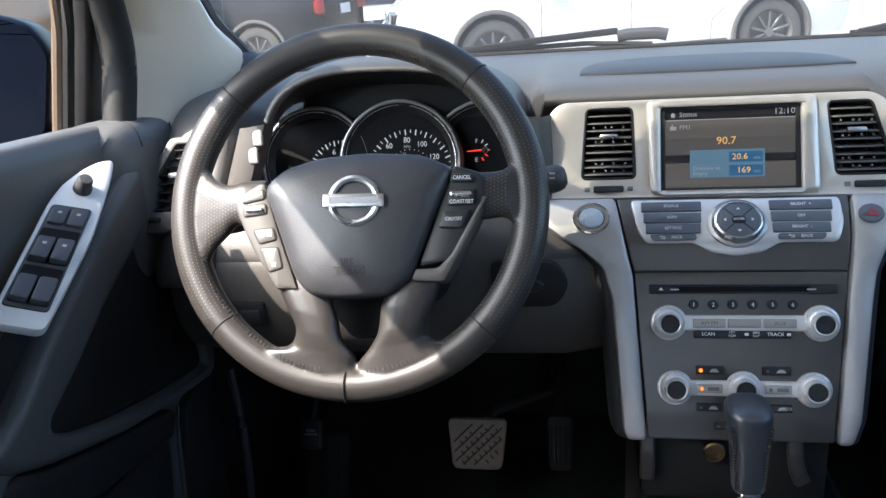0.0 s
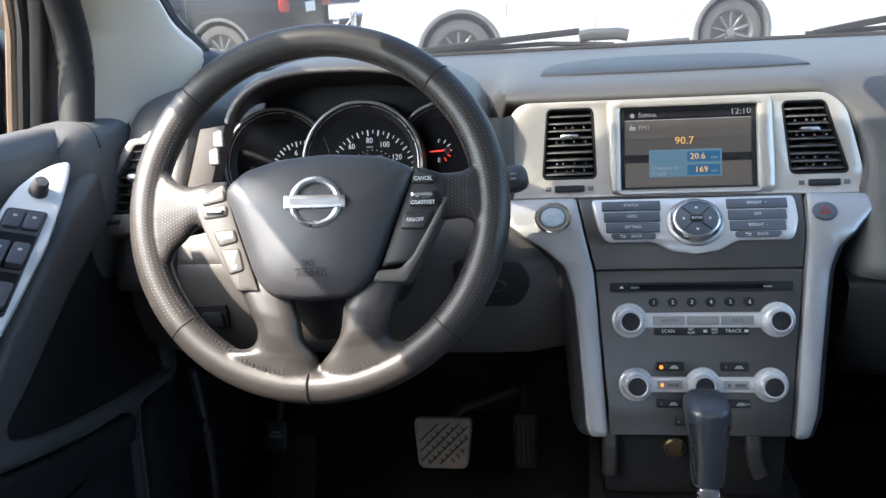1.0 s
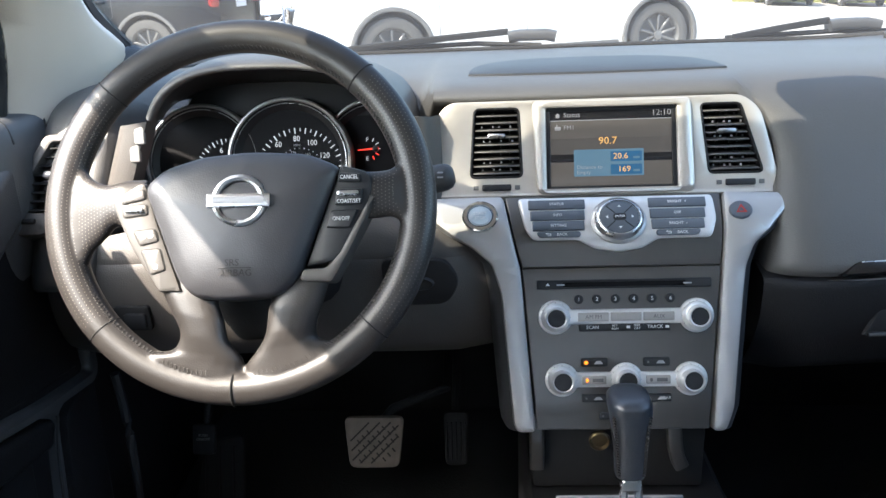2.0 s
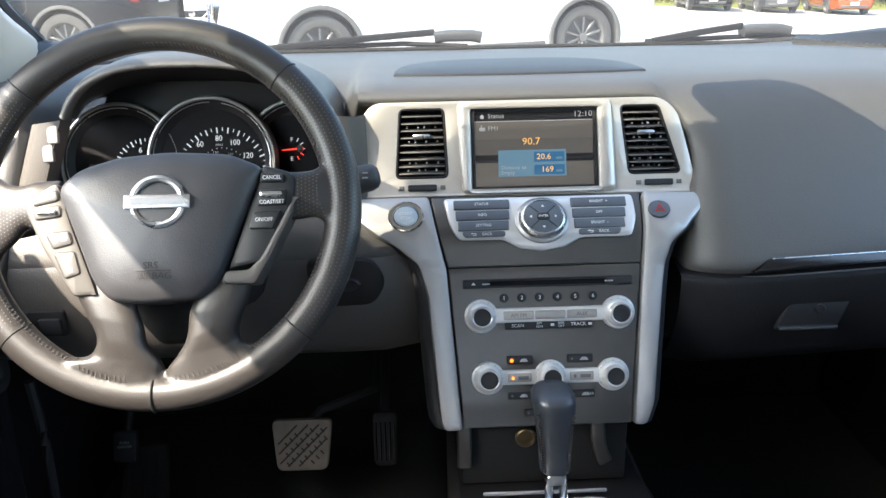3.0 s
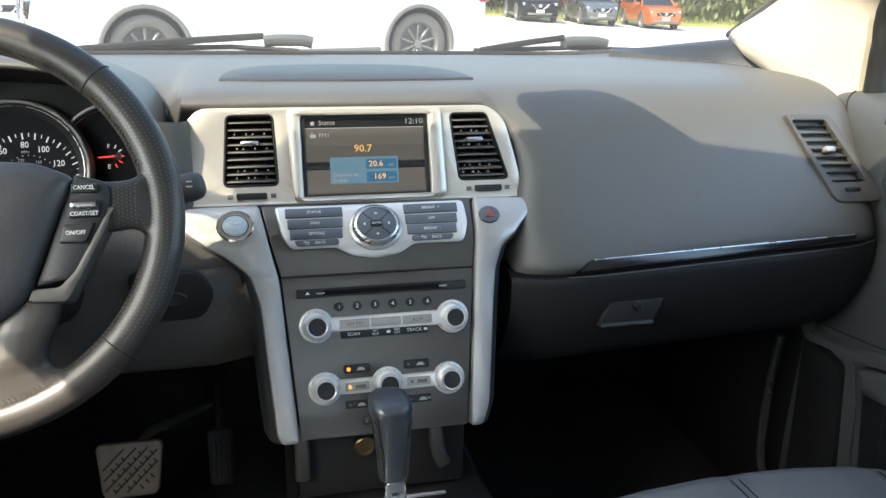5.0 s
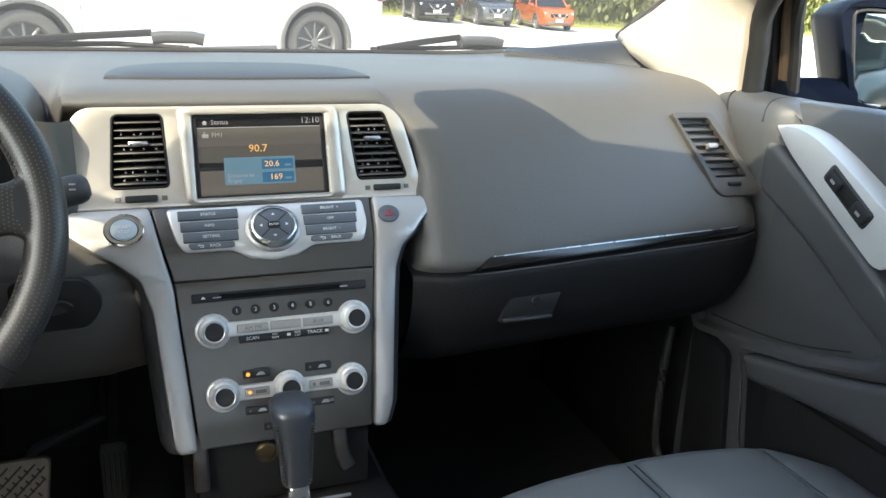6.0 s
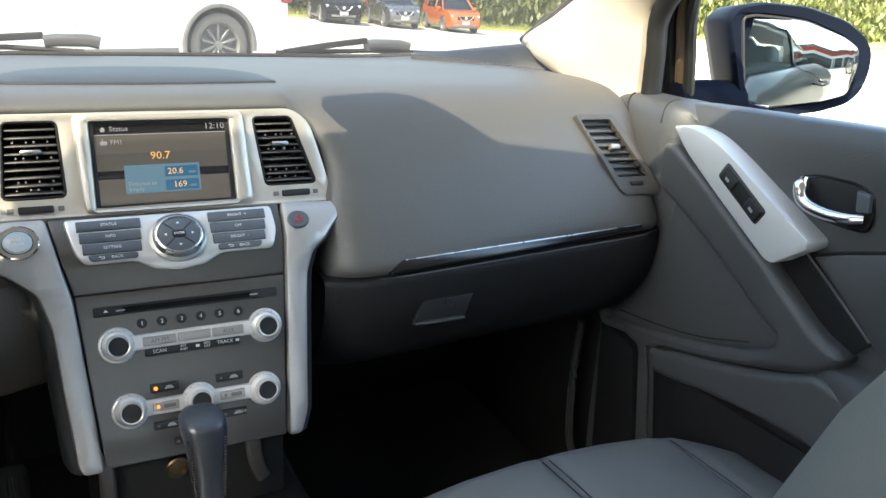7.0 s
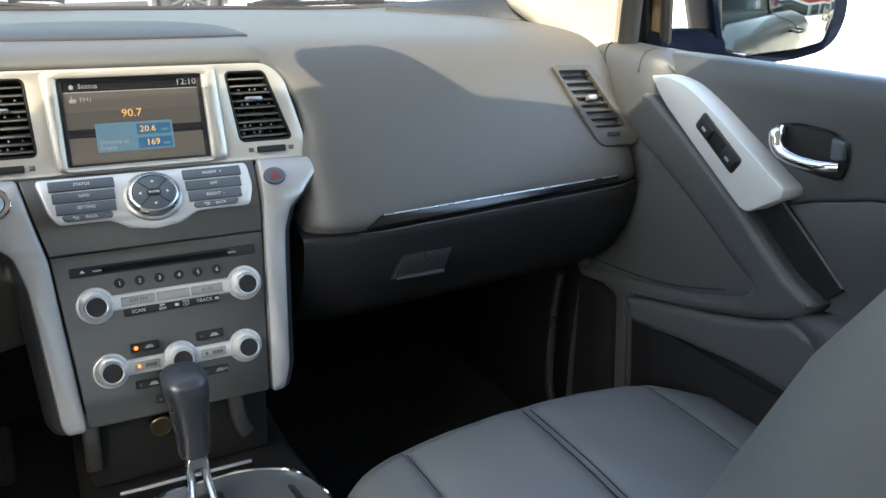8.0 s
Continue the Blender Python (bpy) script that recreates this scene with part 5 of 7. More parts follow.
# ---- console, gear lever, pedals ----
console = thing("centre_tunnel", (0.01, -0.4, 0.38), "black console tunnel with a chrome-edged lid, sky reflection painted grey", "console")
prof = [(-0.115, 0.40), (-0.115, 0.655), (-0.105, 0.668), (0.118, 0.668), (0.128, 0.655), (0.128, 0.40)]
part("body", loft([[(x, y, z + dz) for x, z in prof] for y, dz in ((0.08, 0.0), (-0.06, 0.0), (-0.13, 0.012), (-0.16, 0.02), (-0.60, 0.02), (-0.80, 0.01))], caps=True, closed=True), M["plastic"], console, sharp=45)
shape = rounded([(-0.095, -0.168), (-0.03, -0.146), (0.055, -0.144), (0.105, -0.168), (0.124, -0.21), (0.128, -0.50), (-0.095, -0.50)], 0.03, 6)
lid = part("gear_panel", plate(shape, depth=0.700, bevel=0.004, floor=0.68), M["console_sky_sheen"], console, "glossy gear selector panel, grey from painted sky reflection")
edge = [(x, y, 0.7005) for x, y in inset(ccw(shape), 0.003)]
part("edge", tube(edge, 0.0022, 6, closed=True), M["chrome"], lid, "chrome edge")
part("gate", plate(rounded([(0.084, -0.193), (0.091, -0.195), (0.100, -0.28), (0.090, -0.28)], 0.004), depth=0.7012, bevel=0.0004, floor=0.699), M["rubber"], lid)
part("front_strip", block((0.145, 0.004, 0.004), pose(-0.0075, -0.1200, 0.690), 0.0015), M["dim_ink"], console)
for i in range(9):
    part("tray_dot", block((0.003, 0.003, 0.002), pose(-0.075 + 0.012 * i, -0.036, 0.672), 0.0008, 1), M["dim_ink"], console)
lever = thing("gear_lever", (-0.012, -0.205, 0.70), "black leather gear lever on a polished metal stalk", "gear lever")
rows = []
for z, cx, cy, w, h in ((0.772, -0.011, -0.190, 0.0150, 0.015), (0.79, -0.011, -0.190, 0.0162, 0.018), (0.82, -0.012, -0.192, 0.0175, 0.021), (0.845, -0.014, -0.194, 0.0195, 0.024), (0.862, -0.015, -0.196, 0.0215, 0.027), (0.873, -0.016, -0.197, 0.0215, 0.027), (0.879, -0.016, -0.198, 0.0185, 0.024), (0.882, -0.016, -0.198, 0.011, 0.015), (0.8825, -0.016, -0.198, 0.003, 0.004)):
    rows.append([(cx + w * math.copysign(abs(math.cos(a)) ** 0.7, math.cos(a)), cy + h * math.copysign(abs(math.sin(a)) ** 0.7, math.sin(a)), 0.772 + (z - 0.772) * 0.895) for a in [2 * math.pi * j / 24 for j in range(24)]])
grip = part("grip", loft(rows, closed=True, caps=True), M["knob_leather"], lever, "black stitched leather grip", sharp=70)
for s in (-1, 1):
    bm = bmesh.new()
    for i in range(22):
        z = 0.778 + 0.085 * i / 21
        w = interp(z, [0.772, 0.79, 0.82, 0.845, 0.862, 0.872], [0.0150, 0.0162, 0.0175, 0.0195, 0.0215, 0.0215])
        h = interp(z, [0.772, 0.862, 0.872], [0.015, 0.027, 0.027])
        r = bmesh.ops.create_cube(bm, size=1.0)
        bmesh.ops.transform(bm, matrix=pose(interp(z, [0.772, 0.862], [-0.011, -0.016]) + s * w * 0.82, interp(z, [0.772, 0.862], [-0.190, -0.196]) - h * 0.83, 0.772 + (z - 0.772) * 0.895, 0, 25, 0) @ Matrix.Diagonal((0.0032, 0.002, 0.0016, 1)), verts=r["verts"])
    part("stitching", bm, M["dark_thread"], grip, "dark thread")
part("release_button", block((0.006, 0.014, 0.030), pose(-0.0272, -0.196, 0.812, 0, -7, 0), 0.0025), M["key"], lever, "black release button")
part("stalk", block((0.022, 0.020, 0.024), pose(-0.010, -0.191, 0.766), 0.004), M["chrome"], lever, "polished metal stalk")
for s in (-1, 1):
    rail = curve3([(-0.010 + s * 0.0075, -0.192, 0.760), (-0.009 + s * 0.0078, -0.194, 0.742), (-0.008 + s * 0.010, -0.198, 0.722), (-0.006 + s * 0.0125, -0.203, 0.702)], 3)
    part("stalk_rail", sweep(rail, rect(0, 0, 0.0085, 0.012, 0.003), up=(0, -1, 0)), M["chrome"], lever, "polished metal rail")
part("collar", lathe([(0.0145, 0), (0.0145, 0.006), (0.011, 0.008)], 24, pose(-0.011, -0.190, 0.768)), M["chrome"], lever)
part("foot", plate(rounded([(-0.032, -0.225), (0.018, -0.225), (0.018, -0.175), (-0.032, -0.175)], 0.01), depth=0.706, bevel=0.004, floor=0.699), M["rubber"], lever)


def pedal(name, x, z, w, h, taper, label, grooves, material, y=0.25):
    m = axes((x, y, z), Vector((1, 0, 0)), Vector((0, 0.35, 0.937)), Vector((0, -0.937, 0.35)))
    t = thing(name, (x, y, z), label, "pedal")
    pad = part("pad", plate(rounded([(-w / 2 * taper, -h / 2), (w / 2 * taper, -h / 2), (w / 2, h / 2), (-w / 2, h / 2)], 0.012), depth=0.014, bevel=0.006, m=m), material, t)
    if grooves == "cross":
        # long diagonal ribs with short teeth between them
        lines = [(-0.052, 0.034), (-0.034, 0.016), (-0.016, -0.002), (0.002, -0.020), (0.020, -0.038)]
        for i, (cx, _) in enumerate(lines):
            run = [k / 30 for k in range(-30, 31)]
            inside = [q for q in run if abs(cx + 0.010 + 0.050 * q) < w * 0.44 * (taper + (1 - taper) * (0.5 + 0.06 * q / h)) and abs(0.048 * q) < h * 0.40]
            if len(inside) < 6:
                continue
            q0, q1 = inside[0], inside[-1]
            mid_q, span = (q0 + q1) / 2, (q1 - q0)
            part("tread", block((0.0026, span * 0.069, 0.0030), m @ pose(cx + 0.010 + 0.050 * mid_q, 0.048 * mid_q, 0.0140, 0, 0, -46), 0.0008, 1), M["pedal_base"], pad)
            for k in range(int(span / 0.16)):
                q = q0 + 0.10 + 0.16 * k
                tx, ty = cx + 0.019 + 0.050 * q, 0.048 * q - 0.006
                if abs(tx) < w * 0.40 and abs(ty) < h * 0.38:
                    part("tread", block((0.0026, 0.0085, 0.0030), m @ pose(tx, ty, 0.0140, 0, 0, 40), 0.0008, 1), M["pedal_base"], pad)
    else:
        for i in range(-2, 3):
            part("tread", block((0.003, h * 0.7, 0.003), m @ pose(0.0075 * i, -0.004, 0.0145), 0.001, 1), material, pad)
    bend = 0.12 if grooves == "cross" else 0.0
    part("arm", tube([tuple(m @ Vector((0.01 if bend else 0, 0.030, -0.006))), tuple(m @ Vector((0.03 if bend else 0, 0.052, -0.012))), (x + bend, y + 0.06, z + 0.065), (x + bend, y + 0.20, z + 0.12)], 0.008, 8), M["rubber"], t)
    return t


pedal("brake_pedal", -0.346, 0.529, 0.100, 0.084, 0.82, "brown rubber brake pedal with diagonal tread, sunlight put into its colour", "cross", M["pedal_rubber"])
pedal("accelerator_pedal", -0.210, 0.532, 0.042, 0.09, 0.9, "black ribbed accelerator pedal", "ribs", M["rubber"], 0.255)
pb = thing("parking_brake_pedal", (-0.632, 0.25, 0.537), "black foot parking brake pedal with white print", "pedal")
pm = axes((-0.632, 0.25, 0.537), Vector((1, 0, 0)), Vector((0, 0.35, 0.937)), Vector((0, -0.937, 0.35)))
pp = part("pad", plate(rect(0, 0, 0.038, 0.05, 0.005), depth=0.012, bevel=0.004, m=pm), M["key"], pb)
letters("pad_writing", "PUSH\nON/OFF", 0.0065, pm @ pose(0, 0.004, 0.0123), M["dim_ink"], pp)
part("arm", tube([tuple(pm @ Vector((0.0, 0.02, -0.004))), (-0.625, 0.34, 0.66), (-0.62, 0.42, 0.78)], 0.007, 8), M["plastic"], pb)
rest = thing("foot_rest", (-0.62, 0.27, 0.45), "black ribbed foot rest beside the pedals", "foot rest")
fm = axes((-0.625, 0.26, 0.435), Vector((1, 0, 0)), Vector((0, 0.35, 0.937)), Vector((0, -0.937, 0.35)))
fr = part("pad", plate(rounded([(-0.05, -0.10), (0.045, -0.10), (0.048, 0.09), (-0.02, 0.08)], 0.012), depth=0.012, bevel=0.005, m=fm), M["rubber"], rest)
for i in range(3):
    part("rib", block((0.004, 0.16, 0.004), fm @ pose(-0.018 + 0.024 * i, -0.008, 0.0125), 0.0015, 1), M["rubber"], fr)

# ---- doors ----
def door(s):
    name = "passenger_door" if s > 0 else "driver_door"
    x0 = 0.690 if s > 0 else -0.716
    t = thing(name, (x0 + s * 0.02, -0.45, 0.40), "dark grey padded car door panel with silver switch plate and chrome handle" if s > 0 else "dark grey padded driver door panel with silver window switch plate", "car door", "front doors")
    dm = Matrix(((0, 0, -s, x0), (1, 0, 0, 0), (0, 1, 0, 0), (0, 0, 0, 1)))

    def flat(name, outline, mat, depth, bevel, floor=-0.01, holes=(), parent=t, label=""):
        return part(name, plate(outline, holes, depth, bevel, floor=floor, m=dm), M[mat], parent, label)

    rows = []
    for k in range(15):
        y = 0.095 - 1.125 * k / 14
        lift = 0.055 * min(0.4, max(0, -y)) - 0.012 * max(0, y + 0.02) / 0.07
        e = max(0, (y + 0.0) / 0.095)
        sec = [(-0.075, 1.085), (-0.068, 1.118), (-0.045, 1.127), (-0.016, 1.129), (-0.003, 1.120), (0.004, 1.095), (0.003, 1.03), (-0.002, 0.94), (0.0, 0.84), (0.004, 0.72), (0.006, 0.55), (-0.005, 0.42), (-0.05, 0.40)]
        rows.append([(x0 - s * (w - 0.012 * e * e), y, z + lift * (1 if z > 0.9 else 0)) for w, z in sec])
    smooth = [curve3(r, 3) for r in rows]
    part("panel", loft(smooth), M["door_vinyl"], t, "dark grey grained door panel", sharp=70)
    # padded band that sweeps down from the dashboard to the armrest, open in the middle
    band = rounded([(0.050, 1.085), (0.000, 1.100), (-0.030, 1.088), (-0.110, 1.048), (-0.2464, 0.9650), (-0.3300, 0.9060), (-0.3805, 0.8900), (-0.3477, 0.8603), (-0.293, 0.8355), (-0.1704, 0.7959), (-0.066, 0.7735), (0.055, 0.757), (0.075, 0.95)], 0.02, 4)
    hole = rounded([(0.030, 1.030), (-0.0452, 1.0035), (-0.1409, 0.9572), (-0.2358, 0.8991), (-0.2794, 0.8764), (-0.2748, 0.8621), (-0.2482, 0.8457), (-0.1764, 0.8203), (-0.0691, 0.7936), (0.045, 0.775)], [0.02, 0.03, 0.03, 0.03, 0.014, 0.012, 0.02, 0.03, 0.03, 0.01], 4)
    flat("sweep_band", band, "door_vinyl", 0.030, 0.014, -0.005, [hole], label="padded band sweeping down to the armrest")
    # same vinyl on both doors; the driver's is darkened to paint its shade
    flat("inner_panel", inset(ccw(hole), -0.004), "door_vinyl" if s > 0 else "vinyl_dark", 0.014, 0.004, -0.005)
    part("inner_seam", tube(curve3([tuple(dm @ Vector((y, z, 0.0145))) for y, z in ((0.03, 0.790), (-0.0691, 0.8030), (-0.1500, 0.8200), (-0.2300, 0.8480))], 4), 0.0010, 5), M["rubber"], t)
    # shoulder that meets the dashboard
    rows = []
    for k in range(13):
        y = 0.092 - 0.172 * k / 12
        e = 1 - 0.10 * (1 - min(1, k / 2)) ** 2 - 1.0 * max(0, (k - 8.0) / 4) ** 2
        lift = 0.055 * max(0, -y)
        rows.append([(x0 - s * (w * e - 0.006 * (1 - e) if w > 0 else w), y, z + lift - (1 - e) * (0.006 if w < -0.02 else 0.034)) for w, z in ((-0.075, 1.05), (-0.072, 1.110), (-0.040, 1.1285), (0.000, 1.1295), (0.020, 1.121), (0.030, 1.10), (0.034, 1.07), (0.032, 1.00), (0.016, 0.94))])
    sh = part("shoulder", loft([curve3(r, 3) for r in rows]), M["door_vinyl"], t, sharp=70)
    for y0, fall in ((0.066, 0.62), (-0.018, 0.25)):
        part("seam", tube(curve3([(x0 - s * w, y0 - fall * (1.1295 - z), z + (0.0002 if w < 0.01 else 0)) for w, z in ((-0.040, 1.1285), (0.000, 1.1295), (0.020, 1.121), (0.030, 1.10), (0.034, 1.07), (0.033, 1.03), (0.031, 1.00))[:7 if fall > 0.3 else 4]], 3), 0.0016, 6), M["rubber"], sh)
    # silver switch plate
    if s > 0:
        sp = rounded([(-0.058, 1.1022), (-0.0886, 1.1055), (-0.1234, 1.101), (-0.1655, 1.0837), (-0.3041, 1.0105), (-0.3037, 1.001), (-0.2594, 0.9693), (-0.2464, 0.9709), (-0.1644, 1.022), (-0.0866, 1.073)], [0.006, 0.014, 0.02, 0.03, 0.004, 0.004, 0.005, 0.005, 0.04, 0.03])
        plate_ob = flat("switch_plate", sp, "door_plate", 0.036, 0.0018, -0.004, label="silver painted switch plate")
    else:
        # the driver's plate is tipped up, along the slope of the armrest
        tip = Matrix(((0, 0.788, 0.6157, x0 + 0.046), (-0.9047, 0.2623, -0.3357, -0.21), (-0.426, -0.557, 0.7129, 1.045), (0, 0, 0, 1)))
        sp = rounded([(-0.1235, -0.0095), (-0.100, -0.002), (-0.0635, 0.0054), (-0.0126, 0.0138), (0.048, 0.0175), (0.108, 0.0204), (0.121, -0.0258), (0.089, -0.0295), (0.0225, -0.0355), (-0.0305, -0.0405), (-0.060, -0.0394), (-0.090, -0.0318), (-0.111, -0.022)], 0.009)
        plate_ob = part("switch_plate", plate(ccw(sp), depth=0.0, bevel=0.004, floor=-0.012, m=tip), M["door_plate"], t, "silver painted switch plate")

    def key_at(y, z, w, h, ang, mat="key", depth=0.042, bevel=0.003, name="switch", parent=plate_ob, floor=0.030):
        bm = plate(rect(0, 0, w, h, min(w, h) * 0.18, 2), depth=depth, bevel=bevel, floor=floor, m=dm @ pose(y, z, 0, 0, 0, ang))
        return part(name, bm, M[mat], parent)

    slope = 32.5
    if s > 0:
        b = key_at(-0.1955, 1.0413, 0.086, 0.025, slope, "pocket", 0.0378, 0.0015, "switch_bezel")
        # flat black patch paints the shade of the well
        key_at(-0.1955, 1.0413, 0.078, 0.0195, slope, "rubber", 0.0384, 0.001, "switch_well_shade", b, 0.037)
        for y, z in ((-0.1738, 1.0540), (-0.2185, 1.0265)):
            k = key_at(y, z, 0.027, 0.0185, slope)
            part("switch_mark", plate(rect(0, 0, 0.008, 0.004, 0.001, 2), depth=0.0424, bevel=0.0002, floor=0.041, m=dm @ pose(y, z, 0, 0, 0, slope)), M["dim_ink"], k)
    else:
        corners = [Vector(c) for c in ((-0.0292, -0.036), (-0.0437, -0.0002), (0.0894, 0.0146), (0.1001, -0.0242))]

        def spot(u, v):
            return tuple(corners[0].lerp(corners[1], u).lerp(corners[3].lerp(corners[2], u), v))

        def patch(name, u0, u1, v0, v1, mat, depth, parent, floor=0.030, r=0.003):
            outline = rounded([spot(u0, v0), spot(u1, v0), spot(u1, v1), spot(u0, v1)], r, 3)
            return part(name, plate(ccw(outline), depth=depth - 0.036, bevel=0.002, floor=floor - 0.036, m=tip), M[mat], parent)

        b = patch("switch_bezel", 0, 1, 0, 1, "pocket", 0.0385, plate_ob, r=0.005)
        # flat black patches put the shade of the switch wells into colour
        for v0, v1 in ((0.25, 0.60), (0.62, 0.97)):
            patch("switch_well_shade", 0.04, 0.97, v0, v1, "dial_face", 0.0392, b, 0.036)
        for v0, v1, d in ((0.04, 0.215, 0.042), (0.375, 0.585, 0.047), (0.745, 0.96, 0.047)):
            for u0, u1 in ((0.08, 0.48), (0.53, 0.93)):
                k = patch("switch", u0, u1, v0, v1, "window_key", d, b)
                if v0 < 0.7:
                    mu, mv = (u0 + u1) / 2, v0 + (v1 - v0) * 0.35
                    patch("switch_mark", mu - 0.06, mu + 0.06, mv - 0.015, mv + 0.015, "dim_ink", d + 0.0003, k, d - 0.001, 0.001)
        kn = part("mirror_knob", lathe([(0.0095, 0.034), (0.0092, 0.040), (0.0075, 0.043), (0.0078, 0.049), (0.0062, 0.052), (0, 0.0525)], 28, tip @ pose(-0.064, -0.020, -0.034)), M["pocket"], plate_ob, "black mirror control knob")
    # pull cup below the plate: flat dark piece, the recess's shade in its colour
    flat("pull_cup", rounded([(-0.2334, 0.957), (-0.2826, 0.9957), (-0.3954, 0.9195), (-0.3656, 0.8886), (-0.3287, 0.8912)], 0.006), "vinyl_dark", 0.0065, 0.002, label="flat grab recess with its shade put into the colour")
    crease = [(-0.2947, 0.9872), (-0.3313, 1.0024), (-0.3726, 1.0162), (-0.416, 1.0287), (-0.60, 1.060), (-1.0, 1.085)]
    part("seam_upper", tube(curve3([tuple(dm @ Vector((y, z + 0.001, 0.0075))) for y, z in crease], 4), 0.0022, 6), M["rubber"], t)
    flat("insert", ccw(rounded(crease + [(-1.0, 0.90), (-0.42, 0.900), (-0.3887, 0.9150)], 0.006)), "door_vinyl", 0.012, 0.005, label="leather door insert")
    part("insert_edge", tube(curve3([tuple(dm @ Vector((y, z, 0.0105))) for y, z in ((-0.2800, 0.9940), (-0.3386, 0.9530), (-0.3884, 0.9165))], 4), 0.0018, 6), M["door_vinyl"], t)
    # armrest
    rows = []
    for k in range(19):
        y = -0.275 - 0.74 * k / 18
        e = 0.05 + 0.95 * math.sin(min(1, k / 7) * math.pi / 2) ** 1.3
        rows.append([(x0 - s * w * e, y, 0.85 + (z - 0.85) * (0.25 + 0.75 * e)) for w, z in ((-0.01, 0.896), (0.035, 0.895), (0.062, 0.883), (0.072, 0.862), (0.066, 0.835), (0.03, 0.805), (-0.01, 0.79))])
    arm = part("armrest", loft(rows, caps=True), M["door_vinyl"], t, "padded leather armrest", sharp=70)
    for dy in (0.0, -0.008):
        part("seam", tube([(x0 - s * w, -0.44 + dy, z + 0.0005) for w, z in ((0.006, 0.8962), (0.024, 0.8955), (0.044, 0.885), (0.050, 0.868))], 0.0011, 5), M["rubber"], arm)
    # lower pocket, near-black: the shade low on the door is in the colour
    flat("pocket_front", rounded([(-0.062, 0.752), (-0.30, 0.790), (-0.9, 0.80), (-0.9, 0.48), (-0.105, 0.48), (-0.086, 0.62)], 0.01), "vinyl_dark", 0.016, 0.004, label="map pocket with its shade in a near-black colour")
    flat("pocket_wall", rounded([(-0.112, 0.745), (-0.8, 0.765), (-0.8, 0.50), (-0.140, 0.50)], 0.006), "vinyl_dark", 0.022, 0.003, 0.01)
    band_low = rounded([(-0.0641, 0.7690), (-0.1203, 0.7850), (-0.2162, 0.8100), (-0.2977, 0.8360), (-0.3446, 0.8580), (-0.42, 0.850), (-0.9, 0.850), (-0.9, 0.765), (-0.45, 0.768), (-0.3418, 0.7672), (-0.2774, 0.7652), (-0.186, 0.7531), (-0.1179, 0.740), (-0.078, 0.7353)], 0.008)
    # driver's rim darkened too: lower-door shade put into the vinyl colour
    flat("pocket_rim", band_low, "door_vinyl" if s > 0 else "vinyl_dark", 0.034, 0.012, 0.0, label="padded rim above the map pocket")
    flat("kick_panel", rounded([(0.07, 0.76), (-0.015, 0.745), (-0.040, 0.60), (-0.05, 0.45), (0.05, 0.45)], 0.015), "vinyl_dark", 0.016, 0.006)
    part("sill_trim", tube(curve3([(x0 - s * 0.028, 0.102, 0.74), (x0 - s * 0.030, 0.106, 0.66), (x0 - s * 0.030, 0.104, 0.57), (x0 - s * 0.030, 0.095, 0.515), (x0 - s * 0.030, 0.070, 0.490), (x0 - s * 0.030, 0.03, 0.47)], 4), 0.007, 8), M["pocket"], t)
    part("pocket_edge", tube(curve3([(x0 - s * 0.030, -0.058, 0.768), (x0 - s * 0.030, -0.070, 0.735), (x0 - s * 0.030, -0.0773, 0.7027), (x0 - s * 0.030, -0.0882, 0.6336), (x0 - s * 0.030, -0.105, 0.622)], 4), 0.0022, 6), M["pocket"], t)
    # inside handle
    cx, cz = -0.302, 1.057
    hm = dm @ pose(cx if s > 0 else cx - 0.06, cz, 0)
    cup_line = rounded([(0.0547, -0.0013), (0.0517, 0.0165), (0.0203, 0.0251), (-0.0259, 0.0265), (-0.0477, 0.0206), (-0.0541, -0.0006), (-0.0506, -0.0228), (-0.0225, -0.0249), (0.0176, -0.0236), (0.0468, -0.0136)], 0.008, 4)
    cup = part("handle_cup", plate(ccw(cup_line), [], depth=0.006, bevel=0.002, floor=-0.004, m=hm), M["plastic"], t, "black door handle cup")
    lever_path = [tuple(hm @ Vector(p)) for p in curve3([(0.038, 0.0190, 0.010), (0.0375, 0.0080, 0.016), (0.0320, -0.0035, 0.018), (0.0190, -0.0100, 0.019), (-0.0035, -0.0126, 0.019), (-0.030, -0.0112, 0.017), (-0.047, -0.0085, 0.010)], 5)]
    part("handle", tube(lever_path, 0.0085, 12, up=(s, 0, 0), scale=list(np.interp(np.linspace(0, 1, len(lever_path)), [0, 0.12, 0.35, 0.75, 1], [0.75, 1.15, 1.0, 0.85, 0.7]))), M["chrome"], cup, "chrome inside door handle")
    part("lock_tab", plate(ccw(rounded([(-0.0316, 0.0217), (-0.0500, 0.0205), (-0.0515, 0.0001), (-0.0349, -0.0026)], 0.003)), depth=0.013, bevel=0.003, m=hm), M["wing_key"], cup)
    part("handle_rim", tube([tuple(hm @ Vector((x, y, 0.005))) for x, y in cup_line], 0.0022, 6, closed=True, up=(s, 0, 0)), M["gloss_black"], cup)
    # window frame and pane
    lean = lambda z: 0.075 - (z - 1.13) * 0.30
    fy = 0.082 if s > 0 else 0.058
    half = 0.021 if s > 0 else 0.030
    rear = [(0.083, 1.05), (0.0687, 1.126), (0.0563, 1.19), (0.0442, 1.255), (0.010, 1.305)] if s > 0 else [(0.022, 1.05), (0.0152, 1.116), (0.0059, 1.2065), (-0.0005, 1.258), (-0.020, 1.305)]
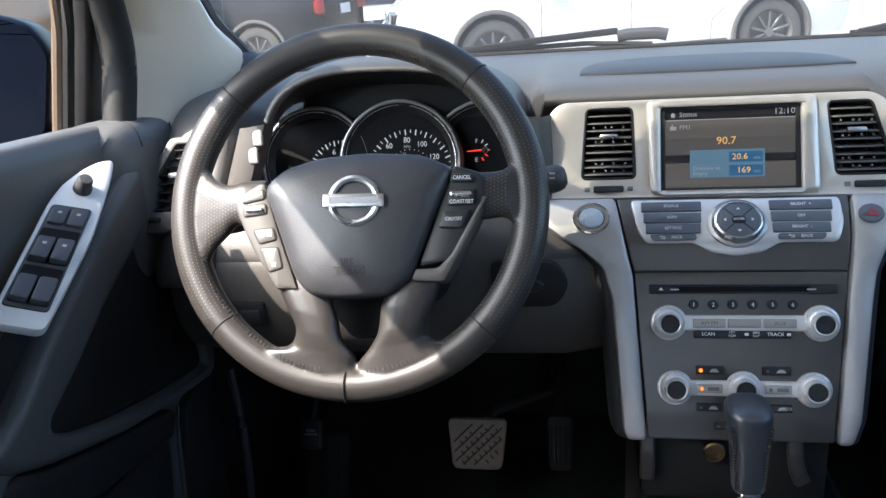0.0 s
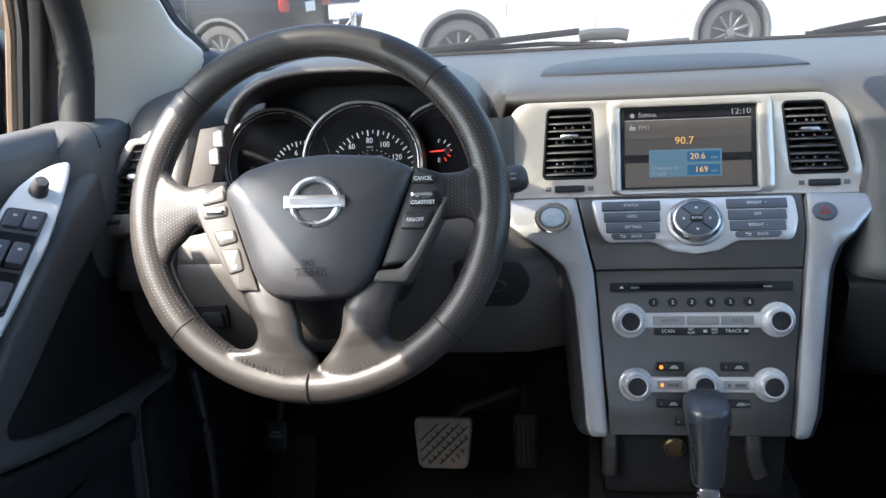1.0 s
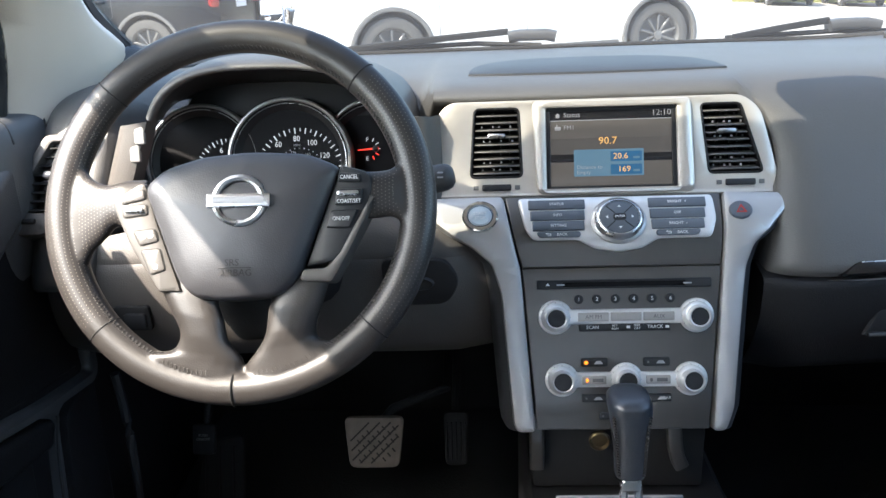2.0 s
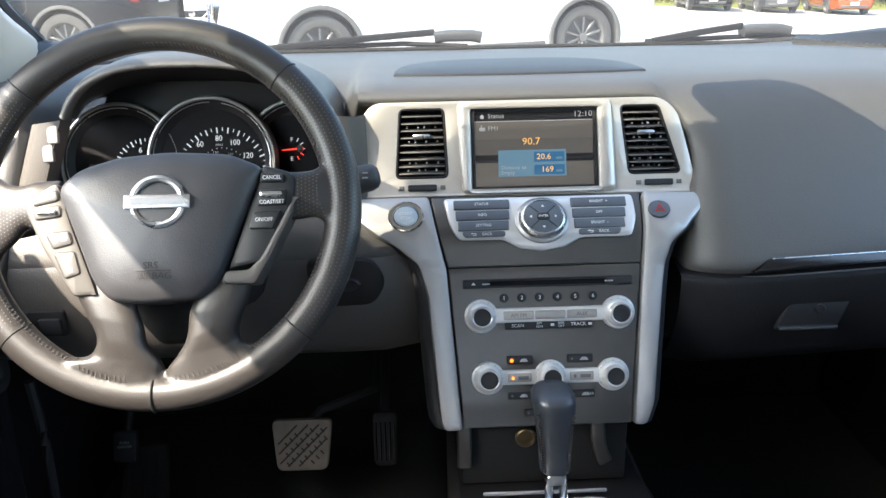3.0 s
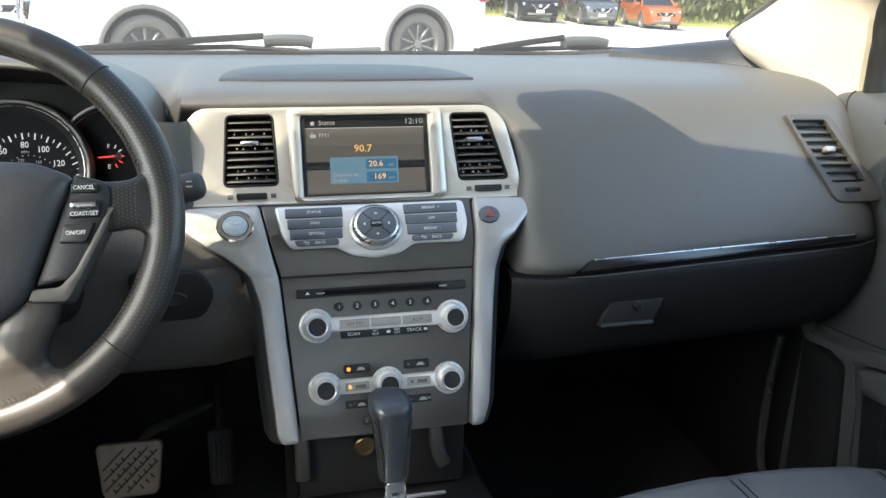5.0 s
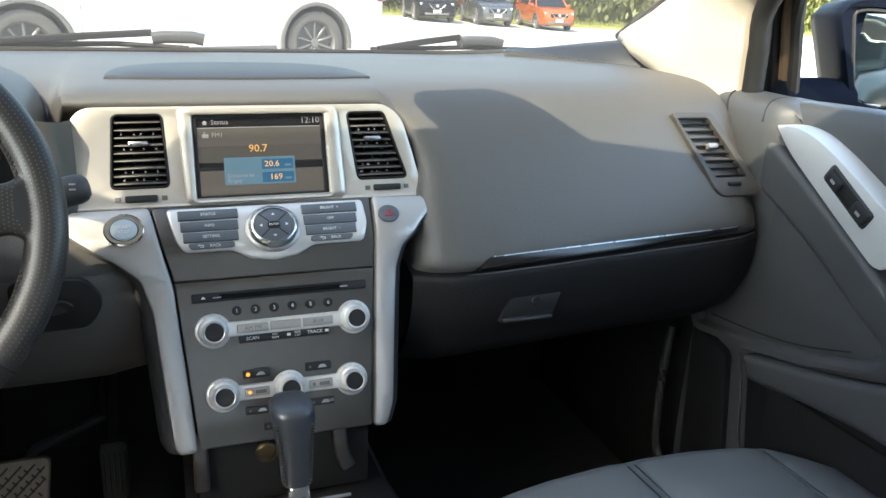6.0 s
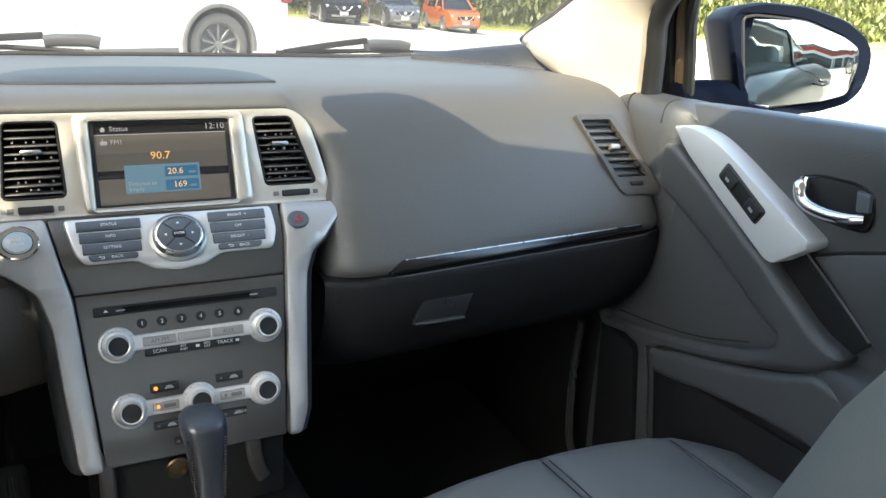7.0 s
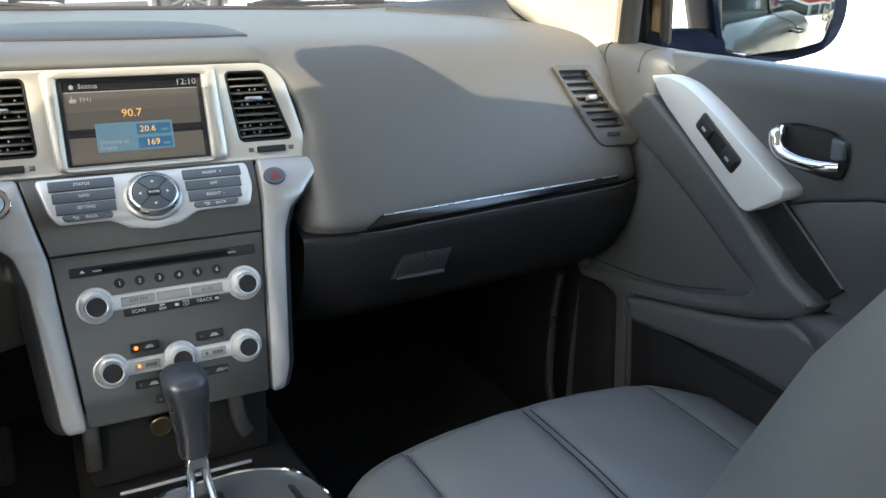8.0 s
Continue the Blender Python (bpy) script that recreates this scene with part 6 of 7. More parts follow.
    upper = [(-0.12, 1.365), (-0.32, 1.43), (-0.48, 1.463)] if s > 0 else [(-0.10, 1.388), (-0.31, 1.452), (-0.48, 1.475)]
    pts = [(x0 + s * lean(z), y, z) for y, z in [(y + half, z) for y, z in rear] + upper + [(-1.02, 1.475), (-1.03, 1.10)]]
    fr = part("window_frame", sweep(curve3(pts, 3), rect(0, 0, 0.030, 2 * half, 0.008), up=(0, 1, 0.3)), M["plastic"], t, "black window frame")
    part("frame_web", sweep(curve3([(p[0] + s * 0.018, p[1] + 0.050, p[2]) for p in pts[:4]], 3), rect(0, 0, 0.010, 0.07, 0.003), up=(0, 1, 0.3)), M["plastic"], fr)

    def strip_line(off):
        """A line that runs along the rear edge of the frame, off metres behind it, and on below its upper rail."""
        low = [(x0 + s * lean(z), y - off, z) for y, z in rear]
        return curve3(low + [(x0 + s * lean(z), y - off * 0.7, z - 0.7 * off - half * 0.7) for y, z in upper], 3)

    part("frame_seal", tube(strip_line(0.027 if s > 0 else 0.0170), 0.0092 if s > 0 else 0.0072, 8), M["rubber"], fr)
    part("channel", tube(strip_line(0.0085 if s > 0 else 0.0385), 0.0092 if s > 0 else 0.0060, 8), M["tan"], t, "tan edge strip of the window")
    bm = bmesh.new()
    vs = [bm.verts.new((x0 + s * (lean(z) + 0.004), y, z)) for y, z in [(fy, 1.08), (fy - 0.004, 1.21), (fy - 0.035, 1.285), (-0.12, 1.365), (-0.32, 1.43), (-0.48, 1.463), (-1.02, 1.475), (-1.03, 1.08)]]
    bm.faces.new(vs)
    g = part("window_pane", bm, M["side_glass"], t)
    g.visible_shadow = False
    # outer skin, seen in the mirror
    rows = []
    for k in range(9):
        y = 0.10 - 1.15 * k / 8
        rows.append([(x0 + s * d, y, z) for d, z in ((0.055, 1.10), (0.085, 1.115), (0.13, 1.09), (0.19, 0.98), (0.225, 0.85), (0.225, 0.72), (0.20, 0.55), (0.17, 0.40))])
    part("outer_skin", loft([curve3(r, 2) for r in rows]), PAINT_OWN, t, "dark grey painted outer skin", sharp=70)
    part("outer_handle", tube(curve3([(x0 + s * 0.20, -0.80, 0.97), (x0 + s * 0.245, -0.84, 0.975), (x0 + s * 0.245, -0.94, 0.98), (x0 + s * 0.20, -0.98, 0.98)], 4), 0.011, 8), PAINT_OWN, t)
    return t


PAINT_MIRROR = surface("midnight_blue_mirror_paint", (0.004, 0.0055, 0.010), 0.4, spec=0.005, vary=0.1, patch=0.1)
PAINT_OWN = surface("dark_grey_car_paint", (0.022, 0.028, 0.030), 0.3, metal=0.2, vary=0.04, patch=0.5, coat=0.25)
door(-1)
door(1)

# ---- wing mirrors ----
def wing_mirror(s):
    cx = XC + s * 0.935
    t = thing("wing_mirror", (XC + s * 0.80, 0.06, 1.07), "dark glossy wing mirror on the car door", "wing mirror", "wing mirrors")
    m = axes((cx if s > 0 else cx + 0.043, 0.03, 1.168 if s > 0 else 1.1616), Vector((s * math.cos(radians(18)), -math.sin(radians(18)), 0)), Vector((0, 0, 1)), Vector((-s * math.sin(radians(18)), -math.cos(radians(18)), 0))) @ Matrix.Diagonal((1.1, 1.1, 1.0, 1))
    gm = m @ pose(0, 0, 0.004, -1.5, -14, 0)
    inner = [(-0.0860, 0.066), (-0.0750, 0.0835), (-0.0363, 0.0913)] if s > 0 else [(-0.0711, 0.042), (-0.064, 0.059), (-0.053, 0.0763), (-0.033, 0.0863), (-0.012, 0.0913)]
    outer = [(0.0287, 0.0891), (0.0937, 0.0728), (0.1301, 0.0508), (0.1438, 0.0314), (0.1461, 0.0031), (0.1393, -0.0259), (0.1209, -0.0456), (0.078, -0.0585), (0.0252, -0.0659), (-0.0295, -0.060), (-0.0493, -0.0483)]
    outline = ccw(rounded(inner + (outer if s > 0 else outer[:2] + outer[3:4] + outer[5:]), 0.012, 3))
    rings = []
    for grow, w in ((0.62, -0.135), (0.80, -0.118), (0.92, -0.075), (0.98, -0.02), (1.0, 0.0), (0.995, 0.012), (0.97, 0.018)):
        rings.append([tuple(m @ Vector((0.02 + (x - 0.02) * grow, 0.012 + (y - 0.012) * grow, w))) for x, y in outline])
    gl = ccw(rounded([(-0.0640, 0.0700), (-0.0461, 0.0735), (-0.007, 0.0715), (0.0327, 0.068), (0.0877, 0.0500), (0.1107, 0.0356), (0.1136, 0.0126), (0.1055, -0.0290), (0.0726, -0.0405), (0.030, -0.0478), (-0.0123, -0.0545), (-0.0304, -0.0520), (-0.0440, -0.0361), (-0.054, 0.017)], 0.008, 3))
    if s < 0:
        # the driver's glass sits further out in its housing
        gl = [(0.005 + (x + 0.064) * 0.75, y) for x, y in gl]
    rings.append([tuple(m @ Vector((x, y, 0.016))) for x, y in inset(ccw(gl), -0.004)])
    rings.append([tuple(m @ Vector((x, y, 0.002))) for x, y in gl])
    part("housing", loft(rings, closed=True, caps=True), PAINT_MIRROR, t, "black glossy mirror housing", sharp=60)
    part("glass", plate(gl, depth=0.010, bevel=0.0008, floor=-0.004, m=gm), mirror, t, "mirror glass")
    part("bezel", tube([tuple(m @ Vector((x, y, 0.012))) for x, y in gl], 0.003, 6, closed=True, up=(0, -1, 0)), M["plastic"], t)
    for i in range(2):
        part("glass_print", plate(rect(-0.035, -0.052 - 0.006 * i, 0.07, 0.0028), depth=0.0106, bevel=0.0001, floor=0.010, m=gm), M["dim_ink"], t)
    part("foot", tube(curve3([(XC + s * (0.765 if s > 0 else 0.79), 0.065, 1.112 if s > 0 else 1.10), (XC + s * 0.83, 0.062, 1.112 if s > 0 else 1.09), (XC + s * 0.89, 0.055, 1.110 if s > 0 else 1.085)], 4), 0.036 if s > 0 else 0.030, 12), PAINT_MIRROR, t)
    return t


wing_mirror(-1)
wing_mirror(1)

# ---- rear-view mirror, unseen, shaped to throw its shadow on the dashboard ----
rv = thing("rear_view_mirror", (XC, -0.11, 1.45), "black rear-view mirror hanging from the windscreen top", "mirror")
vm = axes((0.05, -0.14, 1.41), Vector((0.806, -0.584, -0.10)), Vector((0.05, 0.10, 0.99)), Vector((-0.57, -0.81, 0.12)).normalized())
back_line = rounded([(-0.092, -0.030), (-0.030, 0.046), (0.000, 0.051), (0.125, 0.020), (0.130, -0.030), (0.020, -0.066), (-0.050, -0.064)], 0.022, 5)
part("housing", plate(back_line, depth=0.004, bevel=0.004, floor=-0.02, m=vm), M["plastic"], rv)
part("glass", plate(inset(ccw(back_line), 0.006), depth=0.006, bevel=0.001, floor=0.003, m=vm), mirror, rv)
part("stem", tube(curve3([(0.05, -0.125, 1.415), (0.02, -0.12, 1.44), (XC, -0.15, 1.466)], 4), 0.016, 10), M["plastic"], rv)

# ---- passenger seat ----
seat = thing("passenger_seat", (0.39, -0.5, 0.40), "charcoal leather passenger seat with stitched panels", "car seat")
SXS = [0.140, 0.222, 0.386, 0.582, 0.690]


def cushion_top(x, t):
    """Height of the seat cushion; t runs from the front edge to the back."""
    crest = interp(x, [0.130, 0.145, 0.166, 0.208, 0.281, 0.36, 0.42, 0.4814, 0.5987, 0.664, 0.70], [0.676, 0.691, 0.702, 0.7075, 0.7195, 0.7262, 0.7262, 0.7238, 0.7115, 0.697, 0.677])
    return crest - 0.03 * t + 0.012 * math.sin(min(1, t * 3) * math.pi / 2)


def cushion_panel(xa, xb, name, outer):
    rows = []
    n = 9
    for i in range(n):
        u = i / (n - 1)
        x = xa + (xb - xa) * u
        edge = (2 * u - 1) ** 8
        puff = -0.0045 * edge
        fr = -0.190 - 0.10 * max(0, (abs(x - 0.392) - 0.16) / 0.1) ** 2 * 0.35
        row = []
        top = cushion_top(x, 0)
        for y, z in ((fr + 0.010, 0.52), (fr + 0.020, 0.60), (fr + 0.018, top - 0.052), (fr + 0.010, top - 0.026), (fr - 0.003, top - 0.007)):
            row.append((x, y, z + puff * 0.3))
        for k in range(9):
            t = k / 8
            row.append((x, fr - 0.02 - 0.50 * t, cushion_top(x, t) + puff))
        if outer and ((outer < 0 and i == 0) or (outer > 0 and i == n - 1)):
            row = [(x + outer * 0.012, p[1], p[2] - 0.035 if p[2] > 0.65 else p[2]) for p in row]
        rows.append(row)
    if outer:
        far = [(p[0] + outer * 0.004, p[1], 0.50) for p in (rows[0] if outer < 0 else rows[-1])]
        rows = [far] + rows if outer < 0 else rows + [far]
    return part(name, loft(rows), M["seat_leather"], seat, sharp=70)


for i in range(4):
    outer = -1 if i == 0 else (1 if i == 3 else 0)
    p = cushion_panel(SXS[i] + (0.0004 if i else 0), SXS[i + 1] - (0.0004 if i < 3 else 0), "cushion_bolster" if outer else "cushion_panel", outer)
    if i < 3:
        for dx in ((-0.005, 0.005) if i == 1 else (0.0,)):
            x = SXS[i + 1] + dx
            fr = -0.190 - 0.10 * max(0, (abs(x - 0.392) - 0.16) / 0.1) ** 2 * 0.35
            part("stitching", tube([(x, fr - 0.02 - 0.5 * k / 10, cushion_top(x, k / 10) - 0.0006) for k in range(11)], 0.0008, 5), M["rubber"], p, "dark double stitching")
part("cushion_base", block((0.48, 0.50, 0.16), pose(0.392, -0.50, 0.58), 0.03), M["vinyl_dark"], seat)
part("runner", block((0.40, 0.50, 0.12), pose(0.392, -0.50, 0.44), 0.01), M["plastic"], seat)


def back_pt(x, h, w):
    """A place on the leaning seat back: h up along it, w out of its face."""
    return (x, -0.640 - 0.36 * h + 0.94 * w, 0.70 + 0.93 * h + 0.34 * w)


rows = []
for i in range(13):
    h = 0.0 + 0.62 * i / 12
    bol = 0.082 * min(1, 0.55 + h * 1.6) * (1 - 0.35 * max(0, (h - 0.42) / 0.2))
    half = 0.262 - 0.045 * max(0, (h - 0.40) / 0.22) ** 2
    sec = [(-half + 0.02, -0.08), (-half - 0.004, -0.03), (-half, 0.03), (-half + 0.025, bol), (-half + 0.06, bol + 0.004), (-half + 0.10, 0.045), (-half + 0.13, 0.018), (-0.05, 0.012), (0.05, 0.012),
           (half - 0.13, 0.018), (half - 0.10, 0.045), (half - 0.06, bol + 0.004), (half - 0.025, bol), (half, 0.03), (half + 0.004, -0.03), (half - 0.02, -0.08)]
    rows.append([back_pt(0.402 + x, h, w) for x, w in sec])
sb = part("backrest", loft(rows, closed=True, caps=True), M["seat_leather"], seat, "charcoal leather backrest with side bolsters", sharp=70)
part("seam", tube([rows[i][4] for i in range(13)], 0.0016, 5), M["thread"], sb, "stitched edge")
# unseen seat, added to hold light from behind off the lower stack
driver_seat = copy_thing(seat, pose(-0.46, -0.72, 0.40))
driver_seat.name = "driver_seat"
tagged(driver_seat, "unseen charcoal leather driver seat, added to block light from behind")

# ---- wipers, scuttle and bonnet ----
body = thing("car_body", (XC, 0.9, 0.30), "dark grey painted car body round the cabin", "car body")
rows = []
for k in range(9):
    y = 0.62 + 1.15 * k / 8
    rows.append([(XC + x, y, 1.075 - 0.16 * (k / 8) ** 2 - 0.10 * (abs(x) / 0.85) ** 4) for x in np.linspace(-0.86, 0.86, 13)])
part("bonnet", loft(rows), PAINT_OWN, body, sharp=70)
bm = bmesh.new()
bm.faces.new([bm.verts.new((XC + x, -2.47, z)) for x, z in [(-0.72, 1.10), (0.72, 1.10), (0.60, 1.45), (0.0, 1.50), (-0.60, 1.45)]])
part("rear_screen", bm, M["privacy"], body)
part("scuttle", loft([[(XC + x, far_edge(XC + x) + 0.012 + d, 1.112 - d * 0.2) for x in np.linspace(-0.74, 0.74, 21)] for d in (0, 0.04, 0.10)]), M["rubber"], body, "black scuttle panel below the windscreen")
for s in (-1, 1):
    rows = []
    for k in range(8):
        y = 1.80 - 1.70 * k / 7
        rows.append([(XC + s * d, y, z) for d, z in ((0.84, 1.02 if y > 0.7 else 1.10), (0.89, 0.99), (0.93, 0.85), (0.93, 0.70), (0.91, 0.50))])
    part("front_wing", loft([curve3(r, 2) for r in rows]), PAINT_OWN, body, sharp=70)
    rows = []
    for k in range(9):
        y = -1.06 - 1.42 * k / 8
        rows.append([(XC + s * (d - 0.05 * max(0, k - 5) / 3), y, z) for d, z in ((0.755, 1.11), (0.79, 1.12), (0.83, 1.10), (0.90, 0.98), (0.93, 0.85), (0.93, 0.72), (0.90, 0.50), (0.87, 0.38))])
    part("rear_side", loft([curve3(r, 2) for r in rows]), PAINT_OWN, body, sharp=70)
    bm = bmesh.new()
    bm.faces.new([bm.verts.new((XC + s * (0.745 - (z - 1.13) * 0.3), y, z)) for y, z in [(-1.12, 1.10), (-1.12, 1.45), (-2.0, 1.43), (-2.35, 1.28), (-2.35, 1.12)]])
    g = part("rear_window", bm, M["privacy"], body)
    g.visible_shadow = False
    part("roof_edge", tube([(XC + s * 0.63, -0.36, 1.475), (XC + s * 0.645, -1.0, 1.50), (XC + s * 0.635, -2.4, 1.45)], 0.030, 8), PAINT_OWN, body)


def wiper(x0, x1, xb, side):
    t = thing("wiper", (x0, 0.66, 1.10), "black wiper arm and blade at the windscreen foot", "wiper", "wipers")
    part("arm", sweep(curve3([(x0, 0.62, 1.128), ((x0 + x1) / 2, 0.635, 1.140), (x1, 0.645, 1.150)], 4), rect(0, 0, 0.010, 0.012, 0.003)), M["rubber"], t)
    part("cap", sweep([(x1 + 0.000, 0.645, 1.140), (x1 + 0.02, 0.645, 1.143), (x1 + 0.070, 0.642, 1.143), (x1 + 0.088, 0.640, 1.139)], rect(0, 0, 0.036, 0.020, 0.007), up=(0, 0, 1)), M["wiper_grey"], t, "grey wiper arm cap")
    part("blade", tube([(xb, 0.636, 1.126), ((x0 + x1) / 2 + 0.1, 0.650, 1.130), (x1 + side * 0.30, 0.62, 1.126)], 0.005, 6), M["rubber"], t)
    return t


wiper(-0.42, -0.105, -0.44, 0.2)
wiper(0.30, 0.475, 0.29, 0.9)

# ---- outside ----
def ground_z(x, y):
    slope = interp(y, [-60, 6, 10, 28, 45, 200], [0.0, 0.05, 0.05, -0.92, -1.04, -1.2])
    slope -= 0.045 * min(9.8, max(0.0, x - 11.6)) * interp(y, [18, 33], [0, 1])
    return slope + 0.02 * noise.noise(Vector((x * 0.2, y * 0.2, 0)))


gx = sorted({*np.linspace(-30, 45, 46), *(-600, -200, -80, 80, 200, 600)})
gy = sorted({*np.linspace(-40, 60, 51), *(-600, -200, -80, 90, 200, 600)})
concrete = surface("sunlit_lot_concrete", (0.46, 0.43, 0.385), 0.9, grain=0.4, grain_size=0.02, vary=0.12, patch=1.5)
alone("ground", loft([[(x, y, ground_z(x, y)) for x in gx] for y in gy]), concrete, "pale sunlit concrete parking lot", "ground", kind="structure")

CAR = dict(
    white=surface("white_car_paint", (0.70, 0.70, 0.69), 0.25, vary=0.02, patch=0.8, coat=1.0),
    black=surface("black_car_paint", (0.006, 0.007, 0.008), 0.3, spec=0.15, vary=0.1, patch=0.8),
    blue=surface("dark_blue_car_paint", (0.006, 0.008, 0.012), 0.25, spec=0.3, vary=0.1, patch=0.8),
    silver=surface("silver_car_paint", (0.09, 0.094, 0.10), 0.28, metal=0.5, vary=0.05, patch=0.8, coat=1.0),
    orange=surface("orange_car_paint", (0.42, 0.095, 0.018), 0.25, metal=0.2, vary=0.05, patch=0.8, coat=1.0),
    brown=surface("brown_car_paint", (0.15, 0.088, 0.048), 0.4, spec=0.2, vary=0.05, patch=0.8),
    glass=surface("dark_car_glass", (0.012, 0.015, 0.016), 0.06, vary=0.1, patch=0.5),
    lamp=surface("clear_headlamp", (0.32, 0.34, 0.35), 0.12, metal=0.3, vary=0.15, patch=0.05),
    tail=surface("red_tail_lamp", (0.22, 0.010, 0.008), 0.15, vary=0.15, patch=0.05),
    tyre=surface("tyre_rubber", (0.085, 0.083, 0.08), 0.9, grain=0.4, grain_size=0.01, vary=0.2, patch=0.1),
    rim=surface("alloy_rim", (0.17, 0.17, 0.17), 0.4, metal=0.5, vary=0.08, patch=0.1),
    arch=surface("grey_wheel_arch_plastic", (0.115, 0.115, 0.115), 0.75, grain=0.2, grain_size=0.01, vary=0.2, patch=0.2),
    plate=surface("number_plate_white", (0.65, 0.66, 0.68), 0.4, vary=0.05, patch=0.1),
)


def suv(paint, label, length=4.65, width=1.86, height=1.70, front_hub=0.95, base=2.80, group="", name="parked_car", belt=1.07):
    """A parked car, nose to +x, its ground at z = 0 and its middle at the origin."""
    t = thing(name, (0, 0, 0), label, "car", group)
    L = length / 2
    hubs = (L - front_hub, L - front_hub - base)
    rw, ra = 0.350, 0.412
    # lower body side outline with wheel arches
    low = [(-L + 0.06, 0.32)]
    for h in (hubs[1], hubs[0]):
        low += [(h - ra, 0.27)] + [(h + ra * math.cos(a), 0.36 + ra * math.sin(a)) for a in np.linspace(math.pi, 0, 15)] + [(h + ra, 0.27)]
    top = [(L - 0.10, 0.30), (L - 0.01, 0.45), (L, 0.62), (L - 0.04, 0.78), (L - 0.16, 0.92), (L - 0.55, 1.02), (L - 1.15, belt + 0.01), (-L + 0.25, belt + 0.05), (-L + 0.03, belt - 0.02), (-L, 0.80), (-L + 0.01, 0.5)]
    outline = low + top

    def wide(x, z):
        """Half width at a place: it narrows towards bumpers, sill and belt."""
        f = 1 - 0.16 * max(0, (abs(x) - L + 0.75) / 0.75) ** 2.2
        return width / 2 * f * (1 - 0.05 * abs((z - 0.7) / 0.45) ** 2)

    for s in (-1, 1):
        bm = bmesh.new()
        vs = [bm.verts.new((x, s * wide(x, z), z)) for x, z in ccw(outline)]
        es = [bm.edges.new((vs[i], vs[(i + 1) % len(vs)])) for i in range(len(vs))]
        bmesh.ops.triangle_fill(bm, use_beauty=True, edges=es)
        for z in (0.5, 0.7, 0.9, 1.0):
            bmesh.ops.bisect_plane(bm, geom=bm.verts[:] + bm.edges[:] + bm.faces[:], plane_co=(0, 0, z), plane_no=(0, 0, 1))
        for x in np.linspace(-L + 0.15, L - 0.15, 14):
            bmesh.ops.bisect_plane(bm, geom=bm.verts[:] + bm.edges[:] + bm.faces[:], plane_co=(x, 0, 0), plane_no=(1, 0, 0))
        for v in bm.verts:
            v.co.y = s * wide(v.co.x, v.co.z)
        side = part("body_side", bm, paint, t, sharp=60)
        for i, x in enumerate((hubs[0] - 0.50, hubs[0] - 1.45, hubs[1] + 0.42)):
            part("door_gap", tube([(x + (0.25 if i == 2 and z < 0.75 else 0), s * (wide(x, z) + 0.001), z) for z in (0.33, 0.55, 0.75, 0.95, 1.08)], 0.0035, 5), CAR["arch"], side)
        for x in (hubs[0] - 1.25, hubs[0] - 2.2):
            part("door_handle", block((0.19, 0.03, 0.035), pose(x, s * (wide(x, 0.93) + 0.012), 0.93), 0.01), paint, side)
        for h in hubs:
            arc = [(h + (ra + 0.015) * math.cos(a), s * (wide(h, 0.6) + 0.003), 0.36 + (ra + 0.015) * math.sin(a)) for a in np.linspace(math.pi * 1.05, -math.pi * 0.05, 17)]
            part("arch_trim", sweep(arc, rect(0, 0, 0.045, 0.03, 0.01), up=(0, 1, 0)), CAR["arch"], side)
            liner = [[(h + ra * math.cos(a), s * (wide(h, 0.6) - d), 0.36 + ra * math.sin(a)) for a in np.linspace(math.pi * 1.1, -math.pi * 0.1, 17)] for d in (0.0, 0.35)]
            part("arch_liner", loft(liner), CAR["arch"], side)
        part("sill", block((base - 0.95, 0.05, 0.10), pose(sum(hubs) / 2, s * (wide(0, 0.3) - 0.01), 0.30), 0.02), CAR["arch"], t)
    ends = [p for p in top]
    bm = loft([[(x, -wide(x, z) + 2 * wide(x, z) * k / 8 , z) for k in range(9)] for x, z in ends])
    for v in bm.verts:
        if abs(v.co.x) > L - 0.4:
            v.co.x -= math.copysign(0.10 * (abs(v.co.y) / (width / 2)) ** 3, v.co.x)
    part("body_top", bm, paint, t, sharp=60)
    part("underbody", block((length - 0.5, width - 0.55, 0.6), pose(0, 0, 0.56), 0.05), CAR["arch"], t)
    # cabin with dark glass
    roof = height
    fl = [(L - 1.20, belt), (L - 1.95, roof - 0.03), (L - 2.4, roof), (-L + 0.95, roof - 0.02), (-L + 0.45, roof - 0.10), (-L + 0.12, belt)]
    rows = []
    for x, z in fl:
        hw = (width / 2 - 0.09) - (z - belt) * 0.32
        rows.append([(x, -hw, z), (x, -hw * 0.6, z + 0.015), (x, 0, z + 0.02), (x, hw * 0.6, z + 0.015), (x, hw, z)])
    part("windscreen", loft(rows[:2]), CAR["glass"], t)
    part("roof", loft([[(a, b, c + 0.005) for a, b, c in r] for r in rows[1:5]]), paint, t)
    part("rear_screen", loft(rows[4:]), CAR["glass"], t)
    for s in (-1, 1):
        k = 4 if s > 0 else 0
        bm = bmesh.new()
        bm.faces.new([bm.verts.new((r[k][0], r[k][1], r[k][2])) for r in rows])
        sw = part("side_glass", bm, CAR["glass"], t)
        for x0, x1 in ((L - 1.20, L - 1.95), (0.1 - 0.2, -0.05 - 0.2), (-L + 0.55, -L + 0.75), (-L + 0.12, -L + 0.45)):
            zt = roof - 0.04
            hb, ht = width / 2 - 0.085, (width / 2 - 0.085) - (zt - belt) * 0.32
            part("roof_post", tube([(x0, s * hb, belt), (x1, s * ht, zt)], 0.04, 6), paint, sw)
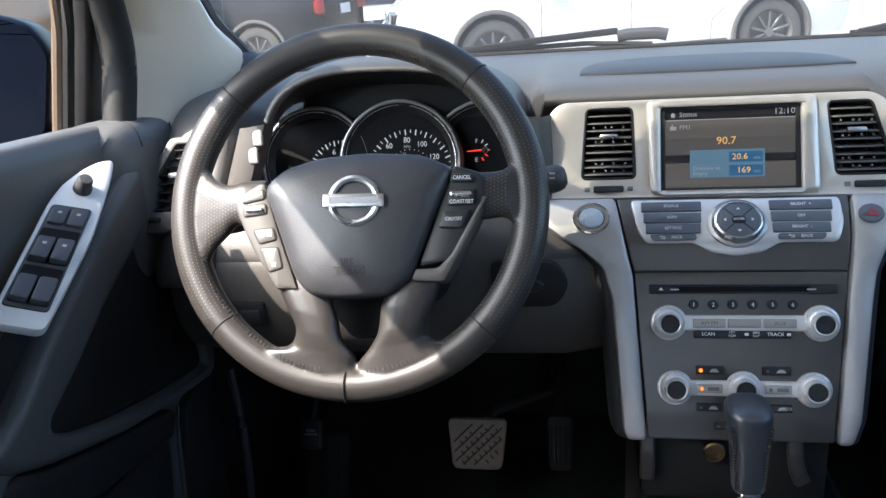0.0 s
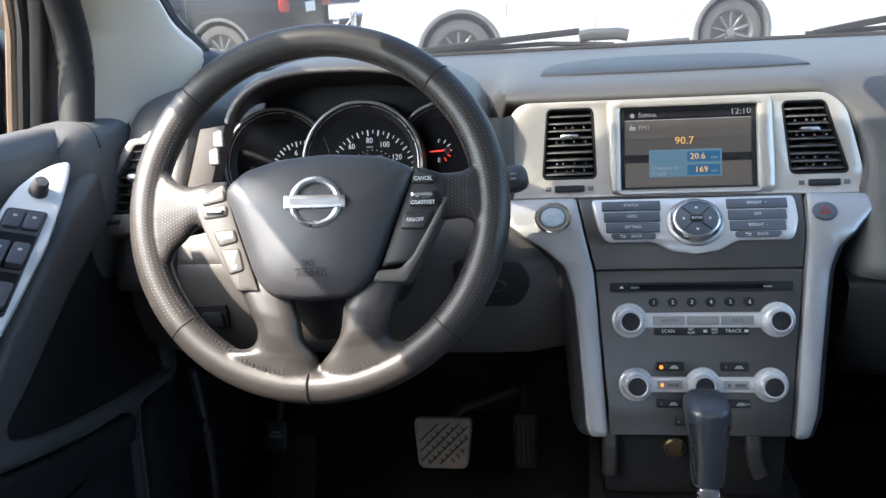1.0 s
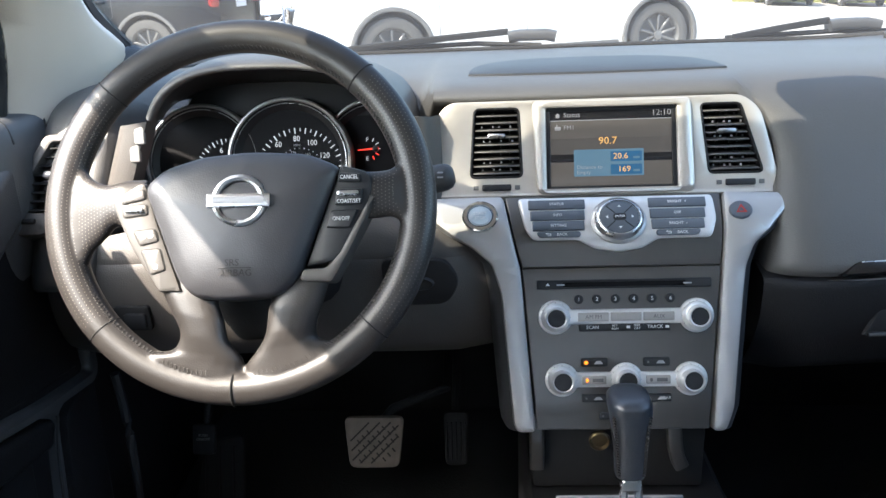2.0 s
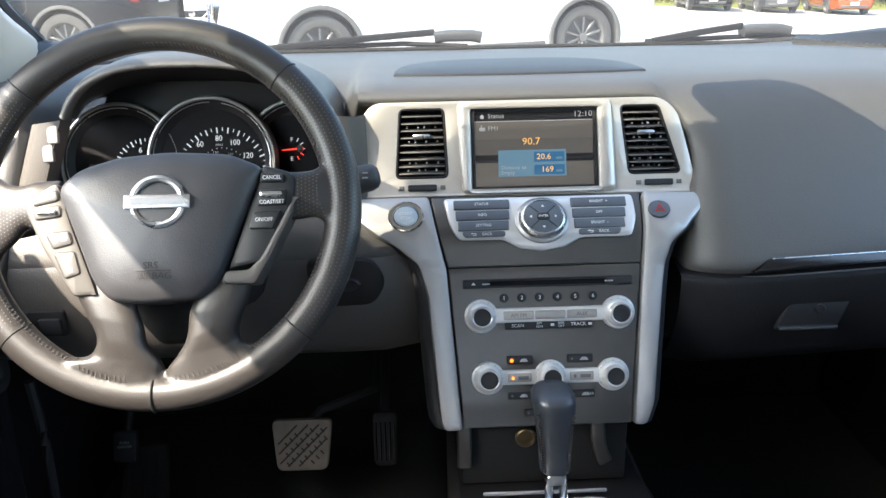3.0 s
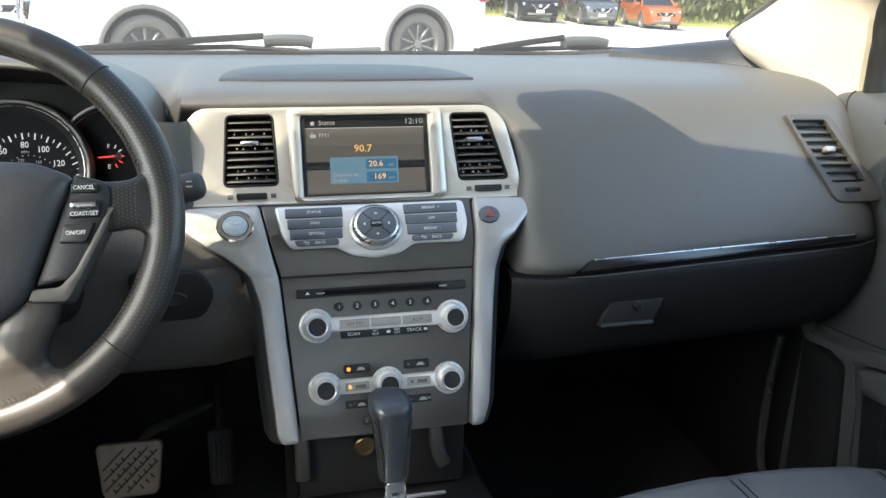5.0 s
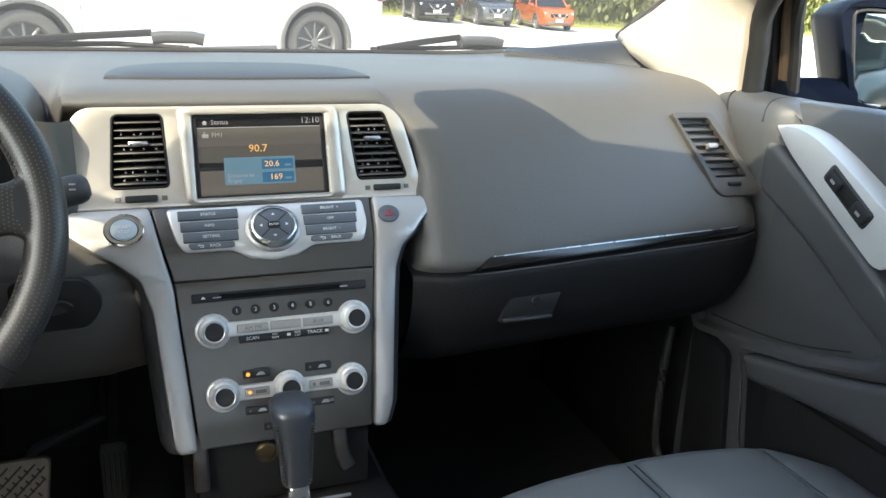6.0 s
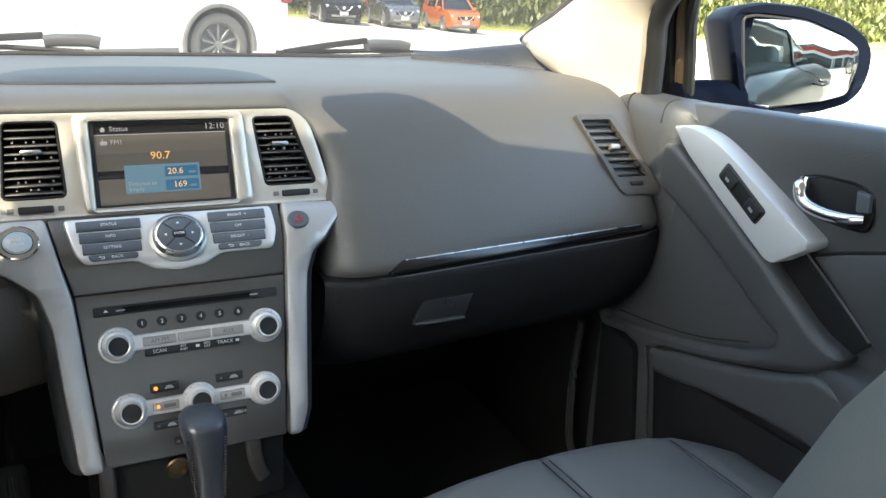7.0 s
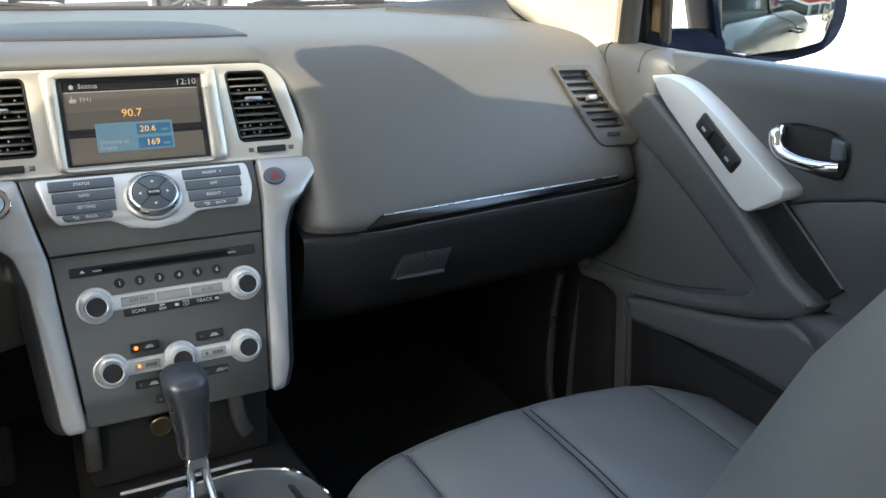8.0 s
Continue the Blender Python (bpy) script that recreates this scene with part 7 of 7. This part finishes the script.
        part("wing_mirror", block((0.13, 0.20, 0.15), pose(L - 1.45, s * (width / 2 + 0.06), 1.12), 0.05), paint, t)
        # lamps
        hm = pose(L - 0.22, s * (width / 2 - 0.30), 0.80, 0, 0, -s * 38)
        part("headlamp", block((0.14, 0.42, 0.13), hm, 0.045), CAR["lamp"], t, "clear headlamp")
        part("tail_lamp", block((0.14, 0.34, 0.20), pose(-L + 0.10, s * (width / 2 - 0.20), 0.92, 0, 0, s * 28), 0.05), CAR["tail"], t, "red tail lamp")
        part("fog_lamp", block((0.10, 0.22, 0.10), pose(L - 0.14, s * (width / 2 - 0.30), 0.45, 0, 0, -s * 30), 0.03), CAR["arch"], t)
    part("grille", block((0.08, 0.86, 0.20), pose(L - 0.05, 0, 0.70), 0.03), M["gloss_black"], t, "black grille")
    for s in (-1, 1):
        part("grille_bar", tube([(L + 0.01, s * 0.38, 0.82), (L + 0.02, s * 0.24, 0.66), (L + 0.02, s * 0.10, 0.60)], 0.014, 6), M["satin"], t)
    part("grille_badge", lathe([(0.07, 0), (0.07, 0.015), (0.05, 0.02), (0.0, 0.02)], 20, pose(L - 0.005, 0, 0.74, 0, 90, 0)), M["chrome"], t)
    part("lower_grille", block((0.08, 1.1, 0.12), pose(L - 0.06, 0, 0.40), 0.03), CAR["arch"], t)
    part("front_plate", block((0.02, 0.36, 0.13), pose(L + 0.01, 0, 0.50), 0.006), CAR["plate"], t)
    part("rear_plate", block((0.02, 0.36, 0.13), pose(-L - 0.005, 0, 0.86), 0.006), CAR["plate"], t)
    for h in hubs:
        for s in (-1, 1):
            wm = pose(h, s * (width / 2 - 0.115), 0.36, -90 * s, 0, 0)
            wl = part("wheel", lathe([(0.235, -0.10), (0.30, -0.11), (0.345, -0.095), (rw, -0.05), (rw, 0.05), (0.345, 0.092), (0.30, 0.11), (0.245, 0.10)], 40, wm), CAR["tyre"], t, "black tyre")
            part("rim", lathe([(0.248, 0.10), (0.240, 0.085), (0.225, 0.07), (0.215, 0.0)], 40, wm), CAR["rim"], wl, "alloy rim")
            part("disc", lathe([(0.218, 0.0), (0.0, 0.0)], 24, wm), CAR["arch"], wl)
            for k in range(10):
                part("spoke", block((0.030, 0.19, 0.022), wm @ pose(0, 0, 0.062, 0, 0, 36 * k) @ pose(0, 0.13, 0, 6, 0, 0), 0.008, 1), CAR["rim"], wl)
            part("hub_cap", lathe([(0.05, 0.05), (0.045, 0.08), (0, 0.085)], 16, wm), CAR["rim"], wl)
    return t


def park(t, x, y, heading):
    t.matrix_basis = pose(x, y, ground_z(x, y), 0, 0, heading)
    return t


G = "parked cars"
# white car broadside ahead, nose to the left
park(suv(CAR["white"], "white sport utility car parked broadside on the lot", length=4.95, front_hub=0.98, base=3.0, group=G), 0.10, 8.89, 197)
park(suv(CAR["blue"], "dark blue sport utility car with red tail lamps", length=4.7, group=G), -5.75, 10.6, 176)
far_row = [(12.9, 1.84, "black", "black car parked nose out by the hedge"), (15.85, 1.70, "silver", "silver grey car parked nose out by the hedge"), (19.0, 1.74, "orange", "bright orange car parked nose out by the hedge")]
for x, width, tone, label in far_row:
    park(suv(CAR[tone], label, length=4.5, width=width, group=G), x, 36.5, -90 - 8)
park(suv(CAR["white"], "white car parked far back on the lot", length=4.6, group=G), -5.2, 19.5, -80)
park(suv(CAR["silver"], "grey car parked far back on the lot", length=4.6, group=G), -2.0, 24.5, -85)
# never in view; added so the driver's mirror reflects something dark
park(suv(CAR["black"], "unseen black car parked alongside for the driver's mirror to reflect", length=4.6, group=G), -2.35, -3.9, 90)
park(suv(CAR["brown"], "brown car parked alongside", length=4.6, height=1.95, group=G, belt=1.30), -3.1, 1.3, 88)
park(suv(CAR["silver"], "silver sport utility car parked behind", length=4.6, group=G), 3.2, -9.5, 84)
park(suv(CAR["black"], "black car parked far behind", length=4.6, group=G), 7.5, -15.0, 150)

# grass strip and planting beyond the far cars
grass_mat = surface("sunny_grass", (0.17, 0.18, 0.05), 0.9, grain=0.6, grain_size=0.05, vary=0.35, patch=0.6)
rng = np.random.default_rng(4)


def strip_points(n):
    """Places along the planted edge, which runs behind the far cars and round to the right."""
    edge = [(-36.6, 51.2), (2.4, 40.9), (11, 39.6), (22, 40.3), (36.6, 32.9), (48.8, 23.2), (63.4, 6.1)]
    seg = rng.uniform(0, len(edge) - 1, n)
    i = seg.astype(int)
    f = seg - i
    e = np.array(edge, float)
    return e[i] * (1 - f[:, None]) + e[i + 1] * f[:, None]


rows = []
edge = [(-36.6, 51.2), (-17.1, 45.8), (2.4, 40.9), (11, 39.4), (22, 40), (29.3, 36.8), (36.6, 32.9), (48.8, 23.2), (63.4, 6.1)]
for x, y in edge:
    rows.append([(x + d * 0.35, y + d, ground_z(x, y) + h) for d, h in ((-0.6, 0.0), (-0.5, 0.13), (1.5, 0.18), (6, 0.3), (14, 0.3))])
alone("grass_bank", loft(rows), grass_mat, "sunlit grass bank behind the parking lot", "grass", kind="structure")
bm_v, bm_f = [], []
for x, y in strip_points(5000):
    x, y = x + rng.normal(0, 0.4), y + rng.uniform(-0.3, 1.6)
    z = ground_z(x, y) + 0.12
    h, a = rng.uniform(0.12, 0.4), rng.uniform(0, math.pi)
    dx, dy = 0.03 * math.cos(a), 0.03 * math.sin(a)
    k = len(bm_v)
    bm_v += [(x - dx, y - dy, z), (x + dx, y + dy, z), (x + rng.normal(0, 0.08), y + rng.normal(0, 0.08), z + h)]
    bm_f.append((k, k + 1, k + 2))
me = bpy.data.meshes.new("grass_tufts")
me.from_pydata(bm_v, [], bm_f)
me.materials.append(grass_mat)
tagged(new("grass_tufts", me), "tall yellow-green grass along the lot edge", "grass", kind="stuff")

leaf = surface("willow_leaf", (0.13, 0.145, 0.035), 0.6, vary=0.4, patch=0.7)
leaf_dark = surface("hedge_leaf", (0.080, 0.092, 0.026), 0.6, vary=0.45, patch=0.7)
bark = surface("willow_bark", (0.11, 0.085, 0.06), 0.9, grain=0.8, grain_size=0.05, vary=0.3, patch=0.3)


def leaves(name, points, sizes, tilt, material, parent=None):
    v, f = [], []
    for (x, y, z), s in zip(points, sizes):
        a, b = rng.uniform(0, 2 * math.pi), rng.normal(0, tilt)
        ax = Vector((math.cos(a), math.sin(a), 0))
        dn = Vector((-math.sin(a) * math.sin(b), math.cos(a) * math.sin(b), -math.cos(b)))
        p = Vector((x, y, z))
        k = len(v)
        v += [tuple(p), tuple(p + ax * s * 0.22 + dn * s * 0.45), tuple(p + dn * s), tuple(p - ax * s * 0.22 + dn * s * 0.45)]
        f.append((k, k + 1, k + 2, k + 3))
    me = bpy.data.meshes.new(name)
    me.from_pydata(v, [], f)
    me.materials.append(material)
    ob = new(name, me)
    return hang(ob, parent) if parent else ob


def willow(x, y, r, h):
    z0 = ground_z(x, y) + 0.15
    t = thing("willow_tree", (x, y, z0), "leafy yellow-green willow tree on the grass bank", "tree", "willow trees")
    part("trunk", tube(curve3([(x, y, z0 - 0.2), (x + 0.1, y, z0 + h * 0.3), (x - 0.1, y + 0.2, z0 + h * 0.6)], 4), 0.22, 9, scale=list(np.linspace(1.2, 0.55, 9))), bark, t)
    pts, sizes = [], []
    for i in range(7):
        a = i * 2.4
        tip = Vector((x + r * 0.6 * math.cos(a), y + r * 0.6 * math.sin(a), z0 + h * (0.75 + 0.05 * (i % 3))))
        part("limb", tube([(x, y, z0 + h * (0.35 + 0.03 * i)), tuple(Vector((x, y, z0 + h * 0.6)).lerp(tip, 0.6)), tuple(tip)], 0.08, 6, scale=[1, 0.7, 0.3]), bark, t)
    for i in range(260):
        a, q = rng.uniform(0, 2 * math.pi), r * math.sqrt(rng.uniform(0.05, 1))
        top = z0 + h * (1 - 0.35 * (q / r) ** 2) * rng.uniform(0.75, 1.0)
        low = z0 + rng.uniform(0.1, h * 0.45)
        n = int((top - low) / 0.10)
        sx, sy = x + q * math.cos(a), y + q * math.sin(a)
        for k in range(n):
            zz = top - (top - low) * k / n
            pts.append((sx + rng.normal(0, 0.10), sy + rng.normal(0, 0.10), zz))
            sizes.append(rng.uniform(0.16, 0.34))
    leaves("crown", pts, sizes, 0.5, leaf, t)
    return t


for x, y, r, h in ((25.0, 44.5, 3.2, 7.9), (31.1, 40.9, 3.4, 8.5), (37.8, 37.2, 3.7, 8.5), (44.5, 32.3, 3.4, 7.9), (51.2, 26.2, 3.7, 8.5), (58.0, 18.3, 3.7, 7.9)):
    willow(x, y, r, h)
pts = [(x + rng.normal(0, 0.5), y + 1.0 + abs(rng.normal(0, 0.8)), ground_z(x, y) + 0.2 + (4.9 if x < 21 else 7.9) * rng.uniform(0, 1) ** 0.8) for x, y in strip_points(60000) if x > -25]
hd = leaves("hedge", pts, rng.uniform(0.22, 0.58, len(pts)), 0.9, leaf_dark)
tagged(hd, "dense green hedge behind the far cars", "hedge", kind="stuff")
rows = []
for i in range(121):
    f = i / 120 * (len(edge) - 1)
    k = min(len(edge) - 2, int(f))
    x, y = mixed(edge[k], edge[k + 1], f - k)
    tall = (5.1 if x < 21 else 7.9) * (0.85 + 0.3 * noise.noise(Vector((x * 0.5, y * 0.5, 3))))
    row = []
    for d, h in ((2.0, 0.0), (1.7, 0.25), (1.9, 0.55), (2.2, 0.8), (2.9, 1.0), (4.0, 0.9), (4.6, 0.0)):
        wob = 0.5 * noise.noise(Vector((x * 1.3, y * 1.3, h * 5)))
        row.append((x + (d + wob) * 0.35, y + d + wob, ground_z(x, y) + 0.1 + tall * h + wob))
    rows.append(row)
alone("hedge_shade", loft(rows), leaf_dark, "dense inner growth of the hedge", "hedge", kind="stuff")

# dealership building behind, seen in the wing mirror
bld = thing("showroom_building", (12, -30, 0), "long pale showroom building with red fascia and glass front", "building")
wall_mat = surface("pale_render", (0.55, 0.54, 0.51), 0.8, grain=0.3, grain_size=0.02, vary=0.08, patch=1.0)
part("wall", block((40, 8, 5.2), pose(12, -32, 2.6), 0.05), wall_mat, bld)
part("roof", block((41, 9, 0.5), pose(12, -31.8, 5.4), 0.05), CAR["arch"], bld)
part("fascia", block((12, 0.3, 1.0), pose(2, -27.8, 4.5), 0.04), CAR["tail"], bld, "red fascia board")
for i in range(12):
    w = part("window", block((2.4, 0.12, 2.9), pose(-5 + 3.0 * i, -27.95, 1.75), 0.02), CAR["glass"], bld)
    part("frame", block((0.14, 0.2, 3.0), pose(-6.45 + 3.0 * i, -27.9, 1.75), 0.02), CAR["rim"], w)
